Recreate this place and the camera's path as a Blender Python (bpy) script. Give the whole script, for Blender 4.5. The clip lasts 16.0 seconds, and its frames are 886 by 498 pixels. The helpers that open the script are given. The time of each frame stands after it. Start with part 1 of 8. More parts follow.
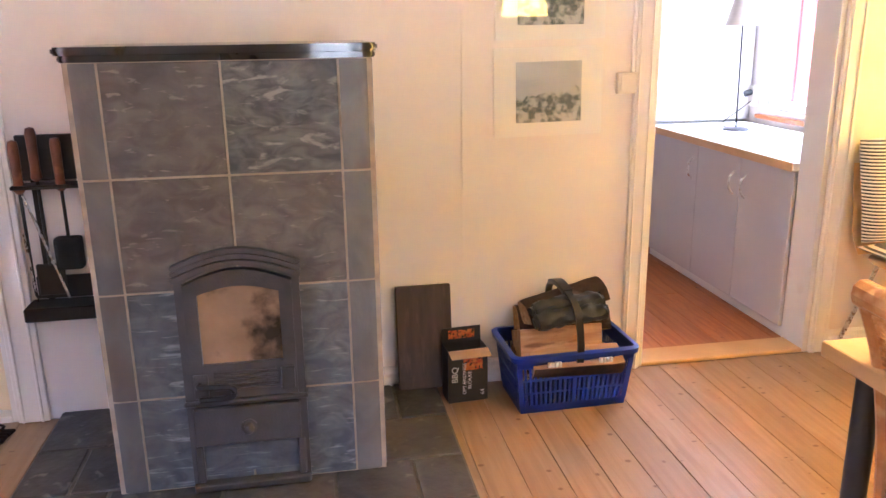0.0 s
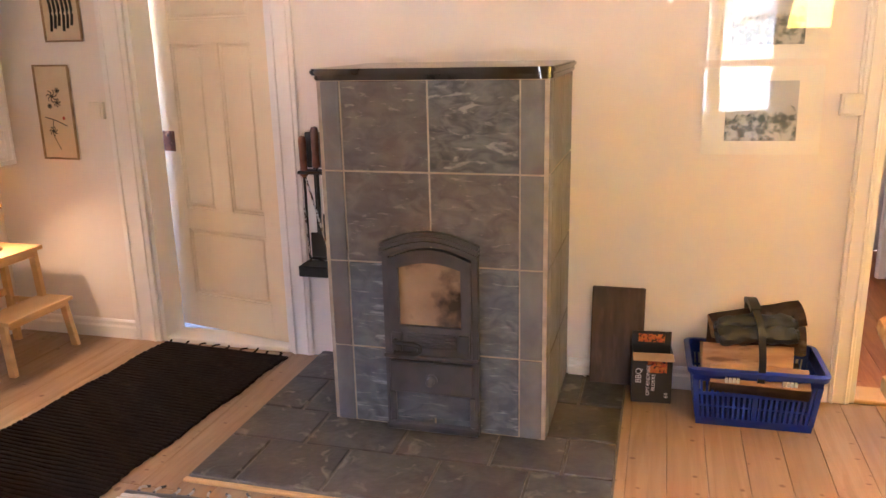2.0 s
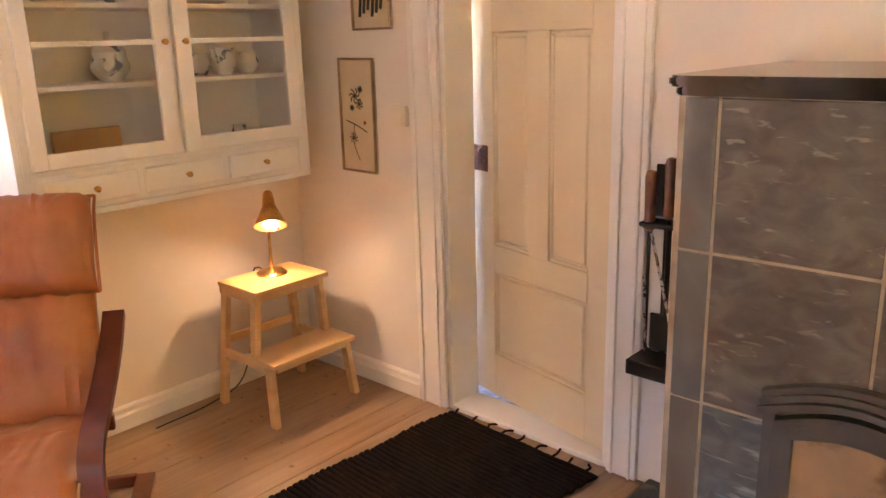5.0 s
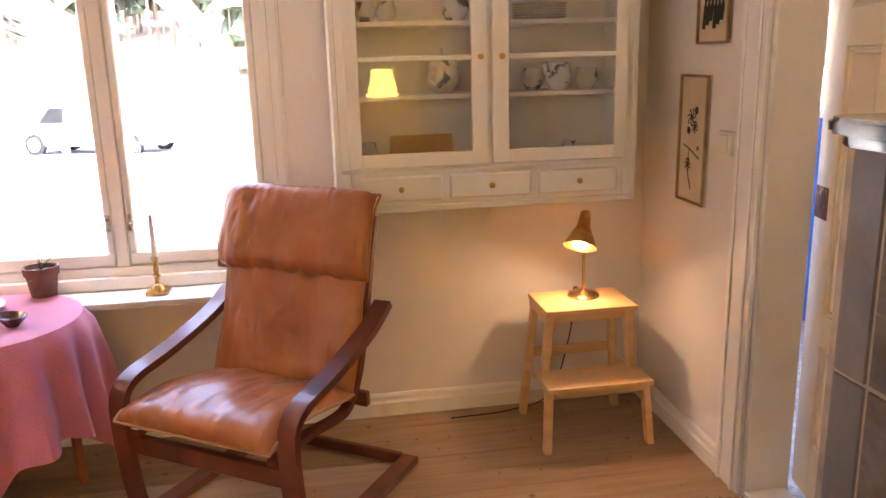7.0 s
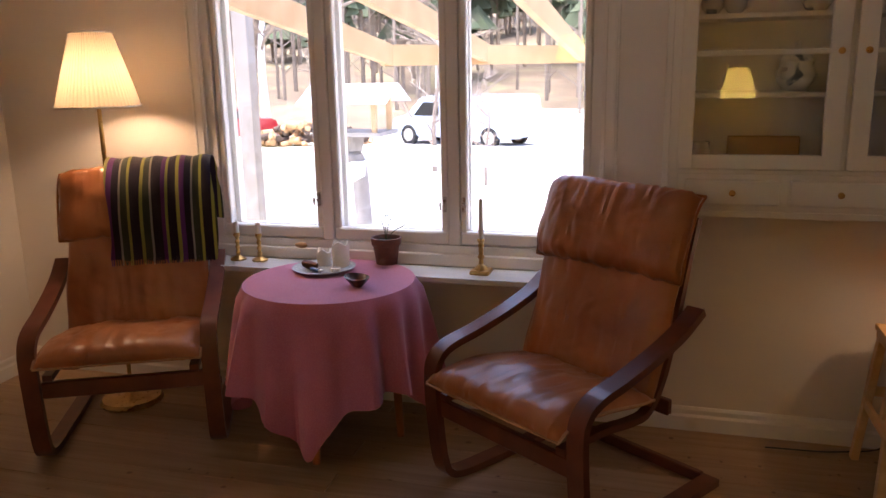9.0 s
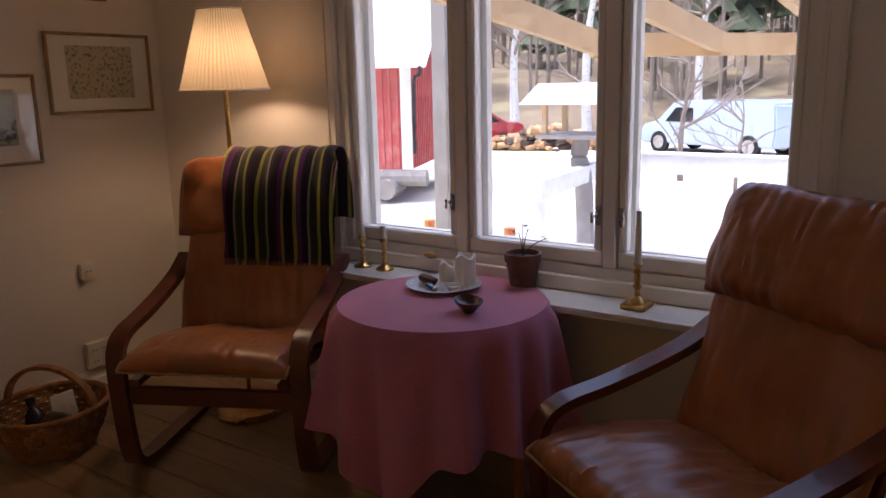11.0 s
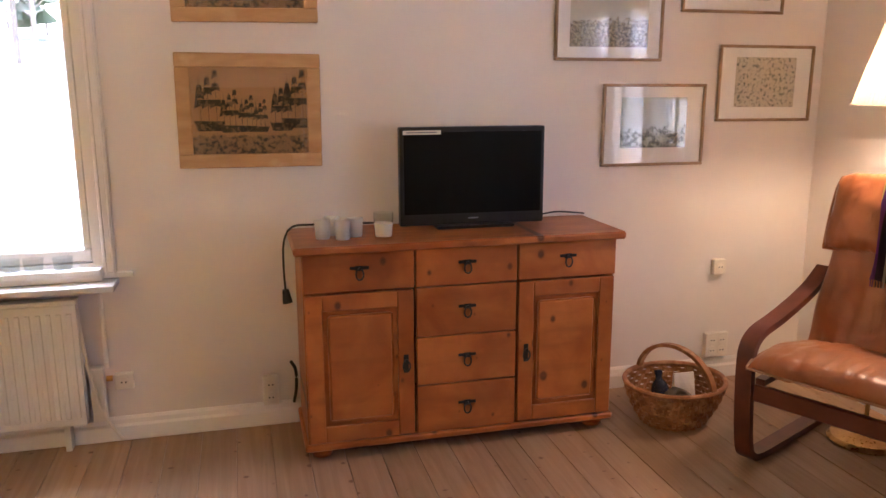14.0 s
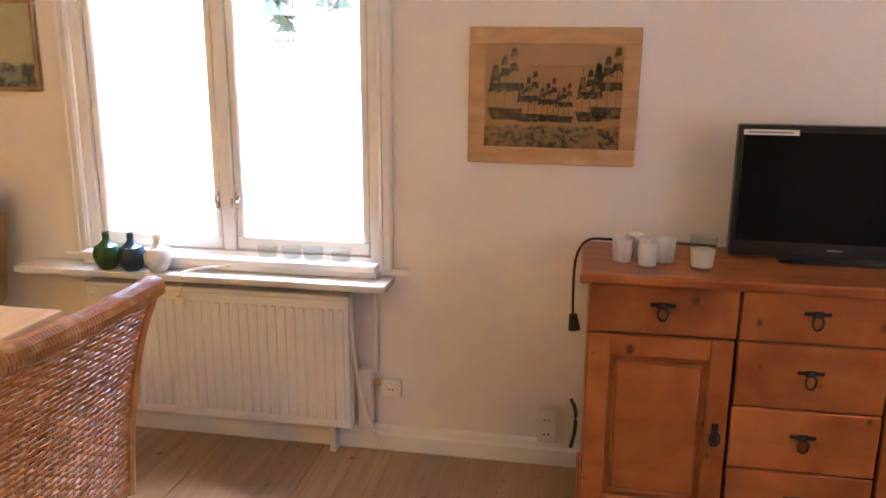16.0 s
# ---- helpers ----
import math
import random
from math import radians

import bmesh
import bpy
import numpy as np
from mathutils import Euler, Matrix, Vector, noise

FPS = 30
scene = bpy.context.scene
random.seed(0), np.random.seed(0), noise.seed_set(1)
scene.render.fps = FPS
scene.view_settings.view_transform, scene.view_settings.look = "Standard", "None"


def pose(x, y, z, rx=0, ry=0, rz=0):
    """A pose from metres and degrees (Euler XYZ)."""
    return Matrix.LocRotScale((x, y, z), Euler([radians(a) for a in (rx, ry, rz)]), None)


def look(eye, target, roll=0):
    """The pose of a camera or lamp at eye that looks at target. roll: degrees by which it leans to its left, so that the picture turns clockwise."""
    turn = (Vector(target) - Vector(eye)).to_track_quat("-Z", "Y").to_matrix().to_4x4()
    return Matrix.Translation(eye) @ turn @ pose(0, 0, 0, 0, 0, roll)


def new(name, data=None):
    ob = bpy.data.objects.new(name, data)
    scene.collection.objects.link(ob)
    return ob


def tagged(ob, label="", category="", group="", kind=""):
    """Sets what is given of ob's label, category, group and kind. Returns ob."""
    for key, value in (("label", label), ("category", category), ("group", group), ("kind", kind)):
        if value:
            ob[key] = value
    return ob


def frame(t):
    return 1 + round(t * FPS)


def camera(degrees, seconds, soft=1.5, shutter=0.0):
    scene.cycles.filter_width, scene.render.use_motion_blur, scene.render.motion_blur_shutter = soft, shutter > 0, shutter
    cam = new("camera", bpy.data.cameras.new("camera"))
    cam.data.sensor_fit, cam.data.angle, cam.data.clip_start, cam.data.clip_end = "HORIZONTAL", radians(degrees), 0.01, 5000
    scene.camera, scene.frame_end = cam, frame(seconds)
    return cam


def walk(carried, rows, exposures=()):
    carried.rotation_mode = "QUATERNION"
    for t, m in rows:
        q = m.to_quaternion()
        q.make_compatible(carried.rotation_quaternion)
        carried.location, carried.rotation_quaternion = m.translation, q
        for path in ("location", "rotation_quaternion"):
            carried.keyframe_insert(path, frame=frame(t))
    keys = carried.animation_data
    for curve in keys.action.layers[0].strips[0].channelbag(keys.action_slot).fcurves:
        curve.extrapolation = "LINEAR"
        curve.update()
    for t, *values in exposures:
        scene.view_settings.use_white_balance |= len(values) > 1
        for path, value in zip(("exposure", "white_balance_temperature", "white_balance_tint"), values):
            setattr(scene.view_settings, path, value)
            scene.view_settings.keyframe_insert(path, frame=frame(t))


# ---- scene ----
cam = camera(59.0, 16.0)
PATH = [
    (0, (0.034, -0.202, 1.324), (0.361, 1.696, 0.786), -0.8),
    (0.5, (0.264, -0.298, 1.344), (0.367, 1.627, 0.811), -1.1),
    (1, (0.451, -0.395, 1.35), (0.352, 1.535, 0.834), -1.5),
    (1.5, (0.557, -0.456, 1.368), (0.25, 1.45, 0.847), -1.3),
    (2, (0.561, -0.508, 1.381), (0.035, 1.351, 0.864), -1.3),
    (2.5, (0.538, -0.532, 1.406), (-0.159, 1.268, 0.881), -1.5),
    (3, (0.495, -0.527, 1.426), (-0.355, 1.206, 0.901), -1.5),
    (3.5, (0.314, -0.387, 1.432), (-0.711, 1.246, 0.901), -1.6),
    (6, (0.109, 1.104, 1.351), (-1.527, 2.143, 0.859), -1.6),
    (6.5, (0.269, 1.259, 1.372), (-1.567, 1.89, 0.894), -1.6),
    (7, (0.354, 1.269, 1.378), (-1.566, 1.578, 0.909), -1.5),
    (7.5, (0.445, 1.343, 1.314), (-1.51, 1.334, 0.892), -1.2),
    (8, (0.453, 1.353, 1.342), (-1.487, 1.137, 0.903), -1.1),
    (8.5, (0.445, 1.327, 1.368), (-1.465, 0.944, 0.917), -1.0),
    (11, (-0.343, 1.464, 1.253), (-1.957, 0.359, 0.832), -1.3),
    (11.5, (-0.272, 1.456, 1.267), (-1.754, 0.184, 0.833), -0.9),
    (12, (-0.182, 1.44, 1.316), (-1.47, -0.023, 0.868), -0.8),
    (12.5, (-0.162, 1.457, 1.329), (-1.199, -0.195, 0.885), -0.7),
    (13, (-0.153, 1.492, 1.338), (-0.964, -0.284, 0.902), -0.5),
    (13.5, (-0.117, 1.477, 1.32), (-0.743, -0.376, 0.903), -0.4),
    (14, (-0.082, 1.447, 1.31), (-0.569, -0.449, 0.9), -0.2),
    (14.5, (-0.032, 1.355, 1.322), (-0.385, -0.567, 0.895), 0.2),
    (15, (-0.006, 1.137, 1.275), (-0.196, -0.804, 0.833), 0.5),
    (15.5, (-0.046, 0.942, 1.325), (-0.046, -1.001, 0.852), 0.4),
    (16, (-0.235, 0.906, 1.328), (0.115, -1.006, 0.858), 0.3),
]
# the picture brightens and darkens on the way, as the clip's camera adapts
LIGHT = [(t, s, k, 18) for t, s, k in ((0, 5.15, 4950), (2.0, 5.1, 5400), (3.5, 5.2, 6000), (6.0, 4.85, 6000), (7.0, 4.75, 5800), (7.5, 4.35, 5900), (8.0, 3.85, 5900), (8.5, 3.3, 5850), (10.8, 1.95, 5650), (12.0, 1.65, 5650), (12.6, 1.9, 5600), (13.0, 2.8, 5500), (13.6, 3.8, 5150), (14.5, 4.4, 5100), (16.0, 4.3, 5150))]
walk(cam, [(t, look(eye, target, roll)) for t, eye, target, roll in PATH], LIGHT)

# world, sun and exposure
world = bpy.data.worlds.new("world")
scene.world = world
world.use_nodes = True
wn = world.node_tree.nodes
sky = wn.new("ShaderNodeTexSky")
sky.sky_type, sky.sun_disc = "NISHITA", False
sky.sun_elevation, sky.sun_rotation, sky.dust_density, sky.air_density = radians(78), radians(140), 4.0, 0.8
world.node_tree.links.new(sky.outputs[0], wn["Background"].inputs[0])
wn["Background"].inputs[1].default_value = 0.15
sun_data = bpy.data.lights.new("sun", "SUN")
sun_data.energy, sun_data.angle, sun_data.color = 1.7, radians(60), (1.0, 0.95, 0.88)
sun = new("sun", sun_data)
sun.matrix_world = look((2.7, -3.2, 20), (0, 0, 0))


def lamp(name, place, power, colour, size):
    data = bpy.data.lights.new(name, "POINT")
    data.energy, data.color, data.shadow_soft_size = power, colour, size
    ob = new(name, data)
    ob.location = place
    return ob


kitchen_sky = bpy.data.lights.new("kitchen_window_light", "AREA")
kitchen_sky.shape, kitchen_sky.size, kitchen_sky.size_y = "RECTANGLE", 0.95, 0.34
kitchen_sky.energy, kitchen_sky.color = 0.8, (0.93, 0.95, 1.0)
new("kitchen_window_light", kitchen_sky).matrix_world = look((2.72, 3.485, 1.64), (1.6, 3.45, 1.2))

# materials
def shader(name, c1, c2=None, rough=0.6, scale=6.0, stretch=(1, 1, 1), lo=0.35, hi=0.65, bump=0.0, fine=80.0, metal=0.0,
           rand=0.0, spec=0.5, coat=0.0, shift=True, rvar=0.1, detail=6.0, warp=0.0, sheen=0.0):
    m = bpy.data.materials.new(name)
    m.use_nodes = True
    n, l = m.node_tree.nodes, m.node_tree.links
    p = n["Principled BSDF"]
    p.inputs["Metallic"].default_value = metal
    p.inputs["Specular IOR Level"].default_value = spec
    p.inputs["Coat Weight"].default_value = coat
    p.inputs["Sheen Weight"].default_value = sheen
    tc, info = n.new("ShaderNodeTexCoord"), n.new("ShaderNodeObjectInfo")
    mp = n.new("ShaderNodeMapping")
    mp.inputs["Scale"].default_value = stretch
    l.new(tc.outputs["Object"], mp.inputs["Vector"])
    if shift:
        off = n.new("ShaderNodeVectorMath")
        off.operation = "SCALE"
        off.inputs[0].default_value = (13.0, 7.0, 5.0)
        l.new(info.outputs["Random"], off.inputs["Scale"])
        l.new(off.outputs[0], mp.inputs["Location"])
    a = n.new("ShaderNodeTexNoise")
    a.inputs["Scale"].default_value, a.inputs["Detail"].default_value, a.inputs["Distortion"].default_value = scale, detail, warp
    l.new(mp.outputs[0], a.inputs["Vector"])
    r = n.new("ShaderNodeMapRange")
    r.inputs[1].default_value, r.inputs[2].default_value = lo, hi
    l.new(a.outputs["Fac"], r.inputs[0])
    mix = n.new("ShaderNodeMix")
    mix.data_type = "RGBA"
    l.new(r.outputs[0], mix.inputs["Factor"])
    mix.inputs["A"].default_value, mix.inputs["B"].default_value = (*c1, 1), (*(c2 or c1), 1)
    hsv = n.new("ShaderNodeHueSaturation")
    v = n.new("ShaderNodeMapRange")
    v.inputs[3].default_value, v.inputs[4].default_value = 1 - rand, 1 + rand
    l.new(info.outputs["Random"], v.inputs[0])
    l.new(v.outputs[0], hsv.inputs["Value"])
    l.new(mix.outputs["Result"], hsv.inputs["Color"])
    l.new(hsv.outputs[0], p.inputs["Base Color"])
    b = n.new("ShaderNodeTexNoise")
    b.inputs["Scale"].default_value, b.inputs["Detail"].default_value = fine, 4
    l.new(mp.outputs[0], b.inputs["Vector"])
    rr = n.new("ShaderNodeMapRange")
    rr.inputs[3].default_value, rr.inputs[4].default_value = max(0.02, rough - rvar), min(1, rough + rvar)
    l.new(b.outputs["Fac"], rr.inputs[0])
    l.new(rr.outputs[0], p.inputs["Roughness"])
    if bump:
        bp = n.new("ShaderNodeBump")
        bp.inputs["Strength"].default_value, bp.inputs["Distance"].default_value = bump, 0.004
        l.new(b.outputs["Fac"], bp.inputs["Height"])
        l.new(bp.outputs[0], p.inputs["Normal"])
    m["mix"] = mix.name
    return m


def overlay(m, colour, kind="knots", scale=5.0, lo=0.0, hi=0.1, stretch=(1, 1, 1), amount=1.0, tip=0.0):
    """Lays knots (voronoi dots), veins or blotches of another colour over a material of shader()."""
    n, l = m.node_tree.nodes, m.node_tree.links
    p = n["Principled BSDF"]
    old = p.inputs["Base Color"].links[0].from_socket
    tc, mp = n.new("ShaderNodeTexCoord"), n.new("ShaderNodeMapping")
    info, off = n.new("ShaderNodeObjectInfo"), n.new("ShaderNodeVectorMath")
    off.operation = "SCALE"
    off.inputs[0].default_value = (3.0, 11.0, 17.0)
    l.new(info.outputs["Random"], off.inputs["Scale"])
    l.new(off.outputs[0], mp.inputs["Location"])
    mp.inputs["Scale"].default_value = stretch
    l.new(tc.outputs["Object"], mp.inputs["Vector"])
    if kind == "knots":
        t = n.new("ShaderNodeTexVoronoi")
        t.voronoi_dimensions = "2D"
        mp.inputs["Rotation"].default_value = (tip, 0, 0)
        size, uneven = n.new("ShaderNodeSeparateColor"), n.new("ShaderNodeMath")
        uneven.operation = "MULTIPLY_ADD"
        uneven.inputs[1].default_value = 0.14
        l.new(t.outputs["Color"], size.inputs[0]), l.new(size.outputs[0], uneven.inputs[0]), l.new(t.outputs["Distance"], uneven.inputs[2])
        out = uneven.outputs[0]
    else:
        t = n.new("ShaderNodeTexNoise")
        t.inputs["Detail"].default_value = 8
        if kind == "veins":
            t.inputs["Distortion"].default_value = 0.6
            spin, way = n.new("ShaderNodeMath"), n.new("ShaderNodeCombineXYZ")
            spin.operation = "MULTIPLY"
            spin.inputs[1].default_value = 2.6
            l.new(info.outputs["Random"], spin.inputs[0])
            l.new(spin.outputs[0], way.inputs["Y"]), l.new(spin.outputs[0], way.inputs["Z"])
            l.new(way.outputs[0], mp.inputs["Rotation"])
        out = t.outputs["Fac"]
    t.inputs["Scale"].default_value = scale
    l.new(mp.outputs[0], t.inputs["Vector"])
    r = n.new("ShaderNodeMapRange")
    r.inputs[1].default_value, r.inputs[2].default_value = lo, hi
    r.inputs[3].default_value, r.inputs[4].default_value = (amount, 0) if kind == "knots" else (0, amount)
    l.new(out, r.inputs[0])
    mix = n.new("ShaderNodeMix")
    mix.data_type = "RGBA"
    l.new(r.outputs[0], mix.inputs["Factor"])
    l.new(old, mix.inputs["A"])
    mix.inputs["B"].default_value = (*colour, 1)
    l.new(mix.outputs["Result"], p.inputs["Base Color"])
    return m


def wrinkles(m):
    """Soft folds of worn leather as relief under its grain."""
    n, l = m.node_tree.nodes, m.node_tree.links
    grain = [k for k in n if k.bl_idname == "ShaderNodeBump"][0]
    tc, t, ridge, b = n.new("ShaderNodeTexCoord"), n.new("ShaderNodeTexNoise"), n.new("ShaderNodeMapRange"), n.new("ShaderNodeBump")
    t.inputs["Scale"].default_value, t.inputs["Detail"].default_value, t.inputs["Distortion"].default_value = 7.0, 3.0, 1.6
    t.noise_type = "RIDGED_MULTIFRACTAL"
    l.new(tc.outputs["Object"], t.inputs["Vector"])
    l.new(t.outputs["Fac"], ridge.inputs[0])
    b.inputs["Strength"].default_value, b.inputs["Distance"].default_value = 0.5, 0.016
    b.invert = True
    l.new(ridge.outputs[0], b.inputs["Height"])
    l.new(b.outputs[0], grain.inputs["Normal"])


def glass(name, tint=(1, 1, 1), rough=0.0):
    m = bpy.data.materials.new(name)
    m.use_nodes = True
    n, l = m.node_tree.nodes, m.node_tree.links
    n.remove(n["Principled BSDF"])
    clear, gloss, mix, f = n.new("ShaderNodeBsdfTransparent"), n.new("ShaderNodeBsdfGlossy"), n.new("ShaderNodeMixShader"), n.new("ShaderNodeLayerWeight")
    clear.inputs[0].default_value = (*tint, 1)
    gloss.inputs["Roughness"].default_value = rough
    f.inputs[0].default_value = 0.5
    power, scale = n.new("ShaderNodeMath"), n.new("ShaderNodeMath")
    power.operation, scale.operation = "POWER", "MULTIPLY_ADD"
    power.inputs[1].default_value, scale.inputs[1].default_value, scale.inputs[2].default_value = 5.0, 0.95, 0.04
    l.new(f.outputs["Facing"], power.inputs[0]), l.new(power.outputs[0], scale.inputs[0])
    l.new(scale.outputs[0], mix.inputs[0]), l.new(clear.outputs[0], mix.inputs[1]), l.new(gloss.outputs[0], mix.inputs[2])
    l.new(mix.outputs[0], n["Material Output"].inputs[0])
    return m


def glowing(name, colour, strength, base=(0.8, 0.75, 0.6)):
    m = shader(name, base, rough=0.7)
    p = m.node_tree.nodes["Principled BSDF"]
    p.inputs["Emission Color"].default_value, p.inputs["Emission Strength"].default_value = (*colour, 1), strength
    return m


WALL = overlay(shader("wall_paint", (0.80, 0.735, 0.665), (0.77, 0.70, 0.625), 0.75, 2.0, bump=0.12, fine=220, shift=False), (0.72, 0.63, 0.53), "blotch", 1.3, 0.55, 0.9, amount=0.5)
TRIM = overlay(shader("trim_paint", (0.84, 0.80, 0.74), (0.81, 0.765, 0.70), 0.45, 3.0, bump=0.08, fine=90), (0.62, 0.52, 0.40), "blotch", 7, 0.66, 0.8, amount=0.5)
WHITE = shader("white_paint", (0.84, 0.81, 0.76), (0.80, 0.77, 0.72), 0.5, 3.0, bump=0.05, fine=120)
DOORPAINT = overlay(shader("cream_door_paint", (0.80, 0.67, 0.45), (0.77, 0.63, 0.41), 0.38, 4.0, bump=0.06, fine=120), (0.55, 0.43, 0.28), "blotch", 9, 0.68, 0.8, amount=0.5)
CEIL = shader("ceiling_paint", (0.82, 0.78, 0.72), rough=0.8, bump=0.05)
PLANK = overlay(overlay(shader("pine_floor", (0.385, 0.25, 0.142), (0.31, 0.188, 0.096), 0.36, 5.0, (9, 0.9, 1), bump=0.10, fine=30, rand=0.10, warp=0.6), (0.15, 0.065, 0.025), "knots", 8.0, 0.05, 0.11, (1.0, 2.4, 1), 0.9), (0.28, 0.16, 0.075), "blotch", 2.0, 0.5, 0.75, amount=0.5)
KPLANK = overlay(shader("orange_pine_floor", (0.46, 0.16, 0.033), (0.34, 0.10, 0.018), 0.38, 5.0, (9, 0.9, 1), bump=0.08, fine=30, rand=0.12, warp=0.6), (0.12, 0.04, 0.015), "knots", 5.0, 0.03, 0.08, (1.0, 2.4, 1))
SLATE = overlay(overlay(shader("blue_grey_soapstone", (0.072, 0.086, 0.095), (0.155, 0.170, 0.178), 0.42, 9.0, (1, 1, 1.6), lo=0.36, hi=0.64, bump=0.45, fine=55, rand=0.25, warp=1.6), (0.42, 0.43, 0.42), "veins", 13.0, 0.60, 0.70, (0.7, 1.5, 5.0), 0.55), (0.07, 0.072, 0.075), "blotch", 5.0, 0.50, 0.66, amount=0.6)
SLATEBROWN = overlay(overlay(shader("heat_browned_soapstone", (0.078, 0.068, 0.060), (0.145, 0.130, 0.112), 0.48, 12.0, (1, 1, 1.6), lo=0.34, hi=0.66, bump=0.45, fine=55, rand=0.15, warp=1.0), (0.30, 0.265, 0.225), "veins", 24.0, 0.62, 0.70, (0.8, 1.5, 3.0), 0.6), (0.055, 0.042, 0.036), "blotch", 3.2, 0.52, 0.70, amount=0.75)
SLATEVEIN = overlay(overlay(shader("pale_veined_soapstone", (0.050, 0.054, 0.052), (0.135, 0.135, 0.126), 0.45, 10.0, (1, 1, 2.4), lo=0.36, hi=0.64, bump=0.45, fine=55, rand=0.12, warp=1.8), (0.40, 0.385, 0.34), "veins", 19.0, 0.57, 0.66, (0.7, 1.5, 2.0), 0.55), (0.045, 0.042, 0.038), "blotch", 4.0, 0.55, 0.68, amount=0.7)
SLATEPALE = overlay(shader("pale_grey_soapstone", (0.085, 0.086, 0.083), (0.158, 0.155, 0.146), 0.45, 8.0, (1, 1, 0.7), lo=0.3, hi=0.7, bump=0.4, fine=60, rand=0.14, warp=0.6), (0.115, 0.085, 0.062), "blotch", 3.4, 0.50, 0.70, amount=0.75)
FLOORSLATE = overlay(overlay(shader("floor_slate", (0.034, 0.033, 0.031), (0.090, 0.083, 0.074), 0.42, 9.0, lo=0.3, hi=0.7, bump=0.5, fine=45, rand=0.25, warp=1.0), (0.30, 0.27, 0.22), "veins", 14.0, 0.60, 0.70, amount=0.6), (0.13, 0.085, 0.06), "blotch", 2.0, 0.5, 0.75, amount=0.5)
MORTAR = shader("mortar", (0.42, 0.355, 0.27), (0.31, 0.255, 0.19), 0.9, 20, bump=0.3)
DARKMORTAR = shader("dark_mortar", (0.13, 0.115, 0.10), (0.20, 0.175, 0.15), 0.9, 20, bump=0.3)
IRON = shader("cast_iron", (0.060, 0.058, 0.059), (0.085, 0.081, 0.080), 0.42, 12, bump=0.25, fine=160, metal=0.2)
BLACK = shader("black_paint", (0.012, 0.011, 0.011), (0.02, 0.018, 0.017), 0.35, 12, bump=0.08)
BLACKSLAB = shader("black_slab", (0.018, 0.015, 0.014), (0.03, 0.025, 0.022), 0.10, 8, spec=0.6, rvar=0.04)
PINE = overlay(overlay(shader("stained_pine", (0.46, 0.152, 0.027), (0.29, 0.075, 0.012), 0.36, 4.0, (1.2, 6, 1.2), bump=0.06, fine=40, rand=0.09, warp=0.7, coat=0.08), (0.075, 0.022, 0.007), "knots", 6.5, 0.065, 0.12, (1, 1, 0.75), 0.92, radians(90)), (0.24, 0.068, 0.013), "blotch", 3, 0.5, 0.8, (1, 1, 6), 0.7)
BEECH = overlay(shader("light_birch", (0.70, 0.45, 0.20), (0.60, 0.36, 0.145), 0.4, 5, (1, 1, 5), bump=0.04, rand=0.05), (0.50, 0.28, 0.10), "blotch", 5, 0.55, 0.8, amount=0.5)
REDWOOD = shader("mahogany_stained_bentwood", (0.15, 0.038, 0.016), (0.10, 0.022, 0.010), 0.33, 6, (2, 2, 2), bump=0.0, coat=0.2, rvar=0.03)
LEATHER = overlay(shader("cognac_leather", (0.40, 0.142, 0.040), (0.28, 0.086, 0.023), 0.32, 5, bump=0.16, fine=170, rvar=0.12), (0.50, 0.235, 0.092), "blotch", 2.5, 0.45, 0.75, amount=0.6)
wrinkles(LEATHER)
BRASS = shader("brass", (0.62, 0.40, 0.14), (0.42, 0.25, 0.08), 0.3, 15, metal=1.0, bump=0.03)
STEEL = shader("brushed_steel", (0.62, 0.60, 0.57), (0.5, 0.48, 0.46), 0.28, 15, metal=1.0)
PLASTICW = shader("white_plastic", (0.80, 0.75, 0.64), (0.77, 0.71, 0.6), 0.35, 4)
PANE = glass("window_glass")
CABGLASS = glass("cabinet_glass", (0.98, 0.97, 0.97))


# building helpers
def box(bm, x0, y0, z0, x1, y1, z1, bevel=0.0, segs=1):
    m = Matrix.LocRotScale(((x0 + x1) / 2, (y0 + y1) / 2, (z0 + z1) / 2), None, (abs(x1 - x0), abs(y1 - y0), abs(z1 - z0)))
    vs = bmesh.ops.create_cube(bm, size=1, matrix=m)["verts"]
    if bevel:
        es = list({e for v in vs for e in v.link_edges})
        bmesh.ops.bevel(bm, geom=es, offset=bevel, segments=segs, affect="EDGES", profile=0.6)
    return bm


def rod(bm, a, b, r0, r1=None, segs=10, caps=True):
    a, b = Vector(a), Vector(b)
    d = b - a
    m = Matrix.Translation((a + b) / 2) @ d.to_track_quat("Z", "Y").to_matrix().to_4x4()
    bmesh.ops.create_cone(bm, cap_ends=caps, segments=segs, radius1=r0, radius2=r0 if r1 is None else r1, depth=d.length, matrix=m)
    return bm


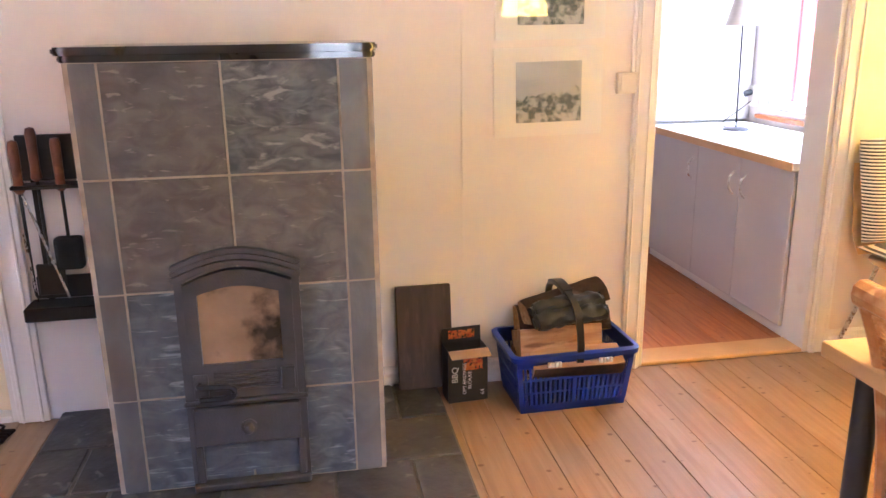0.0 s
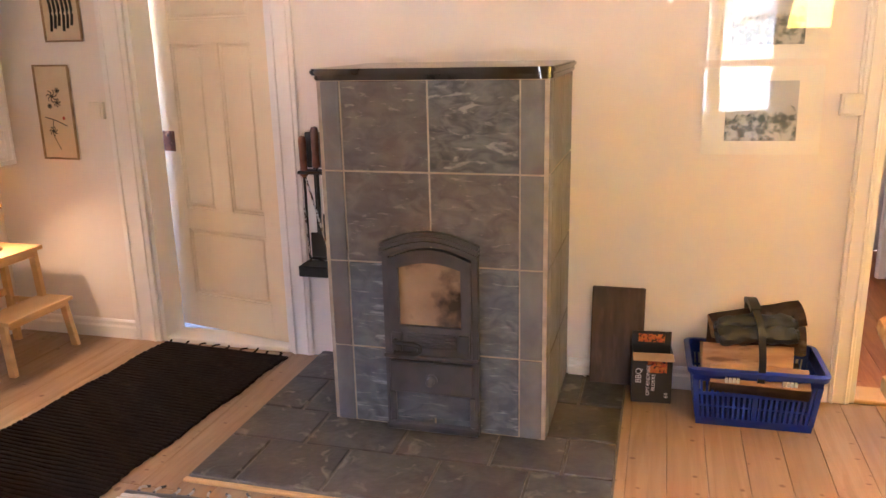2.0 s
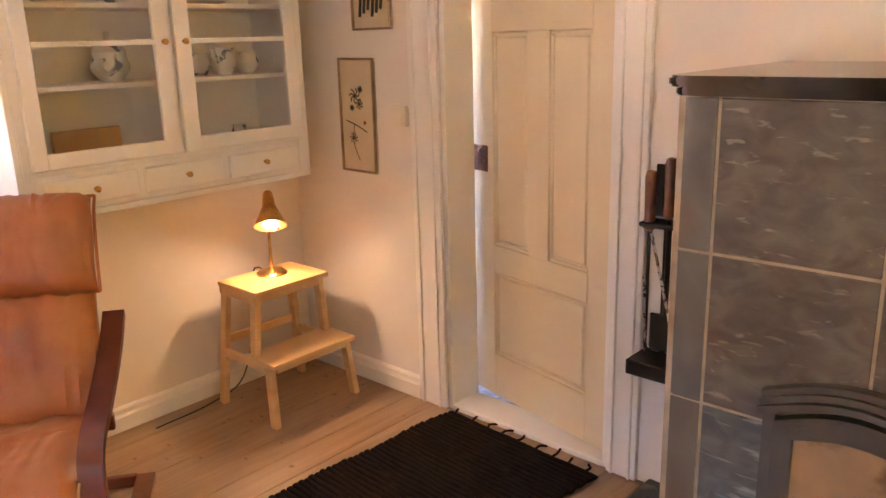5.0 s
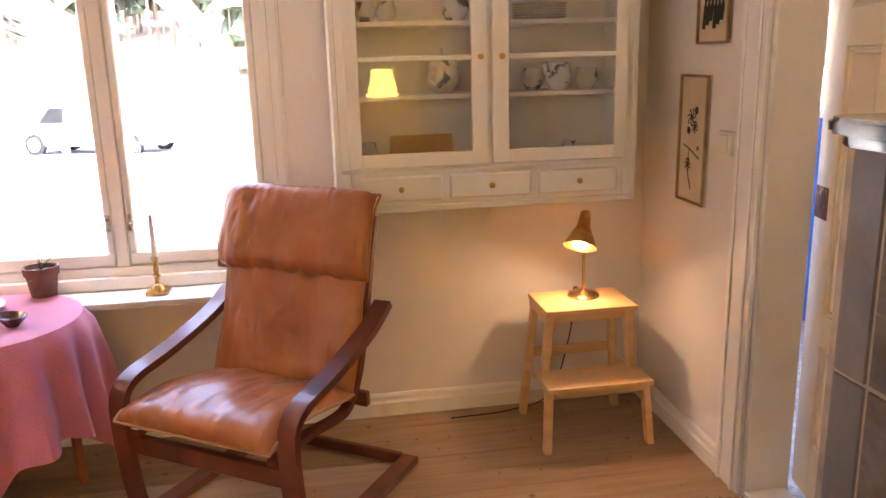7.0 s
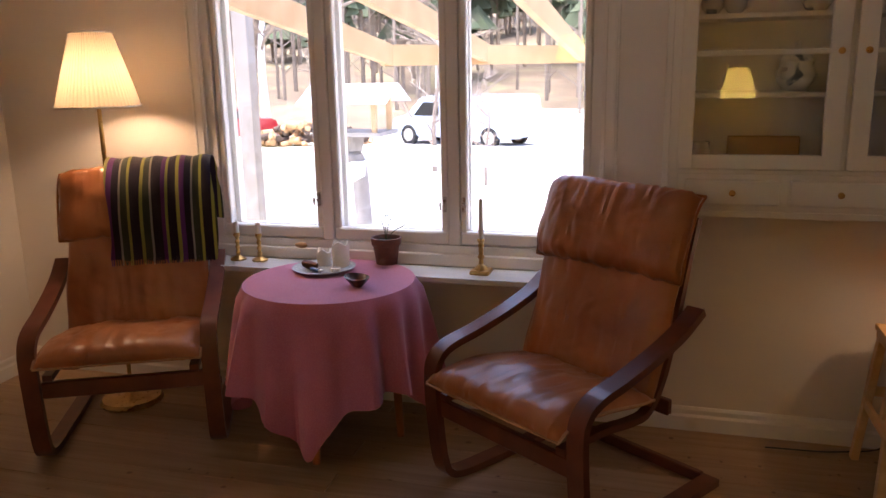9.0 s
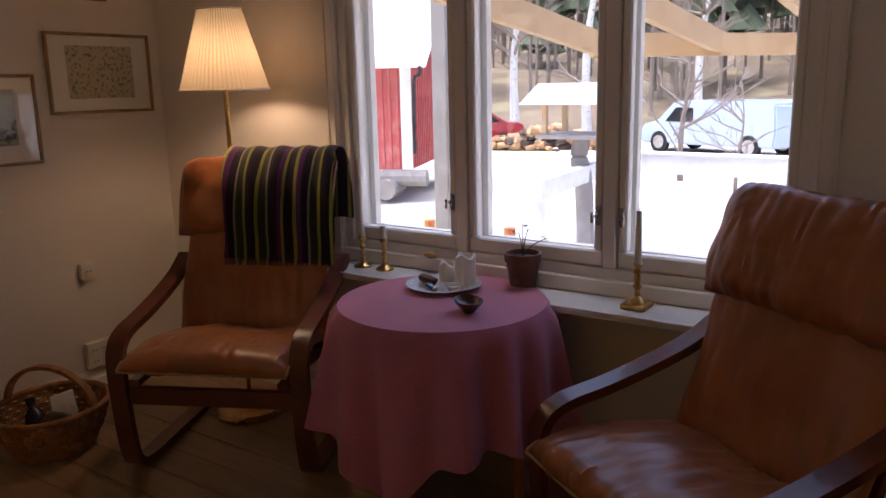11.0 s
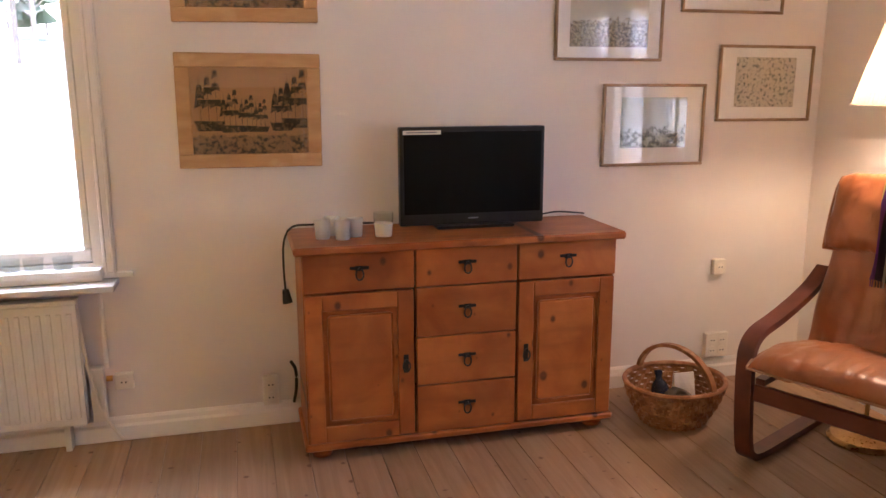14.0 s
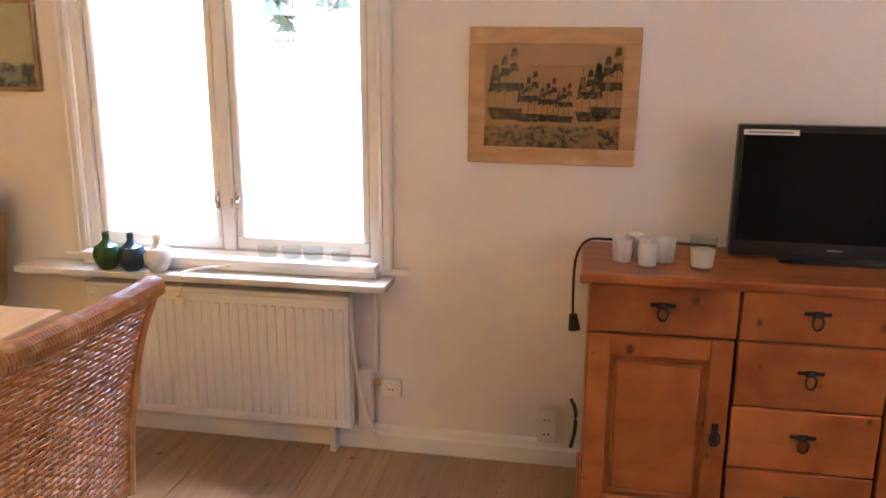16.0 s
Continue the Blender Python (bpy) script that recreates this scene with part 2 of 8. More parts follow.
def lathe(bm, profile, at=(0, 0, 0), segs=20, wob=0.0, squash=1.0):
    """Turns a profile of (radius, height) round the upright axis."""
    rings = []
    for r, z in profile:
        ring = []
        for i in range(segs):
            a = 2 * math.pi * i / segs
            k = 1 + wob * math.sin(3 * a + z * 20)
            ring.append(bm.verts.new((at[0] + r * k * math.cos(a), at[1] + r * k * squash * math.sin(a), at[2] + z)))
        rings.append(ring)
    for p, q in zip(rings, rings[1:]):
        for i in range(segs):
            bm.faces.new((p[i], p[(i + 1) % segs], q[(i + 1) % segs], q[i]))
    if profile[0][0] > 1e-4:
        bm.faces.new(rings[0][::-1])
    if profile[-1][0] > 1e-4:
        bm.faces.new(rings[-1])
    return bm


def smooth_line(points, steps=6):
    """A Catmull-Rom line through the points."""
    ps = [Vector(p) for p in points]
    ps = [2 * ps[0] - ps[1]] + ps + [2 * ps[-1] - ps[-2]]
    out = []
    for i in range(1, len(ps) - 2):
        a, b, c, d = ps[i - 1:i + 3]
        for k in range(steps):
            t = k / steps
            out.append(0.5 * (2 * b + (c - a) * t + (2 * a - 5 * b + 4 * c - d) * t * t + (3 * b - a - 3 * c + d) * t ** 3))
    return out + [ps[-2]]


def sweep(bm, line, shape, side=None):
    """Sweeps a closed shape of (across, over) along a line; side: the direction of 'across', where it is fixed."""
    rings = []
    for i, p in enumerate(line):
        d = (line[min(i + 1, len(line) - 1)] - line[max(i - 1, 0)]).normalized()
        s = Vector(side) if side else d.cross(Vector((0, 0, 1)))
        if s.length < 1e-3:
            s = Vector((1, 0, 0))
        s = (s - d * s.dot(d)).normalized()
        u = s.cross(d)
        rings.append([bm.verts.new(p + s * a + u * b) for a, b in shape])
    k = len(shape)
    for p, q in zip(rings, rings[1:]):
        for i in range(k):
            bm.faces.new((p[i], p[(i + 1) % k], q[(i + 1) % k], q[i]))
    bm.faces.new(rings[0][::-1]), bm.faces.new(rings[-1])
    return bm


def circle(r, segs=8):
    return [(r * math.cos(2 * math.pi * i / segs), r * math.sin(2 * math.pi * i / segs)) for i in range(segs)]


def tube(bm, points, r, steps=6, segs=8):
    return sweep(bm, smooth_line(points, steps), circle(r, segs))


def slab(bm, outline, z0, z1, bevel=0.0):
    """An upright prism over an outline of (x, y)."""
    vs = [bm.verts.new((x, y, z0)) for x, y in outline]
    f = bm.faces.new(vs)
    up = bmesh.ops.extrude_face_region(bm, geom=[f])["geom"]
    bmesh.ops.translate(bm, verts=[g for g in up if isinstance(g, bmesh.types.BMVert)], vec=(0, 0, z1 - z0))
    if bevel:
        es = [e for e in bm.edges if abs(e.verts[0].co.z - e.verts[1].co.z) < 1e-6]
        bmesh.ops.bevel(bm, geom=es, offset=bevel, segments=2, affect="EDGES")
    return bm


def turned(bm, m):
    bm.transform(m)
    return bm


def mesh_of(name, bm, material, smooth=False):
    bmesh.ops.recalc_face_normals(bm, faces=bm.faces)
    me = bpy.data.meshes.new(name)
    bm.to_mesh(me)
    bm.free()
    me.materials.append(material)
    if smooth:
        for f in me.polygons:
            f.use_smooth = True
        me.set_sharp_from_angle(angle=radians(40))
    return me


def part(name, bm, material, parent=None, label="", smooth=False):
    ob = new(name, mesh_of(name, bm, material, smooth))
    ob.parent = parent
    return tagged(ob, label) if label else ob


def thing(name, label, category, place=(0, 0, 0), turn=0.0, group="", kind=""):
    ob = new(name)
    ob.empty_display_size = 0.05
    ob.matrix_world = pose(*place, 0, 0, turn)
    return tagged(ob, label, category, group, kind)


def piece(name, me, parent, m=None):
    ob = new(name, me)
    ob.parent = parent
    if m is not None:
        ob.matrix_local = m
    return ob


def B():
    return bmesh.new()


def structure(name, bm, material, label, category, smooth=False):
    return tagged(part(name, bm, material, None, "", smooth), label, category, "", "structure")


# ---- the room's shell: x to the east, y to the north ----
NORTH, SOUTH, WEST, EAST, HIGH = 2.55, -1.533, -2.555, 3.3, 2.32
T = 0.14


def wall_with_openings(name, along, a0, a1, p0, p1, openings, label):
    """A wall along x or y from a0 to a1, between p0 and p1 across, with openings (lo, hi, bottom, top)."""
    bm = B()

    def put(u0, u1, z0, z1):
        if u1 - u0 > 1e-4 and z1 - z0 > 1e-4:
            box(bm, u0, p0, z0, u1, p1, z1) if along == "x" else box(bm, p0, u0, z0, p1, u1, z1)

    at = a0
    for lo, hi, bottom, top in sorted(openings):
        put(at, lo, 0, HIGH), put(lo, hi, 0, bottom), put(lo, hi, top, HIGH)
        at = hi
    put(at, a1, 0, HIGH)
    return structure(name, bm, WALL, label, "wall")


DOOR = (-1.72, -1.035, 0.0, 2.0)
KITCHEN = (1.30, 2.05, 0.0, 2.03)
WWIN = (-0.492, 1.118, 0.645, 1.86)
SWIN = (0.42, 1.478, 0.655, 1.84)
wall_north = wall_with_openings("wall_north", "x", WEST - 0.2, EAST + 0.2, NORTH, NORTH + T, [DOOR, KITCHEN], "warm white painted wall behind the soapstone stove")
wall_west = wall_with_openings("wall_west", "y", SOUTH, NORTH, WEST - 0.2, WEST, [WWIN], "warm white wall with a wide three-part window")
wall_south = wall_with_openings("wall_south", "x", WEST - 0.2, EAST + 0.2, SOUTH - 0.25, SOUTH, [SWIN], "warm white wall hung with framed prints")
wall_east = wall_with_openings("wall_east", "y", SOUTH, NORTH, EAST, EAST + 0.2, [], "plain warm white painted wall")
ceiling = structure("ceiling", box(B(), WEST - 0.2, SOUTH - 0.2, HIGH, EAST + 0.2, NORTH + T, HIGH + 0.1), CEIL, "flat white painted ceiling", "ceiling")
# thin upright batten and cable chase on the stove wall
structure("trim", box(B(), 0.582, NORTH - 0.004, 0.0, 0.592, NORTH, HIGH), WALL, "thin painted joint strip on the wall", "trim")

# baseboards, each with a stepped profile
BASE = [(0, 0), (0.018, 0), (0.018, 0.055), (0.012, 0.065), (0.012, 0.082), (0.006, 0.092), (0, 0.092)]


def baseboard(a, b, inward):
    bm = B()
    a, b, i = Vector((*a, 0)), Vector((*b, 0)), Vector((*inward, 0))
    ra = [bm.verts.new(a + i * d + Vector((0, 0, z))) for d, z in BASE]
    rb = [bm.verts.new(b + i * d + Vector((0, 0, z))) for d, z in BASE]
    k = len(BASE)
    for j in range(k):
        bm.faces.new((ra[j], ra[(j + 1) % k], rb[(j + 1) % k], rb[j]))
    bm.faces.new(ra[::-1]), bm.faces.new(rb)
    structure("baseboard", bm, TRIM, "cream painted moulded baseboard", "baseboard")


baseboard((WEST, NORTH), (-1.862, NORTH), (0, -1))
baseboard((0.23, NORTH), (1.218, NORTH), (0, -1))
baseboard((2.137, NORTH), (EAST, NORTH), (0, -1))
baseboard((WEST, SOUTH), (WEST, NORTH), (1, 0))
baseboard((WEST, SOUTH), (EAST, SOUTH), (0, 1))
baseboard((EAST, SOUTH), (EAST, NORTH), (-1, 0))


def casing(name, x0, x1, top, wl, wr, y, label):
    """Moulded casing round a doorway in the north wall, with its lining."""
    th = thing(name, label, "door casing", ((x0 + x1) / 2, y, 0), kind="structure")
    cx = (x0 + x1) / 2

    def moulded(u0, u1, z0, z1, upright=True):
        bm = B()
        box(bm, u0, -0.018, z0, u1, 0, z1, 0.003)
        w = u1 - u0 if upright else z1 - z0
        for f in (0.14, 0.74):
            if upright:
                box(bm, u0 + f * w, -0.026, z0, u0 + (f + 0.1) * w, -0.018, z1, 0.003)
            else:
                box(bm, u0, -0.026, z0 + f * w, u1, -0.018, z0 + (f + 0.1) * w, 0.003)
        return bm

    part("casing_board", moulded(x0 - wl - cx, x0 - cx - 0.004, 0, top + 0.1), TRIM, th)
    part("casing_board", moulded(x1 - cx + 0.004, x1 + wr - cx, 0, top + 0.1), TRIM, th)
    part("casing_board", moulded(x0 - cx - 0.004, x1 - cx + 0.004, top, top + 0.1, False), TRIM, th)
    part("lining", box(B(), x0 - cx - 0.003, 0.0, 0, x0 - cx + 0.018, T + 0.01, top), TRIM, th)
    part("lining", box(B(), x1 - cx - 0.018, 0.0, 0, x1 - cx + 0.003, T + 0.01, top), TRIM, th)
    part("lining", box(B(), x0 - cx + 0.018, 0.0, top - 0.018, x1 - cx - 0.018, T + 0.01, top + 0.003), TRIM, th)
    return th


casing("trim_door", DOOR[0], DOOR[1], DOOR[3], 0.14, 0.11, NORTH, "cream painted moulded casing round the panelled door")
casing("trim_kitchen", KITCHEN[0], KITCHEN[1], KITCHEN[3], 0.080, 0.085, NORTH, "cream painted moulded casing round the kitchen doorway")
structure("threshold", box(B(), KITCHEN[0], NORTH, -0.002, KITCHEN[1], NORTH + T, 0.014, 0.004), BEECH, "worn light wooden threshold to the kitchen", "threshold")
structure("threshold", box(B(), DOOR[0] + 0.018, NORTH - 0.005, -0.002, DOOR[1] - 0.018, NORTH + T, 0.022, 0.004), TRIM, "worn painted threshold under the door", "threshold")

# panelled door, ajar into the next room
door = thing("door_1", "cream painted panelled door standing ajar, lock removed", "door", (-1.040, 2.618, 0.028), 180 - 12.0, kind="structure")
W, Hd = 0.700, 1.955
bm = B()
box(bm, 0, 0.0, 0, W, 0.021, Hd)
for x0, x1, z0, z1 in ((0, 0.115, 0, Hd), (W - 0.115, W, 0, Hd), (0.115, W - 0.115, 0, 0.17), (0.115, W - 0.115, 0.50, 0.60),
                       (0.115, W - 0.115, 1.36, 1.46), (0.115, W - 0.115, Hd - 0.12, Hd), (W / 2 - 0.05, W / 2 + 0.05, 0.60, 1.36)):
    box(bm, x0, 0.014, z0, x1, 0.034, z1, 0.002)
part("leaf", bm, DOORPAINT, door)
for x0, x1, z0, z1 in ((0.115, W - 0.115, 0.17, 0.50), (0.115, W / 2 - 0.05, 0.60, 1.36), (W / 2 + 0.05, W - 0.115, 0.60, 1.36), (0.115, W - 0.115, 1.46, Hd - 0.12)):
    bm = B()
    box(bm, x0 + 0.018, 0.014, z0 + 0.018, x1 - 0.018, 0.027, z1 - 0.018, 0.006)
    part("door_panel", bm, DOORPAINT, door)
    bm = B()
    for a, b, c, d in ((x0, x1, z0, z0 + 0.012), (x0, x1, z1 - 0.012, z1), (x0, x0 + 0.012, z0 + 0.012, z1 - 0.012), (x1 - 0.012, x1, z0 + 0.012, z1 - 0.012)):
        box(bm, a, 0.014, c, b, 0.029, d, 0.004)
    part("moulding", bm, DOORPAINT, door)
RAWWOOD = overlay(shader("bare_lock_recess", (0.20, 0.075, 0.03), (0.10, 0.035, 0.015), 0.7, 20, bump=0.4), (0.5, 0.3, 0.16), "blotch", 18, 0.55, 0.6)
part("lock_recess", box(B(), W - 0.085, 0.030, 0.87, W - 0.002, 0.036, 0.965, 0.002), RAWWOOD, door, "bare wood recess of a removed lock")
part("handle_hole", rod(B(), (W - 0.045, 0.0365, 0.945), (W - 0.045, 0.0370, 0.945), 0.007), BLACK, door)

# floor boards
LUMBERDARK = shader("dusty_board_joint", (0.27, 0.165, 0.085), (0.20, 0.12, 0.06), 0.9, 12)
floor = structure("floor", box(B(), WEST - 0.2, SOUTH - 0.2, -0.06, EAST + 0.2, NORTH + 0.0, -0.012), LUMBERDARK, "worn light pine plank floor", "floor")
random.seed(3)


def planks(parent, x0, x1, y0, y1, wide, mat, gap=0.0006, bend=0.0015):
    n = int(round((x1 - x0) / wide))
    w = (x1 - x0) / n
    me = mesh_of("plank", box(B(), -w / 2 + gap, -0.5, -0.02, w / 2 - gap, 0.5, 0, 0.0015), mat)
    for i in range(n):
        cut = y0 + (y1 - y0) * random.choice((0.3, 0.45, 0.6, 0.72))
        for a, b in ((y0, cut - 0.001), (cut + 0.001, y1)):
            m = Matrix.LocRotScale((x0 + (i + 0.5) * w, (a + b) / 2, random.uniform(-bend, 0)), None, (1, b - a, 1))
            piece("plank", me, parent, m)


# slate hearth, tile by tile
HX0, HX1, HY0 = -0.885, 0.468, 1.475
hearth = structure("hearth", box(B(), HX0, HY0, -0.01, HX1, NORTH, 0.018), DARKMORTAR, "dark slate tiled hearth in front of the stove", "hearth")
COLS = [HX0, -0.60, -0.27, 0.06, 0.30, HX1]
random.seed(5)
for j, (y0, y1) in enumerate(((HY0, 1.745), (1.745, 1.985), (1.985, 2.26), (2.26, NORTH))):
    cols = COLS if j % 2 else [HX0, -0.72, -0.42, -0.10, 0.20, HX1]
    for x0, x1 in zip(cols, cols[1:]):
        h = random.uniform(0.022, 0.026)
        piece("slate_tile", mesh_of("slate_tile", box(B(), x0 + 0.005, y0 + 0.005, 0.0, x1 - 0.005, y1 - 0.005, h, 0.003), FLOORSLATE), hearth)
structure("trim", box(B(), HX0 - 0.012, HY0 - 0.022, 0.0, HX1, HY0 - 0.001, 0.012, 0.003), BEECH, "thin pale wooden strip along the hearth's edge", "trim")

# windows: local x along the wall, y outward, z up
def window(name, label, place, turn, width, bottom, top, posts, deep, seg_latches):
    th = thing(name, label, "window", place, turn, kind="structure")
    h0, h1 = bottom, top
    fr = 0.035
    bm = B()
    box(bm, 0, 0.0, h0, width, deep, h0 + 0.03), box(bm, 0, 0.0, h1 - fr, width, deep, h1)
    box(bm, 0, 0.0, h0 + 0.03, fr, deep, h1 - fr), box(bm, width - fr, 0.0, h0 + 0.03, width, deep, h1 - fr)
    part("window_frame", bm, WHITE, th)
    for p in posts:
        part("mullion", box(B(), p - 0.022, 0.004, h0 + 0.03, p + 0.022, deep, h1 - fr, 0.004), WHITE, th)
    edges = [fr] + [q for p in posts for q in (p - 0.022, p + 0.022)] + [width - fr]
    for a, b in zip(edges[::2], edges[1::2]):
        z0, z1 = h0 + 0.032, h1 - fr - 0.002
        s = part("sash", box(B(), a + 0.002, 0.012, z0, b - 0.002, 0.052, z0 + 0.05, 0.006), WHITE, th)
        bm = B()
        box(bm, a + 0.002, 0.012, z1 - 0.045, b - 0.002, 0.052, z1, 0.006)
        box(bm, a + 0.002, 0.012, z0 + 0.05, a + 0.031, 0.052, z1 - 0.045, 0.006), box(bm, b - 0.031, 0.012, z0 + 0.05, b - 0.002, 0.052, z1 - 0.045, 0.006)
        part("sash_rail", bm, WHITE, th)
        g = part("pane", box(B(), a + 0.03, 0.030, z0 + 0.045, b - 0.03, 0.033, z1 - 0.04), PANE, th)
        g.visible_shadow = False
        # outer sash, slimmer
        bm = B()
        y0 = deep - 0.05
        box(bm, a - 0.005, y0, z0, b + 0.005, y0 + 0.03, z0 + 0.04), box(bm, a - 0.005, y0, z1 - 0.04, b + 0.005, y0 + 0.03, z1)
        box(bm, a - 0.005, y0, z0 + 0.04, a + 0.022, y0 + 0.03, z1 - 0.04), box(bm, b - 0.022, y0, z0 + 0.04, b + 0.005, y0 + 0.03, z1 - 0.04)
        part("outer_sash", bm, WHITE, th)
    for x, z, flip in seg_latches:
        bm = B()
        box(bm, x - 0.008, 0.002, z - 0.03, x + 0.008, 0.012, z + 0.03, 0.002)
        rod(bm, (x, 0.01, z), (x, -0.012, z), 0.006)
        box(bm, x - 0.004 + flip * 0.012, -0.018, z - 0.022, x + 0.004 + flip * 0.012, -0.010, z + 0.012, 0.002)
        part("latch", bm, STEEL, th, "small metal casement latch")
    return th


def window_casing(th, width, bottom, top, w):
    """Moulded casing boards on the room side of a window."""
    for x0, x1, z0, z1 in ((-w, 0, bottom - 0.02, top + w), (width, width + w, bottom - 0.02, top + w), (0, width, top, top + w)):
        bm = B()
        box(bm, x0, -0.018, z0, x1, 0.0, z1, 0.003)
        if x1 - x0 < 0.3:
            for f in (0.2, 0.8):
                box(bm, x0 + f * w - 0.005, -0.023, z0, x0 + f * w + 0.005, -0.018, z1, 0.003)
        part("casing_board", bm, TRIM, th)


MARBLE = overlay(shader("marble_sill", (0.72, 0.71, 0.69), (0.60, 0.59, 0.58), 0.22, 6, bump=0.02), (0.45, 0.44, 0.43), "veins", 5, 0.6, 0.75, amount=0.5)
ww = WWIN[1] - WWIN[0]
win1 = window("window_1", "wide white three-part casement window onto the yard", (WEST, WWIN[0], 0), 90, ww, WWIN[2], WWIN[3],
              [0.026 - WWIN[0], 0.560 - WWIN[0]], 0.16, [(-0.012 - WWIN[0], 0.844, -1), (0.522 - WWIN[0], 0.838, -1), (0.598 - WWIN[0], 0.838, 1)])
window_casing(win1, ww, WWIN[2], WWIN[3], 0.058)
part("window_apron", box(B(), -0.1, -0.020, WWIN[2] - 0.05, ww + 0.1, 0.0, WWIN[2] - 0.001, 0.004), TRIM, win1)
part("window_sill", box(B(), -0.13, -0.185, 0.572, ww + 0.10, 0.0, 0.595, 0.005, 2), MARBLE, win1, "pale marble window sill")
ws = SWIN[1] - SWIN[0]
win2 = window("window_2", "white two-part casement window onto a bright field", (SWIN[1], SOUTH, 0), 180, ws, SWIN[2], SWIN[3],
              [SWIN[1] - 0.957], 0.24, [(SWIN[1] - 0.920, 0.86, -1), (SWIN[1] - 0.994, 0.86, 1)])
window_casing(win2, ws, SWIN[2], SWIN[3], 0.045)
part("window_apron", box(B(), -0.1, -0.020, SWIN[2] - 0.024, ws + 0.1, 0.0, SWIN[2] - 0.001, 0.004), TRIM, win2)
part("window_ledge", box(B(), 0.0, -0.078, 0.655, ws, -0.019, 0.676, 0.004, 2), WHITE, win2, "white painted ledge below the casement")
part("window_ledge", box(B(), 0.0, -0.060, 0.631, ws, -0.021, 0.654, 0.003), WHITE, win2)
part("window_sill", box(B(), SWIN[1] - 1.694, -0.140, 0.606, SWIN[1] - 0.372, 0.0, 0.630, 0.005, 2), MARBLE, win2, "pale marble window sill")

# ---- soapstone stove ----
stove = thing("stove", "grey soapstone tiled stove with a cast-iron door and black top slab", "stove", (-0.17, 1.945, 0.026))
SX0, SX1, SD = -0.395, 0.392, 0.60
part("core", box(B(), SX0 + 0.004, 0.005, 0, SX1 - 0.004, SD, 1.232), MORTAR, stove)
ROWS_Z = [0.0, 0.294, 0.612, 0.930, 1.232]
G = 0.0032
random.seed(11)


def tile_box(x0, y0, z0, x1, y1, z1, bevel=0.002, stone=None):
    return mesh_of("soapstone_tile", box(B(), x0, y0, z0, x1, y1, z1, bevel), stone or SLATE)


def corner_block(x0, x1, y0, y1, z0, z1, left):
    """A corner block with a rounded outer edge."""
    r, out = 0.035, []
    cx = x0 + r if left else x1 - r
    for k in range(7):
        a = math.pi / 2 * k / 6
        out.append((cx - r * math.cos(a), y0 + r - r * math.sin(a)) if left else (cx + r * math.sin(a), y0 + r - r * math.cos(a)))
    ring = [(x0, y1), *out, (x1, y0), (x1, y1)] if left else [(x0, y1), (x0, y0), *out, (x1, y1)]
    return mesh_of("soapstone_corner", slab(B(), ring, z0, z1), SLATEPALE, True)


for row_stones, z0, z1 in zip(((SLATE, SLATE), (SLATE, SLATE), (SLATEBROWN, SLATEBROWN), (SLATEBROWN, SLATEVEIN)), ROWS_Z, ROWS_Z[1:]):
    piece("soapstone_corner", corner_block(SX0, -0.313, 0.0, 0.085, z0 + G, z1 - G, True), stove)
    piece("soapstone_corner", corner_block(0.301, SX1, 0.0, 0.085, z0 + G, z1 - G, False), stove)
    piece("soapstone_tile", tile_box(-0.313 + 2 * G, 0.002, z0 + G, -0.006 - G, 0.03, z1 - G, stone=row_stones[0]), stove)
    piece("soapstone_tile", tile_box(-0.006 + G, 0.002, z0 + G, 0.301 - 2 * G, 0.03, z1 - G, stone=row_stones[1]), stove)
    for x0, x1 in ((SX0, SX0 + 0.03), (SX1 - 0.03, SX1)):
        piece("soapstone_tile", tile_box(x0, 0.085 + 2 * G, z0 + G, x1, 0.345 - G, z1 - G, stone=SLATEPALE), stove)
        piece("soapstone_tile", tile_box(x0, 0.345 + G, z0 + G, x1, SD, z1 - G, stone=SLATEPALE), stove)


def rounded(x0, x1, y0, y1, r):
    pts = []
    for cx, cy, a0 in ((x0 + r, y0 + r, math.pi), (x1 - r, y0 + r, 1.5 * math.pi)):
        pts += [(cx + r * math.cos(a0 + math.pi / 2 * k / 5), cy + r * math.sin(a0 + math.pi / 2 * k / 5)) for k in range(6)]
    return pts + [(x1, y1), (x0, y1)]


part("top_slab", slab(B(), rounded(SX0 - 0.010, SX1 + 0.008, -0.014, SD, 0.04), 1.232, 1.248, 0.003), BLACKSLAB, stove, "black stone slab", True)
part("top_slab", slab(B(), rounded(SX0 - 0.020, SX1 + 0.014, -0.034, SD, 0.05), 1.249, 1.270, 0.005), BLACKSLAB, stove, "black stone slab", True)
# cast-iron door with arched hood
DX0, DX1, DZ1 = -0.178, 0.160, 0.66


def arched(x0, x1, z0, z1, rise, y0, y1, steps=12):
    """A plate standing upright with an arched top."""
    bm = B()
    pts = [(x0, z0), (x1, z0)] + [(x1 + (x0 - x1) * k / steps, z1 + rise * math.sin(math.pi * k / steps)) for k in range(steps + 1)]
    f = bm.faces.new([bm.verts.new((x, y0, z)) for x, z in pts])
    up = bmesh.ops.extrude_face_region(bm, geom=[f])["geom"]
    bmesh.ops.translate(bm, verts=[g for g in up if isinstance(g, bmesh.types.BMVert)], vec=(0, y1 - y0, 0))
    return bm


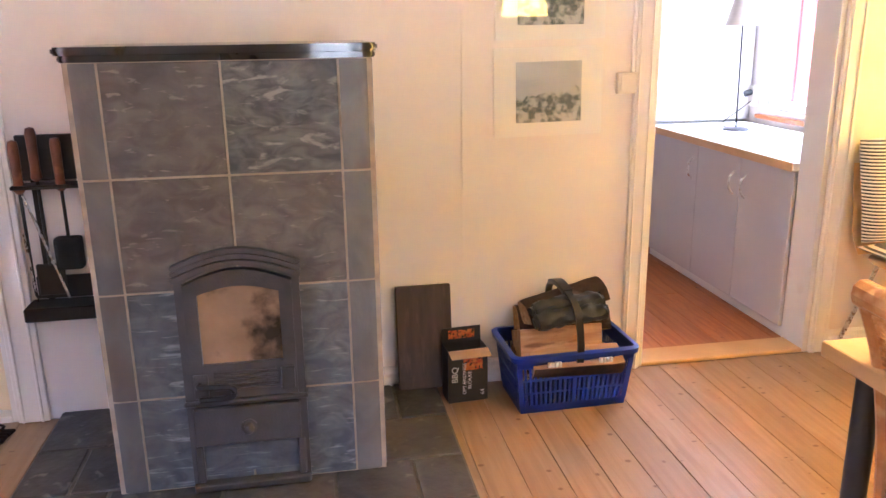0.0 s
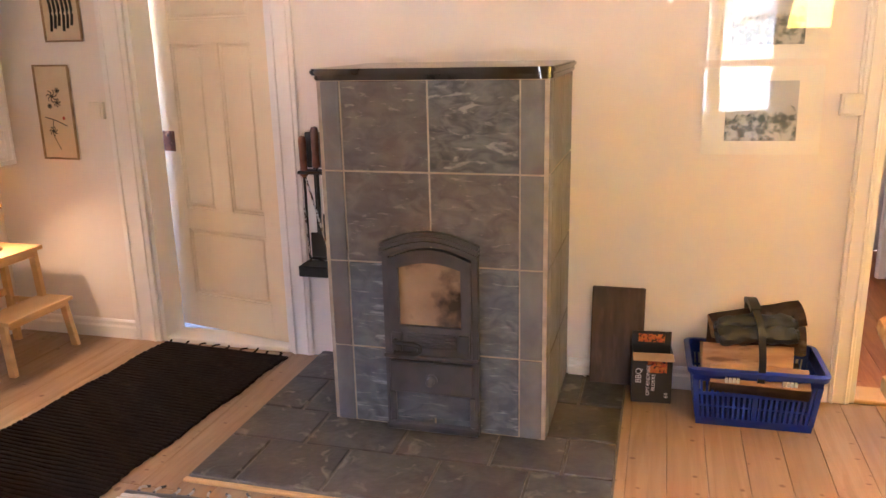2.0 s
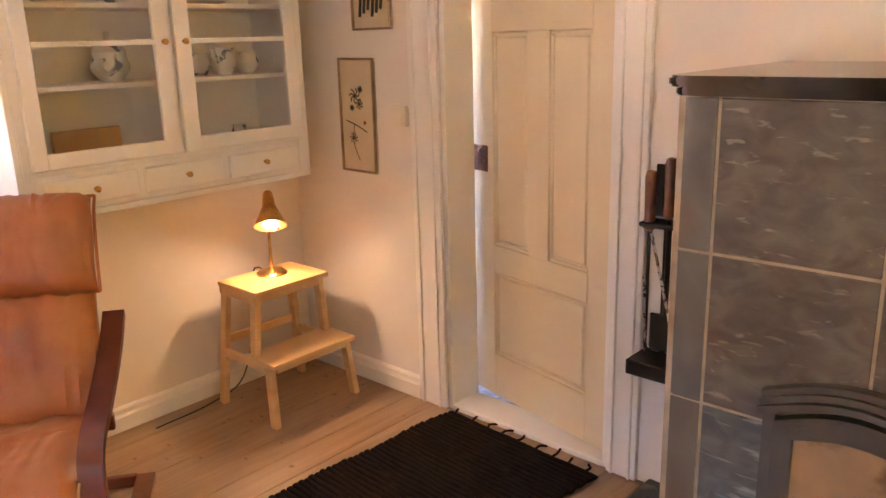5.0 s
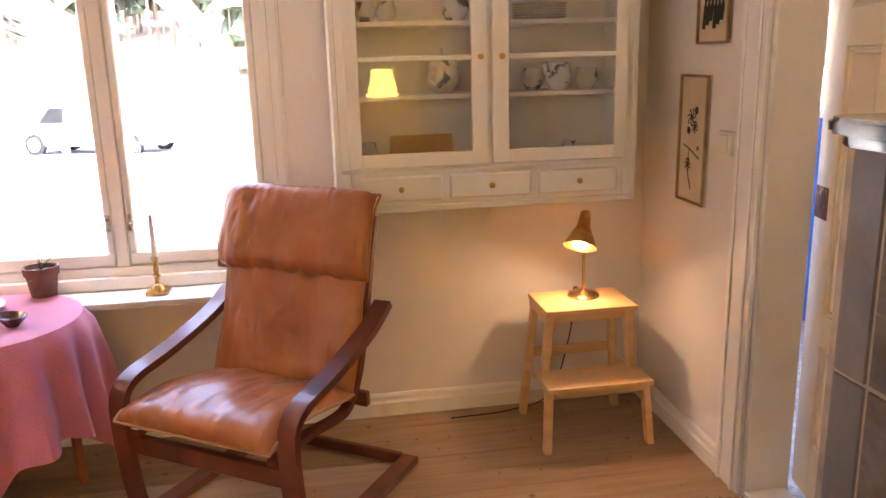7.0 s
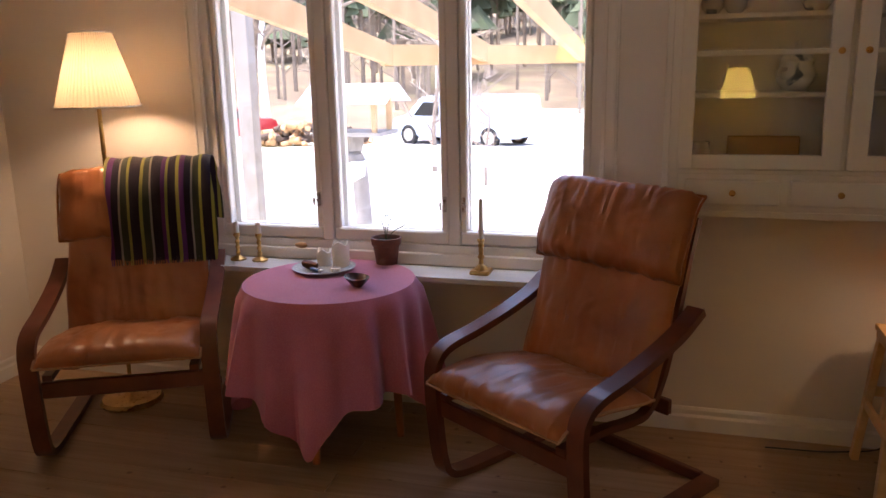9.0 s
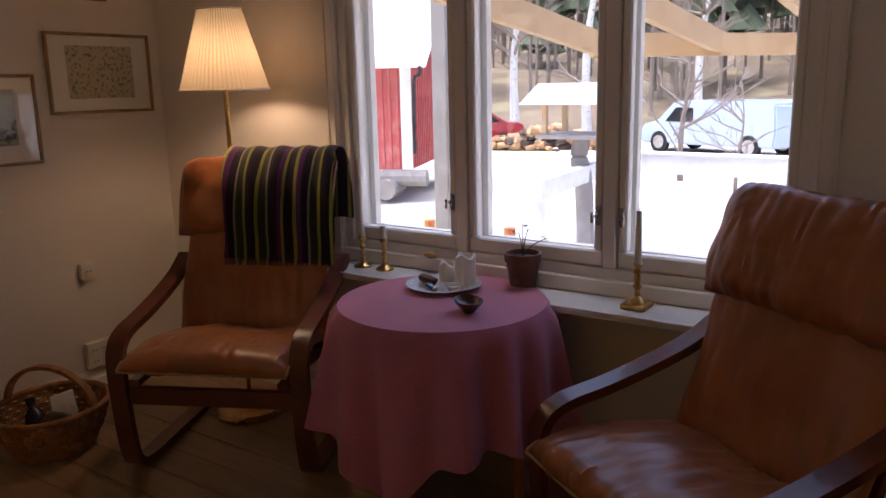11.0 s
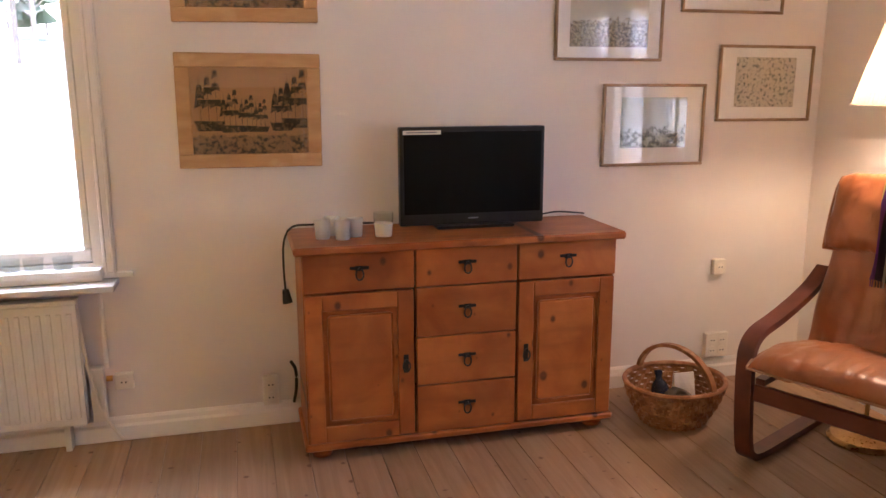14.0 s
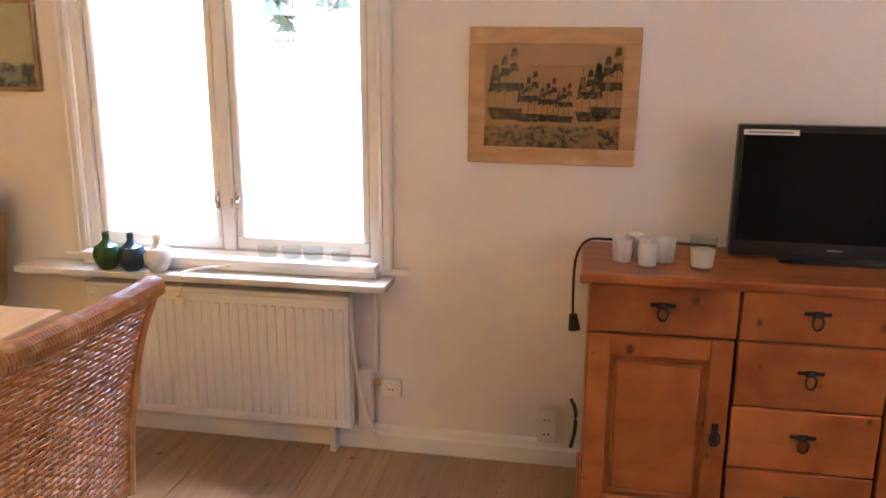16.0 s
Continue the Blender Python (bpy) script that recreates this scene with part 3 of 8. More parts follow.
def arch_ring(x0, x1, z0, z1, rise, inset, bottom, y0, y1, steps=12, inner_rise=None):
    """An upright frame between an arched outline and a smaller one."""
    bm = B()
    ri = rise if inner_rise is None else inner_rise

    def outline(a, b, c, d, r):
        return [(a, c), (b, c)] + [(b + (a - b) * k / steps, d + r * math.sin(math.pi * k / steps)) for k in range(steps + 1)]

    o = outline(x0, x1, z0, z1, rise)
    i = outline(x0 + inset, x1 - inset, z0 + bottom, z1 - inset * 0.8, ri)
    vs = [[bm.verts.new((x, y, z)) for x, z in ring] for ring in (o, i) for y in (y0, y1)]
    k = len(o)
    for a, b in ((0, 2), (1, 3), (0, 1), (2, 3)):
        for j in range(k):
            bm.faces.new((vs[a][j], vs[a][(j + 1) % k], vs[b][(j + 1) % k], vs[b][j]))
    return bm


frame_part = part("door_frame", arch_ring(DX0, DX1, 0.0, DZ1, 0.045, 0.022, 0.02, -0.018, 0.004), IRON, stove)
for k, (dz, y) in enumerate(((0.0, -0.040), (0.016, -0.033), (0.030, -0.026))):
    bm = B()
    line = [Vector((DX0 - 0.004 + (DX1 - DX0 + 0.008) * i / 14, y / 2, DZ1 + dz - 0.008 + 0.045 * math.sin(math.pi * i / 14))) for i in range(15)]
    sweep(bm, line, [(y / 2, -0.007), (-y / 2 - 0.002, -0.007), (-y / 2 - 0.002, 0.006), (y / 2, 0.006)], (0, -1, 0))
    part("hood_ridge", bm, IRON, stove, "", True)
fdoor = part("fire_door", arch_ring(DX0 + 0.022, DX1 - 0.022, 0.292, DZ1 - 0.026, 0.040, 0.036, 0.105, -0.026, -0.002, inner_rise=0.022), IRON, stove, "grey cast-iron fire door")
SOOT = overlay(shader("sooty_stove_glass", (0.36, 0.25, 0.15), (0.24, 0.16, 0.095), 0.12, 6, bump=0.02, spec=0.6), (0.035, 0.026, 0.02), "blotch", 9, 0.50, 0.66)
part("stove_glass", arched(DX0 + 0.05, DX1 - 0.05, 0.385, DZ1 - 0.058, 0.026, -0.012, -0.008), SOOT, fdoor, "brown soot-stained glass")
for k in range(5):
    part("rib", box(B(), DX0 + 0.085, -0.032, 0.318 + 0.0125 * k, DX1 - 0.075, -0.026, 0.326 + 0.0125 * k, 0.002), IRON, fdoor)
part("latch_block", box(B(), DX1 - 0.066, -0.040, 0.312, DX1 - 0.028, -0.024, 0.378, 0.004, 2), IRON, fdoor)
part("handle_plate", box(B(), DX0 + 0.028, -0.036, 0.300, DX0 + 0.068, -0.024, 0.372, 0.003), IRON, fdoor)
bm = B()
tube(bm, [(DX0 + 0.045, -0.036, 0.345), (DX0 + 0.05, -0.055, 0.343), (DX0 + 0.125, -0.056, 0.340), (DX0 + 0.140, -0.056, 0.325), (DX0 + 0.125, -0.056, 0.308), (DX0 + 0.045, -0.056, 0.306)], 0.0085, 6, 8)
part("handle", bm, BLACK, fdoor, "worn curved metal handle", True)
part("ledge", box(B(), DX0 - 0.004, -0.030, 0.272, DX1 + 0.004, 0.0, 0.288, 0.004), IRON, stove)
drawer = part("ash_drawer", box(B(), DX0 + 0.016, -0.026, 0.145, DX1 - 0.020, -0.004, 0.262, 0.003), IRON, stove, "cast-iron ash drawer")
bm = lathe(B(), [(0.0001, 0.0), (0.022, 0.0), (0.023, 0.006), (0.015, 0.009), (0.011, 0.02), (0.015, 0.027), (0.010, 0.032), (0.0001, 0.033)])
part("knob", turned(bm, Matrix.Translation((-0.008, -0.026, 0.200)) @ Matrix.Rotation(radians(90), 4, "X")), IRON, drawer, "round ribbed knob", True)
part("plinth_stone", box(B(), DX0 + 0.03, -0.008, 0.045, DX1 - 0.03, 0.0, 0.145, 0.002), SLATE, stove)
bm = B()
box(bm, DX0, -0.035, 0.0, DX1, 0.0, 0.024, 0.004), box(bm, DX0 + 0.01, -0.024, 0.024, DX0 + 0.034, 0.0, 0.145, 0.006), box(bm, DX1 - 0.034, -0.024, 0.024, DX1 - 0.01, 0.0, 0.145, 0.006)
part("plinth_frame", bm, IRON, stove)

# ---- sideboard ----
sideboard = thing("sideboard", "orange-stained pine sideboard with drawers, two doors and black ring pulls", "sideboard", (-0.834, SOUTH + 0.022, 0), 180)
# local: x to the west, y into the room is -y turned; front at y = -0.36
X0, X1, YF, ZT = -0.575, 0.575, -0.355, 0.755


def sb(name, x0, x1, y0, y1, z0, z1, parent, bevel=0.003, label=""):
    return part(name, box(B(), x0, y0, z0, x1, y1, z1, bevel), PINE, parent, label)


sb("top", X0 - 0.028, X1 + 0.028, YF - 0.040, 0.0, ZT, ZT + 0.028, sideboard, 0.006)
sb("side_panel", X0, X0 + 0.02, YF, -0.005, 0.062, ZT, sideboard)
sb("side_panel", X1 - 0.02, X1, YF, -0.005, 0.062, ZT, sideboard)
sb("back_panel", X0 + 0.02, X1 - 0.02, -0.012, -0.004, 0.062, ZT, sideboard)
sb("plinth", X0 - 0.012, X1 + 0.012, YF - 0.018, -0.004, 0.042, 0.068, sideboard, 0.006)
D1, D2 = -0.188, 0.190
# coloured black to draw the shade in the gaps between the pine fronts
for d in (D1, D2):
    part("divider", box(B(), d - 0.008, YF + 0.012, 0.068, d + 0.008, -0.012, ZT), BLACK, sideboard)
for x in (X0 + 0.05, X1 - 0.05):
    for y in (YF + 0.045, -0.06):
        part("bun_foot", lathe(B(), [(0.018, 0.0), (0.036, 0.008), (0.040, 0.022), (0.032, 0.036), (0.024, 0.042)], (x, y, 0)), PINE, sideboard, "", True)


def ring_pull(parent, x, z, upright=False):
    bm = B()
    if upright:
        box(bm, x - 0.009, YF - 0.020, z - 0.034, x + 0.009, YF - 0.0165, z + 0.034, 0.0016)
        lathe_at = (x, z + 0.012)
    else:
        box(bm, x - 0.014, YF - 0.020, z + 0.004, x + 0.014, YF - 0.0165, z + 0.022, 0.0016)
        for s in (-1, 1):
            box(bm, x + s * 0.022 - 0.011, YF - 0.020, z + 0.009, x + s * 0.022 + 0.011, YF - 0.017, z + 0.020, 0.0015)
        lathe_at = (x, z + 0.012)
    rod(bm, (x, YF - 0.018, lathe_at[1]), (x, YF - 0.028, lathe_at[1]), 0.006)
    part("ring_pull", bm, BLACK, parent, "black metal ring pull")
    ring = [Vector((x + 0.013 * math.cos(a), YF - 0.027, lathe_at[1] - 0.019 + 0.019 * math.sin(a))) for a in [2 * math.pi * i / 14 for i in range(15)]]
    part("ring", sweep(B(), ring, circle(0.003, 6), (0, 1, 0)), BLACK, parent, "", True)


def drawer_front(x0, x1, z0, z1):
    d = sb("drawer", x0 + 0.0015, x1 - 0.0015, YF - 0.018, YF + 0.20, z0 + 0.0015, z1 - 0.0015, sideboard, 0.003)
    ring_pull(d, (x0 + x1) / 2, (z0 + z1) / 2)


drawer_front(X0 + 0.0, D1 - 0.002, 0.618, ZT)
drawer_front(D1 + 0.002, D2 - 0.002, 0.618, ZT)
drawer_front(D2 + 0.002, X1 - 0.0, 0.618, ZT)
for z0, z1 in ((0.434, 0.616), (0.254, 0.432), (0.070, 0.252)):
    drawer_front(D1 + 0.002, D2 - 0.002, z0, z1)


def framed_door(x0, x1, z0, z1, pull):
    d = sb("cabinet_door", x0 + 0.004, x1 - 0.004, YF - 0.006, YF + 0.006, z0 + 0.004, z1 - 0.004, sideboard)
    w = 0.062
    for a, b, c, e in ((x0 + 0.004, x0 + w, z0 + 0.004, z1 - 0.004), (x1 - w, x1 - 0.004, z0 + 0.004, z1 - 0.004), (x0 + w, x1 - w, z0 + 0.004, z0 + w), (x0 + w, x1 - w, z1 - w, z1 - 0.004)):
        sb("door_rail", a, b, YF - 0.018, YF - 0.006, c, e, d)
    sb("raised_panel", x0 + w + 0.016, x1 - w - 0.016, YF - 0.016, YF - 0.006, z0 + w + 0.016, z1 - w - 0.016, d, 0.009)
    ring_pull(d, pull, z0 + (z1 - z0) * 0.50, True)


framed_door(X0, D1 - 0.002, 0.070, 0.616, D1 - 0.036)
framed_door(D2 + 0.002, X1, 0.070, 0.616, D2 + 0.036)

# ---- glazed wall cabinet ----
CY0, CY1, CZ0, CZ1, CX = 1.335, 2.388, 0.878, 1.98, -2.262
cabinet = thing("wall_cabinet", "white painted wall cabinet with glazed doors and three drawers, holding china", "cabinet", (WEST, (CY0 + CY1) / 2, CZ0))
cw, cd, ch = (CY1 - CY0) / 2, CX - WEST, CZ1 - CZ0


def cb(name, x0, x1, y0, y1, z0, z1, parent, bevel=0.002, mat=None, label=""):
    return part(name, box(B(), x0, y0, z0, x1, y1, z1, bevel), mat or WHITE, parent, label)


cb("side_panel", 0, cd, -cw, -cw + 0.02, 0, ch, cabinet), cb("side_panel", 0, cd, cw - 0.02, cw, 0, ch, cabinet)
cb("back_panel", 0.001, 0.012, -cw + 0.02, cw - 0.02, 0.02, ch, cabinet, 0)
cb("bottom_board", 0, cd + 0.004, -cw + 0.02, cw - 0.02, 0, 0.02, cabinet), cb("top_board", 0, cd + 0.02, -cw - 0.015, cw + 0.015, ch, ch + 0.03, cabinet)
cb("drawer_shelf", 0.012, cd, -cw + 0.02, cw - 0.02, 0.138, 0.152, cabinet)
for z in (0.372, 0.612, 0.85):
    cb("shelf", 0.012, cd - 0.05, -cw + 0.02, cw - 0.02, z, z + 0.016, cabinet)
cb("stile", cd - 0.02, cd, -cw + 0.02, -cw + 0.05, 0.02, ch, cabinet), cb("stile", cd - 0.02, cd, cw - 0.05, cw - 0.02, 0.02, ch, cabinet)
cb("stile", cd - 0.02, cd - 0.004, -0.02, 0.02, 0.152, ch, cabinet), cb("fascia", cd - 0.02, cd - 0.002, -cw + 0.05, cw - 0.05, 0.02, 0.138, cabinet)
for k in range(3):
    w3 = (2 * cw - 0.12) / 3
    y0 = -cw + 0.06 + k * w3
    d = cb("drawer", cd - 0.002, cd + 0.014, y0 + 0.012, y0 + w3 - 0.012, 0.038, 0.122, cabinet, 0.006)
    part("knob", turned(lathe(B(), [(0.005, 0), (0.005, 0.008), (0.010, 0.014), (0.010, 0.02), (0.0001, 0.023)], segs=12), Matrix.Translation((cd + 0.014, y0 + w3 / 2, 0.081)) @ Matrix.Rotation(radians(90), 4, "Y")), BRASS, d, "small brass knob", True)
for s in (-1, 1):
    y0, y1 = (-cw + 0.045, -0.008) if s < 0 else (0.008, cw - 0.045)
    d = cb("cabinet_door", cd, cd + 0.02, y0, y0 + 0.045 if s < 0 else y0 + 0.055, 0.155, ch - 0.01, cabinet)
    for a, b, c, e in ((y1 - (0.055 if s < 0 else 0.045), y1, 0.155, ch - 0.01), (y0 + 0.045, y1 - 0.045, 0.155, 0.200), (y0 + 0.045, y1 - 0.045, ch - 0.06, ch - 0.01), (y0 + 0.045, y1 - 0.045, 0.500, 0.516)):
        cb("door_rail", cd + 0.0005, cd + 0.0195, a, b, c, e, d)
    for z0, z1 in ((0.195, 0.505), (0.511, ch - 0.055)):
        g = cb("pane", cd + 0.008, cd + 0.011, y0 + 0.04, y1 - 0.04, z0, z1, d, 0, CABGLASS)
        g.visible_shadow = False
    part("knob", turned(lathe(B(), [(0.005, 0), (0.005, 0.008), (0.010, 0.014), (0.010, 0.02), (0.0001, 0.023)], segs=12), Matrix.Translation((cd + 0.02, s * 0.036, 0.508)) @ Matrix.Rotation(radians(90), 4, "Y")), BRASS, d, "small brass knob", True)

# ---- leather armchairs with bentwood frames: local x to the front, y to the sitter's left ----
def crease(bm, amount, freq, seed):
    bm.normal_update()
    for v in bm.verts:
        n = noise.noise(Vector((v.co.x * freq, v.co.y * freq * 1.3, v.co.z * freq)) + Vector((seed, 0, 0)))
        w = noise.noise(Vector((v.co.x * freq * 0.6, v.co.y * freq * 4, v.co.z * freq * 0.6)) + Vector((0, seed, 0)))
        v.co += v.normal * amount * (n * 0.6 - abs(w) * 0.8)


def padded(line, half, thick, wide=18, round_ends=0.55):
    """A padded strip along a line in the xz plane: full in the middle, thin at its seams."""
    bm = B()
    n = len(line)
    rings = []
    for i, p in enumerate(line):
        d = (line[min(i + 1, n - 1)] - line[max(i - 1, 0)]).normalized()
        up = Vector((0, 1, 0)).cross(d)
        e = min(i, n - 1 - i) / (n - 1) * 2
        full = thick * (0.22 + 0.78 * min(1, e / 0.35) ** round_ends)
        top, bot = [], []
        for k in range(wide + 1):
            v = -1 + 2 * k / wide
            h = full * (0.15 + 0.85 * (1 - abs(v) ** 5) ** 0.7)
            top.append(bm.verts.new(p + Vector((0, v * half, 0)) + up * h))
            bot.append(bm.verts.new(p + Vector((0, v * half, 0)) - up * h * 0.55))
        rings.append(top + bot[::-1])
    k = len(rings[0])
    for a, b in zip(rings, rings[1:]):
        for j in range(k):
            bm.faces.new((a[j], a[(j + 1) % k], b[(j + 1) % k], b[j]))
    bm.faces.new(rings[0][::-1]), bm.faces.new(rings[-1])
    return bm


def gathers(bm, line, half, amount, seed):
    """Small pleats that run in from the seams at a cushion's two ends and fade towards its middle."""
    a, b = line[0], line[-1]
    axis = (b - a).normalized()
    length = (b - a).length
    bm.normal_update()
    for v in bm.verts:
        f = (v.co - a).dot(axis) / length
        end = max(0.0, 1 - min(abs(f), abs(1 - f)) / 0.42)
        y = v.co.y
        pleat = math.sin(y * 105 + 3 * noise.noise(Vector((y * 7, f * 2, seed)))) * (0.55 + 0.6 * noise.noise(Vector((y * 12, seed, 1))))
        v.co += v.normal * amount * end * pleat


def v3(pairs):
    return [Vector((x, 0, z)) for x, z in pairs]


PALEPIPE = shader("tan_piping", (0.46, 0.27, 0.14), (0.38, 0.21, 0.10), 0.5, 20)


def armchair(label, place, turn):
    th = thing("armchair", label, "armchair", place, turn, "leather armchairs by the window")
    flat = [(-0.029, -0.0125), (0.029, -0.0125), (0.029, 0.0125), (-0.029, 0.0125)]
    for s in (-1, 1):
        y = s * 0.302
        pts = [(-0.36, 0.016), (-0.18, 0.016), (0.06, 0.016), (0.20, 0.018), (0.272, 0.038), (0.300, 0.10), (0.318, 0.24), (0.326, 0.38), (0.312, 0.445), (0.258, 0.482),
               (0.14, 0.505), (0.0, 0.540), (-0.12, 0.580), (-0.215, 0.632)]
        line = [p + Vector((0, y, 0)) for p in smooth_line(v3(pts), 5)]
        part("side_frame", sweep(B(), line, flat, (0, 1, 0)), REDWOOD, th, "dark red-brown bentwood side frame", True)
        back = [(0.33, 0.335), (0.16, 0.340), (0.02, 0.325), (-0.06, 0.335), (-0.125, 0.42), (-0.175, 0.56), (-0.225, 0.74), (-0.275, 0.90)]
        line = [p + Vector((0, s * 0.245, 0)) for p in smooth_line(v3(back), 5)]
        part("back_rail", sweep(B(), line, [(-0.016, -0.011), (0.016, -0.011), (0.016, 0.011), (-0.016, 0.011)], (0, 1, 0)), REDWOOD, th, "", True)
    for x, z, w in ((0.305, 0.285, 0.030), (-0.345, 0.018, 0.020), (-0.14, 0.33, 0.025)):
        part("cross_rail", box(B(), x - 0.012, -0.275, z - w, x + 0.012, 0.275, z + w, 0.004), REDWOOD, th)
    for z, x in ((0.50, -0.150), (0.62, -0.190), (0.74, -0.225)):
        part("webbing", box(B(), x - 0.004, -0.235, z - 0.03, x + 0.003, 0.235, z + 0.03), BLACK, th, "black webbing strap")
    seat = smooth_line(v3([(0.372, 0.385), (0.33, 0.405), (0.22, 0.412), (0.10, 0.398), (0.0, 0.380), (-0.055, 0.378)]), 6)
    bm = padded(seat, 0.275, 0.048, 48)
    crease(bm, 0.015, 8, place[0])
    gathers(bm, seat, 0.275, 0.0014, place[0] + 3)
    cushion = part("seat_cushion", bm, LEATHER, th, "cognac-brown leather seat cushion with soft creases", True)
    back = smooth_line(v3([(-0.045, 0.36), (-0.085, 0.45), (-0.125, 0.57), (-0.165, 0.70), (-0.205, 0.82), (-0.248, 0.945)]), 6)
    bm = padded(back, 0.272, 0.045, 48)
    crease(bm, 0.018, 7, place[1] + 4)
    gathers(bm, back, 0.272, 0.0012, place[0] + 7)
    part("back_cushion", bm, LEATHER, th, "cognac-brown leather back cushion", True)
    head = smooth_line(v3([(-0.146, 0.722), (-0.160, 0.785), (-0.182, 0.86), (-0.216, 0.935), (-0.254, 0.972)]), 6)
    bm = padded(head, 0.286, 0.062, 56, 0.4)
    crease(bm, 0.012, 11, place[0] + 9)
    gathers(bm, head, 0.286, 0.0026, place[1])
    pillow = part("headrest", bm, LEATHER, th, "cognac-brown leather head pillow", True)
    # piping along the seams
    for line, half, off, owner, PIPE in ((seat, 0.276, 0.004, cushion, PALEPIPE), (head, 0.288, 0.0, pillow, LEATHER)):
        for s in (-1, 1):
            part("piping", sweep(B(), [p + Vector((0, s * half, off)) for p in line], circle(0.0045, 6)), PIPE, owner, "", True)
        a, b = line[0], line[-1]
        for p in (a, b):
            part("piping", rod(B(), p + Vector((0, -half, 0)), p + Vector((0, half, 0)), 0.0045, segs=6), PIPE, owner, "", True)
    return th


armchair("cognac leather armchair with dark bentwood frame, beside the round table", (-2.02, 1.085, 0), -34)
armchair("cognac leather armchair with dark bentwood frame under a striped blanket", (-2.125, -0.605, 0), 26)


def striped(name, bands, width, axis=1, rough=0.9, bump=0.4, fine=200):
    """Stripes across one local axis: bands of (share, colour), repeated every width."""
    m = shader(name, (0.5, 0.5, 0.5), rough=rough, bump=bump, fine=fine, sheen=0.3)
    n, l = m.node_tree.nodes, m.node_tree.links
    tc, sep, mul, fr, ramp = n.new("ShaderNodeTexCoord"), n.new("ShaderNodeSeparateXYZ"), n.new("ShaderNodeMath"), n.new("ShaderNodeMath"), n.new("ShaderNodeValToRGB")
    mul.operation, fr.operation = "DIVIDE", "FRACT"
    mul.inputs[1].default_value = width
    l.new(tc.outputs["Object"], sep.inputs[0]), l.new(sep.outputs[axis], mul.inputs[0]), l.new(mul.outputs[0], fr.inputs[0]), l.new(fr.outputs[0], ramp.inputs[0])
    ramp.color_ramp.interpolation = "CONSTANT"
    total, at = sum(b[0] for b in bands), 0.0
    els = ramp.color_ramp.elements
    for i, (share, c) in enumerate(bands):
        e = els[i] if i < 2 else els.new(at / total)
        e.position, e.color = at / total, (*c, 1)
        at += share
    l.new(ramp.outputs[0], n["Principled BSDF"].inputs["Base Color"])
    return m


DK, PU, YG, GR, LI = (0.022, 0.008, 0.024), (0.14, 0.022, 0.16), (0.42, 0.38, 0.07), (0.055, 0.06, 0.03), (0.40, 0.34, 0.26)
BLANKET = striped("striped_wool", [(3, DK), (1, YG), (2, GR), (0.7, LI), (3, DK), (1.2, PU), (0.8, YG), (2.5, DK), (1.2, YG), (1.5, PU), (2, DK), (0.6, LI), (2, GR), (0.9, YG)], 0.27)
blanket = thing("blanket", "dark purple wool blanket with yellow-green stripes, folded over an armchair", "blanket", (-2.125, -0.605, 0), 26)
bm = B()
over = smooth_line(v3([(-0.060, 0.655), (-0.066, 0.72), (-0.066, 0.79), (-0.086, 0.875), (-0.120, 0.950), (-0.190, 1.018), (-0.285, 1.026), (-0.330, 0.96), (-0.320, 0.86), (-0.310, 0.76)]), 6)
cols = 30
grid = []
for i, p in enumerate(over):
    row = []
    for k in range(cols + 1):
        y = -0.085 + 0.40 * k / cols + 0.012 * math.sin(i * 0.15)
        fold = 0.007 * math.sin(k * 0.9 + i * 0.05) + 0.006 * noise.noise(Vector((y * 14, i * 0.12, 3)))
        drop = 0.02 * (k / cols) if i < 20 else 0
        row.append(bm.verts.new(p + Vector((0.006 + fold, y, fold * 0.6 - drop * (1 - i / 20 if i < 20 else 0)))))
    grid.append(row)
for a, b in zip(grid, grid[1:]):
    for k in range(cols):
        bm.faces.new((a[k], a[k + 1], b[k + 1], b[k]))
bmesh.ops.solidify(bm, geom=bm.faces[:], thickness=0.014)
part("blanket_cloth", bm, BLANKET, blanket, "", True)
bm = B()
for k in range(46):
    y = -0.08 + 0.385 * k / 45
    rod(bm, (-0.054, y, 0.655), (-0.054 + random.uniform(-0.004, 0.006), y + random.uniform(-0.004, 0.004), 0.632), 0.0022, segs=5)
tagged(part("fringe", bm, BLANKET, blanket), kind="stuff")

# ---- round table with a pink cloth ----
TX, TY, TZ, TR = -2.215, 0.175, 0.602, 0.325
table = thing("round_table", "small round wooden side table under a pink cloth", "table", (TX, TY, 0), -39)
part("tabletop", lathe(B(), [(0.0001, TZ - 0.022), (TR - 0.024, TZ - 0.022), (TR - 0.018, TZ - 0.011), (TR - 0.022, TZ), (0.0001, TZ)], segs=48), BEECH, table, "", True)
part("apron", lathe(B(), [(0.24, TZ - 0.10), (0.24, TZ - 0.022), (0.215, TZ - 0.022), (0.215, TZ - 0.10)], segs=32), BEECH, table, "", True)
for k in range(4):
    a = math.pi / 4 + k * math.pi / 2
    c, s = math.cos(a), math.sin(a)
    part("leg", rod(B(), (0.25 * c, 0.25 * s, 0), (0.225 * c, 0.225 * s, TZ - 0.022), 0.014, 0.022, 12), PINE, table, "tapered orange wooden leg", True)
CLOTH = overlay(shader("pink_checked_cotton", (0.50, 0.155, 0.245), (0.44, 0.13, 0.205), 0.85, 5, bump=0.12, fine=500, sheen=0.2), (0.58, 0.26, 0.33), "blotch", 240, 0.45, 0.6, amount=0.3)
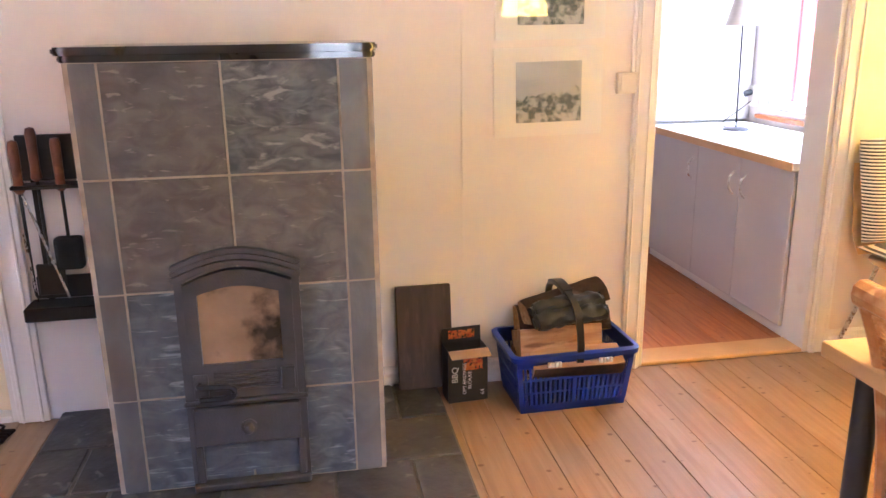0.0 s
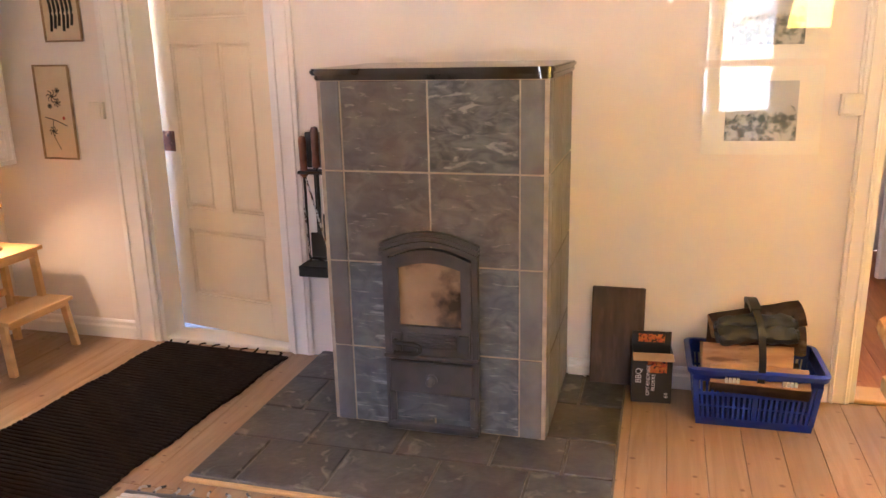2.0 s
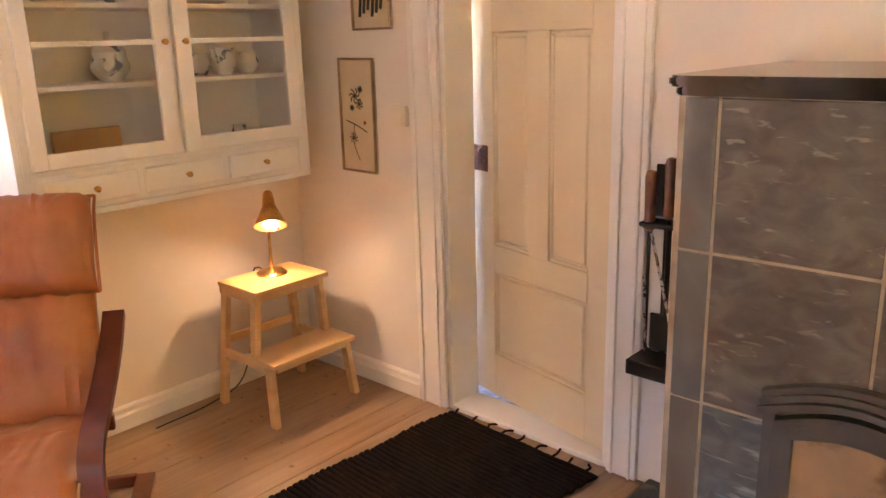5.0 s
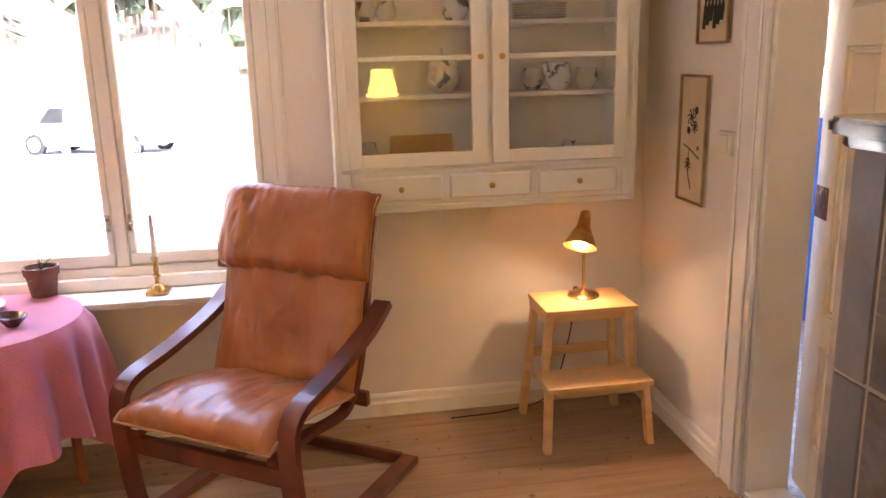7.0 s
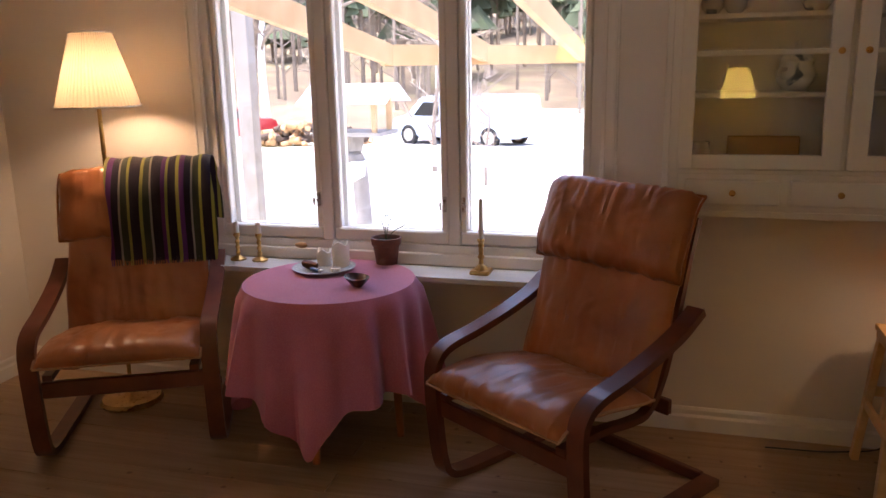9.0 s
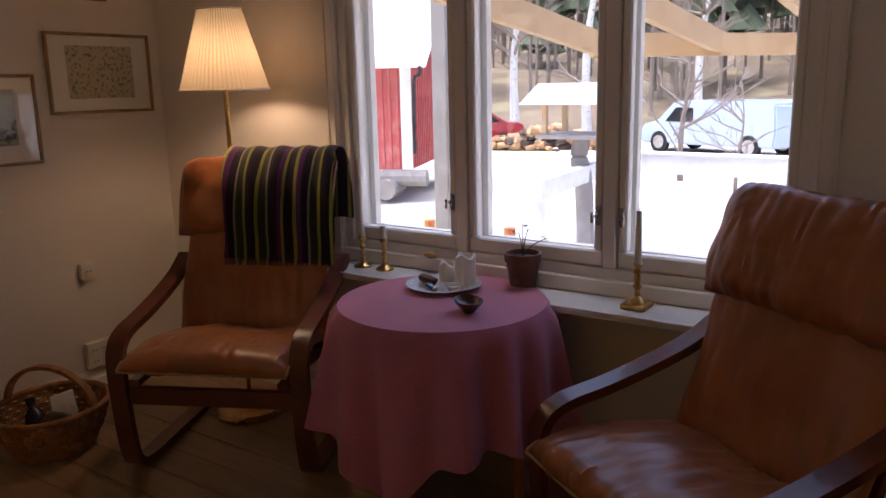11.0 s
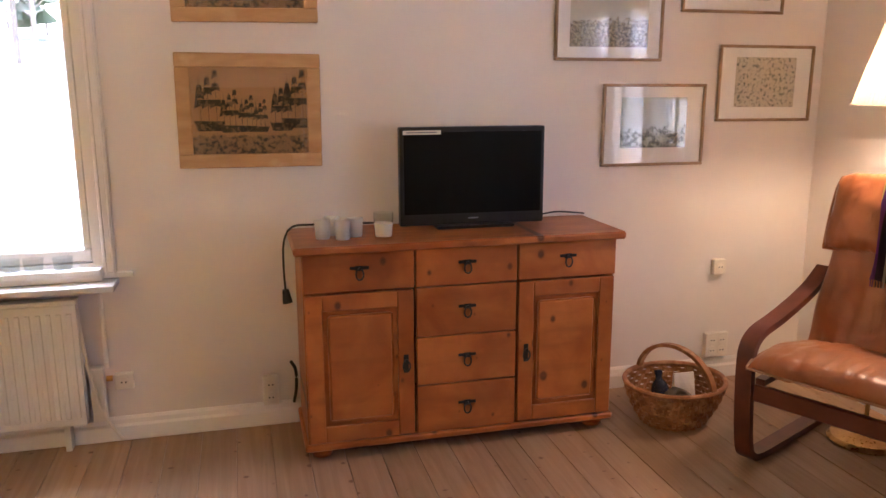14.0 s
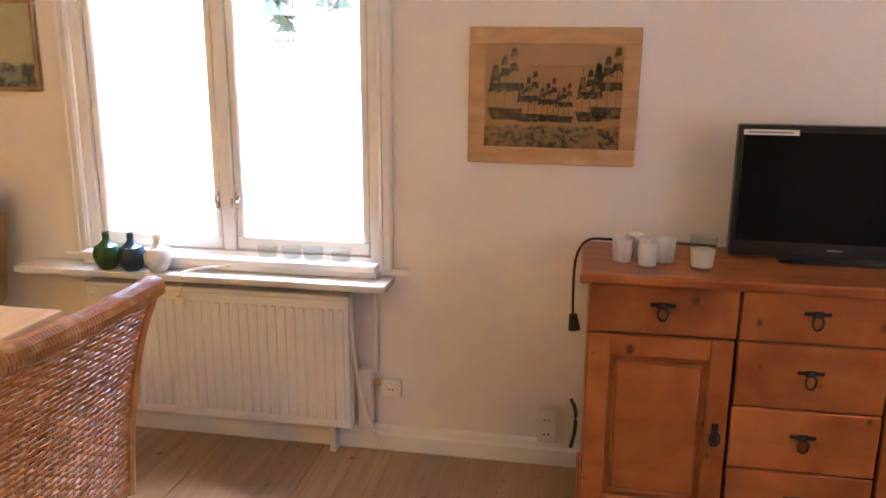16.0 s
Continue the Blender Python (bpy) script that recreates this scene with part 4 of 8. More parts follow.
cloth = thing("tablecloth", "dusty pink cotton tablecloth hanging in folds over the round table", "tablecloth", (TX, TY, 0), -39)
bm = B()
NA, half = 144, 0.66
rows = [[bm.verts.new((0, 0, TZ + 0.004))]]
for r in (0.12, 0.22, 0.29, TR - 0.012):
    rows.append([bm.verts.new((r * math.cos(2 * math.pi * i / NA), r * math.sin(2 * math.pi * i / NA), TZ + 0.004)) for i in range(NA)])
for j in range(1, 13):
    f = j / 12
    ring = []
    for i in range(NA):
        a = 2 * math.pi * i / NA
        q = abs(((a / (math.pi / 2)) % 1) - 0.5) * 2
        drop = min(half / max(abs(math.cos(a)), 1e-3), half / max(abs(math.sin(a)), 1e-3)) - TR
        drop = min(drop, 0.545)
        corner = (drop - 0.335) / 0.21
        k = f ** 0.8
        wave = math.sin(a * 15 + 0.9 * math.sin(a * 3)) * 0.034 * k + math.sin(a * 5 + 1) * 0.020 * k + math.sin(a * 23 + 2 * math.sin(a * 2)) * 0.010 * k
        r = TR + 0.004 + 0.02 * k + 0.055 * k * (1 - max(0, corner)) * 0.5 + wave + 0.03 * k * max(0, corner)
        ring.append(bm.verts.new((r * math.cos(a), r * math.sin(a), TZ + 0.003 - drop * f * 0.97 - 0.002)))
    rows.append(ring)
for i in range(NA):
    bm.faces.new((rows[0][0], rows[1][i], rows[1][(i + 1) % NA]))
for p, q in zip(rows[1:], rows[2:]):
    for i in range(NA):
        bm.faces.new((p[i], p[(i + 1) % NA], q[(i + 1) % NA], q[i]))
bmesh.ops.recalc_face_normals(bm, faces=bm.faces)
bmesh.ops.solidify(bm, geom=bm.faces[:], thickness=-0.002)
part("cloth", bm, CLOTH, cloth, "", True)

# ---- step stool with lamp ----
stool = thing("step_stool", "light birch step stool with a lower step", "step stool", (-2.315, 2.217, 0))
part("seat", box(B(), -0.130, -0.172, 0.480, 0.118, 0.172, 0.500, 0.004, 2), BEECH, stool)
part("step", box(B(), 0.045, -0.195, 0.232, 0.225, 0.195, 0.250, 0.004, 2), BEECH, stool)
for s in (-1, 1):
    part("rear_leg", turned(box(B(), -0.018, -0.013, 0, 0.018, 0.013, 0.48, 0.003), Matrix.Translation((-0.135, s * 0.192, 0)) @ Matrix.Shear("XY", 4, (0.06, -s * 0.09))), BEECH, stool)
    part("mid_leg", turned(box(B(), -0.018, -0.013, 0, 0.018, 0.013, 0.25, 0.003), Matrix.Translation((0.075, s * 0.168, 0.23)) @ Matrix.Shear("XY", 4, (0.02, -s * 0.09))), BEECH, stool)
    part("front_leg", turned(box(B(), -0.018, -0.013, 0, 0.018, 0.013, 0.232, 0.003), Matrix.Translation((0.205, s * 0.193, 0)) @ Matrix.Shear("XY", 4, (-0.12, -s * 0.06))), BEECH, stool)
    part("side_rail", box(B(), -0.12, s * 0.176 - 0.008, 0.200, 0.19, s * 0.176 + 0.008, 0.232, 0.003), BEECH, stool)
    part("seat_rail", box(B(), -0.12, s * 0.155 - 0.008, 0.445, 0.09, s * 0.155 + 0.008, 0.480, 0.003), BEECH, stool)
for x, z0, z1 in ((-0.125, 0.448, 0.480), (0.085, 0.448, 0.480), (-0.13, 0.24, 0.275), (0.195, 0.205, 0.232)):
    part("cross_rail", box(B(), x - 0.008, -0.165, z0, x + 0.008, 0.165, z1, 0.003), BEECH, stool)

BULB = glowing("lamp_bulb", (1.0, 0.72, 0.42), 6.0)
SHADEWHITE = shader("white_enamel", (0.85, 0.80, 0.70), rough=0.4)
desk = thing("table_lamp", "small brass table lamp with a tilted cone shade, switched on", "lamp", (-2.355, 2.236, 0.500))
part("base", lathe(B(), [(0.058, 0), (0.060, 0.006), (0.052, 0.014), (0.020, 0.018), (0.010, 0.026), (0.0001, 0.028)], segs=28), BRASS, desk, "round brass base", True)
part("stem", rod(B(), (0, 0, 0.02), (0.0, 0.0, 0.255), 0.006, segs=12), BRASS, desk, "", True)
tilt = Matrix.Translation((0.022, -0.004, 0.318)) @ Matrix.Rotation(radians(-28), 4, "Y") @ Matrix.Rotation(radians(-18), 4, "X")
sh = part("shade", turned(lathe(B(), [(0.012, 0.012), (0.018, 0.006), (0.022, -0.02), (0.024, -0.045), (0.062, -0.128), (0.060, -0.128), (0.022, -0.046), (0.018, -0.02), (0.012, 0.0)], segs=28), tilt), BRASS, desk, "brass cone shade", True)
part("bulb", turned(lathe(B(), [(0.008, -0.03), (0.014, -0.045), (0.024, -0.075), (0.022, -0.092), (0.010, -0.104), (0.0001, -0.106)], segs=16), tilt), BULB, desk, "glowing bulb", True)
part("cable", tube(B(), [(-0.055, 0, 0.004), (-0.11, 0.01, 0.003), (-0.145, 0.01, -0.03), (-0.15, 0.0, -0.2), (-0.15, -0.08, -0.45), (-0.12, -0.25, -0.494), (-0.1, -0.5, -0.496)], 0.003), BLACK, desk, "thin black cable", True)
lamp("table_lamp_light", (tilt @ Vector((0, 0, -0.118))) + Vector((-2.355, 2.236, 0.500)), 0.21, (1.0, 0.62, 0.32), 0.02)

# ---- floor lamp ----
FX, FY = -2.285, -0.80
PLEAT = bpy.data.materials.new("pleated_lampshade")
PLEAT.use_nodes = True
pn, pl = PLEAT.node_tree.nodes, PLEAT.node_tree.links
trans, addn = pn.new("ShaderNodeBsdfTranslucent"), pn.new("ShaderNodeMixShader")
trans.inputs[0].default_value = (0.25, 0.20, 0.135, 1)
pn["Principled BSDF"].inputs["Base Color"].default_value = (0.80, 0.70, 0.54, 1)
pn["Principled BSDF"].inputs["Roughness"].default_value = 0.85
addn.inputs[0].default_value = 0.62
pl.new(pn["Principled BSDF"].outputs[0], addn.inputs[1]), pl.new(trans.outputs[0], addn.inputs[2]), pl.new(addn.outputs[0], pn["Material Output"].inputs[0])
flamp = thing("floor_lamp", "brass floor lamp with a pleated cream shade, switched on", "lamp", (FX, FY, 0))
part("base", lathe(B(), [(0.125, 0), (0.130, 0.008), (0.118, 0.022), (0.04, 0.030), (0.014, 0.045), (0.0001, 0.046)], segs=32), BRASS, flamp, "", True)
part("pole", rod(B(), (0, 0, 0.04), (0, 0, 1.36), 0.0085, segs=12), BRASS, flamp, "slim brass pole", True)
bm = B()
NP = 120
prof = [(1.238, 0.156), (1.30, 0.139), (1.38, 0.116), (1.45, 0.095), (1.515, 0.076)]
rings = [[bm.verts.new(((r + 0.0012 * (-1) ** i) * math.cos(2 * math.pi * i / NP), (r + 0.0012 * (-1) ** i) * math.sin(2 * math.pi * i / NP), z)) for i in range(NP)] for z, r in prof]
for p, q in zip(rings, rings[1:]):
    for i in range(NP):
        bm.faces.new((p[i], p[(i + 1) % NP], q[(i + 1) % NP], q[i]))
part("shade", bm, PLEAT, flamp, "pleated cream fabric shade")
for z, r in ((1.236, 0.159), (1.516, 0.078)):
    ring = [Vector((r * math.cos(2 * math.pi * i / 48), r * math.sin(2 * math.pi * i / 48), z)) for i in range(49)]
    part("shade_trim", sweep(B(), ring, circle(0.004, 6)), SHADEWHITE, flamp, "", True)
part("bulb", lathe(B(), [(0.012, 1.33), (0.014, 1.35), (0.030, 1.385), (0.030, 1.405), (0.016, 1.43), (0.0001, 1.434)], segs=16), BULB, flamp, "", True)
lamp("floor_lamp_light", (FX, FY, 1.312), 1.5, (1.0, 0.64, 0.34), 0.03)

# ---- wicker dining chairs ----
RATTAN = overlay(shader("woven_rattan", (0.62, 0.31, 0.105), (0.48, 0.21, 0.062), 0.34, 22, bump=0.15, fine=120, rand=0.1), (0.68, 0.42, 0.20), "blotch", 26, 0.52, 0.68, amount=0.8)
RATTAN_DARK = shader("rattan_core", (0.10, 0.038, 0.013), (0.06, 0.024, 0.009), 0.6, 14)


def wicker_chair(place, turn):
    """Local x to the front. A tall back that curls at the top, woven of strands."""
    th = thing("wicker_chair", "brown woven rattan dining chair with a high back, at the table", "chair", place, turn, "wicker chairs at the dining table")
    hw = 0.235
    back = smooth_line(v3([(-0.175, 0.40), (-0.185, 0.52), (-0.205, 0.65), (-0.235, 0.77), (-0.275, 0.870)]), 8)

    def bow(y):
        return 0.012 * (1 - (y / hw) ** 2)

    n = len(back)
    bm = B()
    for k in range(23):
        y = -hw + 2 * hw * k / 22
        line = [p + Vector((-bow(y) + 0.0012 * (-1) ** (i + k), y, 0)) for i, p in enumerate(back)]
        sweep(bm, line, [(-0.0030, -0.0014), (0.0030, -0.0014), (0.0030, 0.0014), (-0.0030, 0.0014)], (0, 1, 0))
    tagged(part("upright_strand_weave", bm, RATTAN, th), kind="stuff")
    bm = B()
    fine = smooth_line(v3([(-0.175, 0.40), (-0.185, 0.52), (-0.205, 0.65), (-0.235, 0.77), (-0.275, 0.870)]), 10)
    for i, p in enumerate(fine):
        line = [p + Vector((-bow(-hw + 2 * hw * k / 22) - 0.0016 + 0.0014 * (-1) ** (i + k + 1), -hw + 2 * hw * k / 22, 0.0012 * math.sin(k * 1.7 + i))) for k in range(23)]
        sweep(bm, line, [(-0.0020, -0.0033), (0.0020, -0.0033), (0.0020, 0.0033), (-0.0020, 0.0033)], (1, 0, 0.2))
    tagged(part("cross_strand_weave", bm, RATTAN, th), kind="stuff")
    top = [Vector((-0.280 - bow(-hw + 2 * hw * k / 24), -hw + 2 * hw * k / 24, 0.880 + 0.005 * math.sin(k))) for k in range(25)]
    part("top_roll", sweep(B(), top, circle(0.022, 12)), RATTAN, th, "wrapped rattan top roll", True)
    bm = B()
    for k in range(60):
        y = -hw + 2 * hw * (k + 0.5) / 60
        c = Vector((-0.280 - bow(y), y, 0.880))
        ring = [c + Vector((0.0228 * math.cos(a), 0.004 * math.sin(a), 0.0228 * math.sin(a))) for a in [2 * math.pi * i / 10 for i in range(11)]]
        sweep(bm, ring, [(-0.0036, -0.0012), (0.0036, -0.0012), (0.0036, 0.0012), (-0.0036, 0.0012)], (0, 1, 0))
    tagged(part("wrapping", bm, RATTAN, th), kind="stuff")
    for s in (-1, 1):
        line = [p + Vector((0, s * hw, 0)) for p in back]
        part("back_post", sweep(B(), line, circle(0.014, 8)), RATTAN, th, "", True)
        for x, lean in ((0.20, 0.02), (-0.17, -0.05)):
            part("leg", rod(B(), (x + lean, s * 0.215, 0), (x, s * 0.20, 0.42), 0.014, 0.018, 10), RATTAN_DARK, th, "", True)
    part("seat", box(B(), -0.19, -0.225, 0.405, 0.235, 0.225, 0.440, 0.012, 3), RATTAN, th, "woven rattan seat", True)
    part("seat_frame", box(B(), -0.18, -0.215, 0.365, 0.22, 0.215, 0.404, 0.006), RATTAN_DARK, th)
    return th


wicker_chair((1.245, 0.70, 0), 1)
wicker_chair((0.90, -0.26, 0), -2)

# ---- dining table ----
dining = thing("dining_table", "pale pine dining table on dark round legs", "table", (1.42, 0.18, 0))
part("tabletop", box(B(), -0.43, -0.88, 0.705, 0.43, 0.88, 0.738, 0.006, 2), overlay(shader("pale_pine_top", (0.74, 0.50, 0.24), (0.66, 0.42, 0.18), 0.35, 5, (6, 0.8, 1), bump=0.03), (0.55, 0.33, 0.13), "blotch", 4, 0.5, 0.8, amount=0.5), dining, "pale yellow pine top")
STEELDARK = shader("dark_grey_metal", (0.05, 0.05, 0.052), rough=0.4, metal=0.3)
for x in (-0.345, 0.345):
    for y in (-0.84, 0.84):
        part("leg", rod(B(), (x, y, 0), (x, y, 0.705), 0.024, segs=16), STEELDARK, dining, "dark grey round leg", True)

# ---- chair with striped cushions by the doorway ----
TICKING = striped("ticking_stripes", [(1, (0.75, 0.70, 0.62)), (1, (0.06, 0.055, 0.06))], 0.013, 2, 0.9)


def shell_chair(place, turn):
    th = thing("shell_chair", "bent plywood chair on chrome legs with grey striped cushions", "chair", place, turn, "plywood chairs along the walls")
    part("seat", turned(lathe(B(), [(0.0001, 0.440), (0.19, 0.440), (0.205, 0.446), (0.19, 0.453), (0.0001, 0.452)], segs=28, squash=0.95), Matrix.Identity(4)), BEECH, th, "bent plywood seat", True)
    line = smooth_line(v3([(-0.17, 0.45), (-0.215, 0.52), (-0.235, 0.64), (-0.26, 0.80)]), 6)
    part("backrest", padded(line, 0.165, 0.007), BEECH, th, "", True)
    for sx in (-1, 1):
        for sy in (-1, 1):
            part("leg", rod(B(), (sx * 0.215, sy * 0.195, 0), (sx * 0.10, sy * 0.12, 0.44), 0.009, segs=10), STEEL, th, "chrome tube leg", True)
    bm = padded(smooth_line(v3([(0.18, 0.475), (0.0, 0.480), (-0.17, 0.48)]), 6), 0.175, 0.028)
    seat_pad = thing("cushion", "grey and white striped seat cushion on a plywood chair", "cushion", place, turn, "striped cushions")
    part("cover", bm, TICKING, seat_pad, "", True)
    bm = padded(smooth_line(v3([(-0.135, 0.51), (-0.155, 0.64), (-0.195, 0.80), (-0.215, 0.90)]), 6), 0.185, 0.05)
    back_pad = thing("cushion", "grey and white striped cushion leaning on a plywood chair", "cushion", place, turn, "striped cushions")
    part("cover", bm, TICKING, back_pad, "", True)


shell_chair((2.315, 2.27, 0), -90)
shell_chair((1.93, -1.22, 0), 90)

# ---- pictures ----
def print_paper(name, sky, land, dark, horizon, amp=0.06, scale=22, density=0.55):
    """An aged print: a pale sky over a broken dark landscape."""
    m = shader(name, sky, tuple(c * 0.9 for c in sky), 0.7, 9)
    n, l = m.node_tree.nodes, m.node_tree.links
    p = n["Principled BSDF"]
    old = p.inputs["Base Color"].links[0].from_socket
    tc, sep, nz, nz2 = n.new("ShaderNodeTexCoord"), n.new("ShaderNodeSeparateXYZ"), n.new("ShaderNodeTexNoise"), n.new("ShaderNodeTexNoise")
    l.new(tc.outputs["Object"], sep.inputs[0]), l.new(tc.outputs["Object"], nz.inputs["Vector"]), l.new(tc.outputs["Object"], nz2.inputs["Vector"])
    nz.inputs["Scale"].default_value, nz.inputs["Detail"].default_value = scale, 5
    nz2.inputs["Scale"].default_value, nz2.inputs["Detail"].default_value = scale * 2.2, 8
    a = n.new("ShaderNodeMath")
    a.operation = "MULTIPLY_ADD"
    a.inputs[1].default_value, a.inputs[2].default_value = -amp * 3, amp * 1.5
    l.new(nz.outputs["Fac"], a.inputs[0])
    b = n.new("ShaderNodeMath")
    b.operation = "ADD"
    l.new(sep.outputs["Z"], b.inputs[0]), l.new(a.outputs[0], b.inputs[1])
    r = n.new("ShaderNodeMapRange")
    r.inputs[1].default_value, r.inputs[2].default_value = horizon + 0.004, horizon - 0.004
    l.new(b.outputs[0], r.inputs[0])
    mix = n.new("ShaderNodeMix")
    mix.data_type = "RGBA"
    r2 = n.new("ShaderNodeMapRange")
    r2.inputs[1].default_value, r2.inputs[2].default_value = density - 0.08, density + 0.08
    l.new(nz2.outputs["Fac"], r2.inputs[0])
    l.new(r2.outputs[0], mix.inputs["Factor"])
    mix.inputs["A"].default_value, mix.inputs["B"].default_value = (*dark, 1), (*land, 1)
    out = n.new("ShaderNodeMix")
    out.data_type = "RGBA"
    l.new(r.outputs[0], out.inputs["Factor"]), l.new(old, out.inputs["A"]), l.new(mix.outputs["Result"], out.inputs["B"])
    l.new(out.outputs["Result"], p.inputs["Base Color"])
    return m


MATBOARD = shader("white_mat_board", (0.84, 0.82, 0.77), (0.81, 0.78, 0.72), 0.85, 6)
GILT = shader("thin_gilt_frame", (0.36, 0.24, 0.12), (0.24, 0.15, 0.07), 0.4, 14, metal=0.2)
PALEWOOD = overlay(shader("pale_old_wood", (0.56, 0.34, 0.14), (0.46, 0.26, 0.095), 0.5, 7, (1, 1, 4), bump=0.06), (0.66, 0.46, 0.25), "blotch", 8, 0.6, 0.75, amount=0.6)
PICGLASS = glass("picture_glass")


def picture(label, wall, x0, x1, z0, z1, fw, frame_mat, mat_w, paper, tilt=0.0, glazed=True, off=0.0):
    w, h = x1 - x0, z1 - z0
    y = NORTH if wall == "N" else SOUTH
    th = thing("picture", label, "picture", ((x0 + x1) / 2, y, (z0 + z1) / 2), 0 if wall == "N" else 180, "framed pictures on the walls")
    t = Matrix.Rotation(radians(tilt), 4, "Y")
    part("backing", turned(box(B(), -w / 2, -0.009, -h / 2, w / 2, -0.001, h / 2), t), MATBOARD, th, "pale mat board")
    if fw:
        for a, b, c, d in ((-w / 2, w / 2, -h / 2, -h / 2 + fw), (-w / 2, w / 2, h / 2 - fw, h / 2), (-w / 2, -w / 2 + fw, -h / 2 + fw, h / 2 - fw), (w / 2 - fw, w / 2, -h / 2 + fw, h / 2 - fw)):
            part("frame_bar", turned(box(B(), a, -0.020, c, b, 0.0, d, 0.003), t), frame_mat, th)
    im = part("print", turned(box(B(), -w / 2 + mat_w[0], -0.0105, -h / 2 + mat_w[1], w / 2 - mat_w[0], -0.009, h / 2 - mat_w[2]), t), paper, th, "faded printed view")
    if glazed:
        g = part("glass", turned(box(B(), -w / 2 + fw, -0.014, -h / 2 + fw, w / 2 - fw, -0.012, h / 2 - fw), t), PICGLASS, th, "clear picture glass")
        g.visible_shadow = False
    return th


COAST = print_paper("coast_print", (0.52, 0.55, 0.60), (0.48, 0.50, 0.50), (0.10, 0.13, 0.13), -0.01, 0.05, 16, 0.5)
SHIPSEA = print_paper("sepia_sea_print", (0.44, 0.245, 0.09), (0.30, 0.18, 0.075), (0.06, 0.045, 0.028), -0.088, 0.012, 30, 0.45)
GREENLAND = print_paper("green_landscape_print", (0.46, 0.52, 0.49), (0.38, 0.42, 0.36), (0.09, 0.11, 0.09), -0.02, 0.05, 24, 0.5)
CITY = print_paper("city_view_print", (0.55, 0.54, 0.44), (0.42, 0.38, 0.25), (0.14, 0.12, 0.08), -0.01, 0.03, 40, 0.52)
ARCHES = print_paper("panel_print", (0.60, 0.57, 0.46), (0.56, 0.50, 0.36), (0.16, 0.16, 0.12), 0.20, 0.03, 34, 0.42)
BIRDPAPER = shader("cream_rice_paper", (0.66, 0.53, 0.35), (0.60, 0.47, 0.30), 0.8, 8)
SEA = print_paper("dark_sea_painting", (0.42, 0.38, 0.22), (0.20, 0.22, 0.20), (0.06, 0.07, 0.07), -0.06, 0.02, 14, 0.5)
INK = shader("black_ink", (0.02, 0.018, 0.016), rough=0.7)
REDINK = shader("red_ink", (0.35, 0.05, 0.03), rough=0.7)

picture("frameless glazed colour print of a rocky coast, pale mat", "N", 0.697, 1.100, 0.950, 1.263, 0.0, None, (0.080, 0.050, 0.050), COAST, -0.8)
picture("frameless glazed colour print of a village, pale mat", "N", 0.700, 1.101, 1.288, 1.602, 0.0, None, (0.080, 0.050, 0.050), COAST, -0.3)
bird = picture("narrow framed ink drawing of birds on cream paper", "N", -2.240, -2.046, 0.877, 1.309, 0.008, GILT, (0.008, 0.008, 0.008), BIRDPAPER, 0.6, False)
bm = B()
tube(bm, [(-0.065, -0.0112, -0.02), (-0.01, -0.0112, -0.035), (0.05, -0.0112, -0.06)], 0.0022, 4, 4)
tube(bm, [(-0.02, -0.0112, -0.03), (-0.03, -0.0112, -0.10), (0.0, -0.0112, -0.17)], 0.0016, 4, 4)
for cx, cz, r in ((-0.012, 0.075, 0.030), (0.012, 0.045, 0.020), (-0.028, -0.085, 0.022), (0.020, 0.10, 0.013), (-0.03, 0.03, 0.012)):
    for k in range(7):
        a = k * 0.9
        tube(bm, [(cx, -0.0112, cz), (cx + r * math.cos(a) * 0.7, -0.0112, cz + r * math.sin(a) * 0.6), (cx + r * math.cos(a + 0.4), -0.0112, cz + r * math.sin(a + 0.4))], 0.0024, 3, 4)
part("drawing", bm, INK, bird, "brushed ink birds and twigs")
part("drawing", rod(B(), (0.038, -0.0108, -0.025), (0.038, -0.0115, -0.025), 0.008), REDINK, bird, "small red blossom")
dark_print = picture("narrow framed dark woodcut on cream paper", "N", -2.142, -1.941, 1.407, 1.840, 0.008, GILT, (0.008, 0.008, 0.008), BIRDPAPER, 0.0, False)
bm = B()
for k in range(6):
    x = -0.06 + 0.022 * k
    tube(bm, [(x, -0.0112, -0.17 + 0.012 * (k % 3)), (x + 0.008, -0.0112, -0.08), (x - 0.004, -0.0112, 0.02 + 0.02 * (k % 2)), (x + 0.01, -0.0112, 0.14)], 0.0075, 4, 4)
part("drawing", bm, INK, dark_print, "dark upright brush strokes")

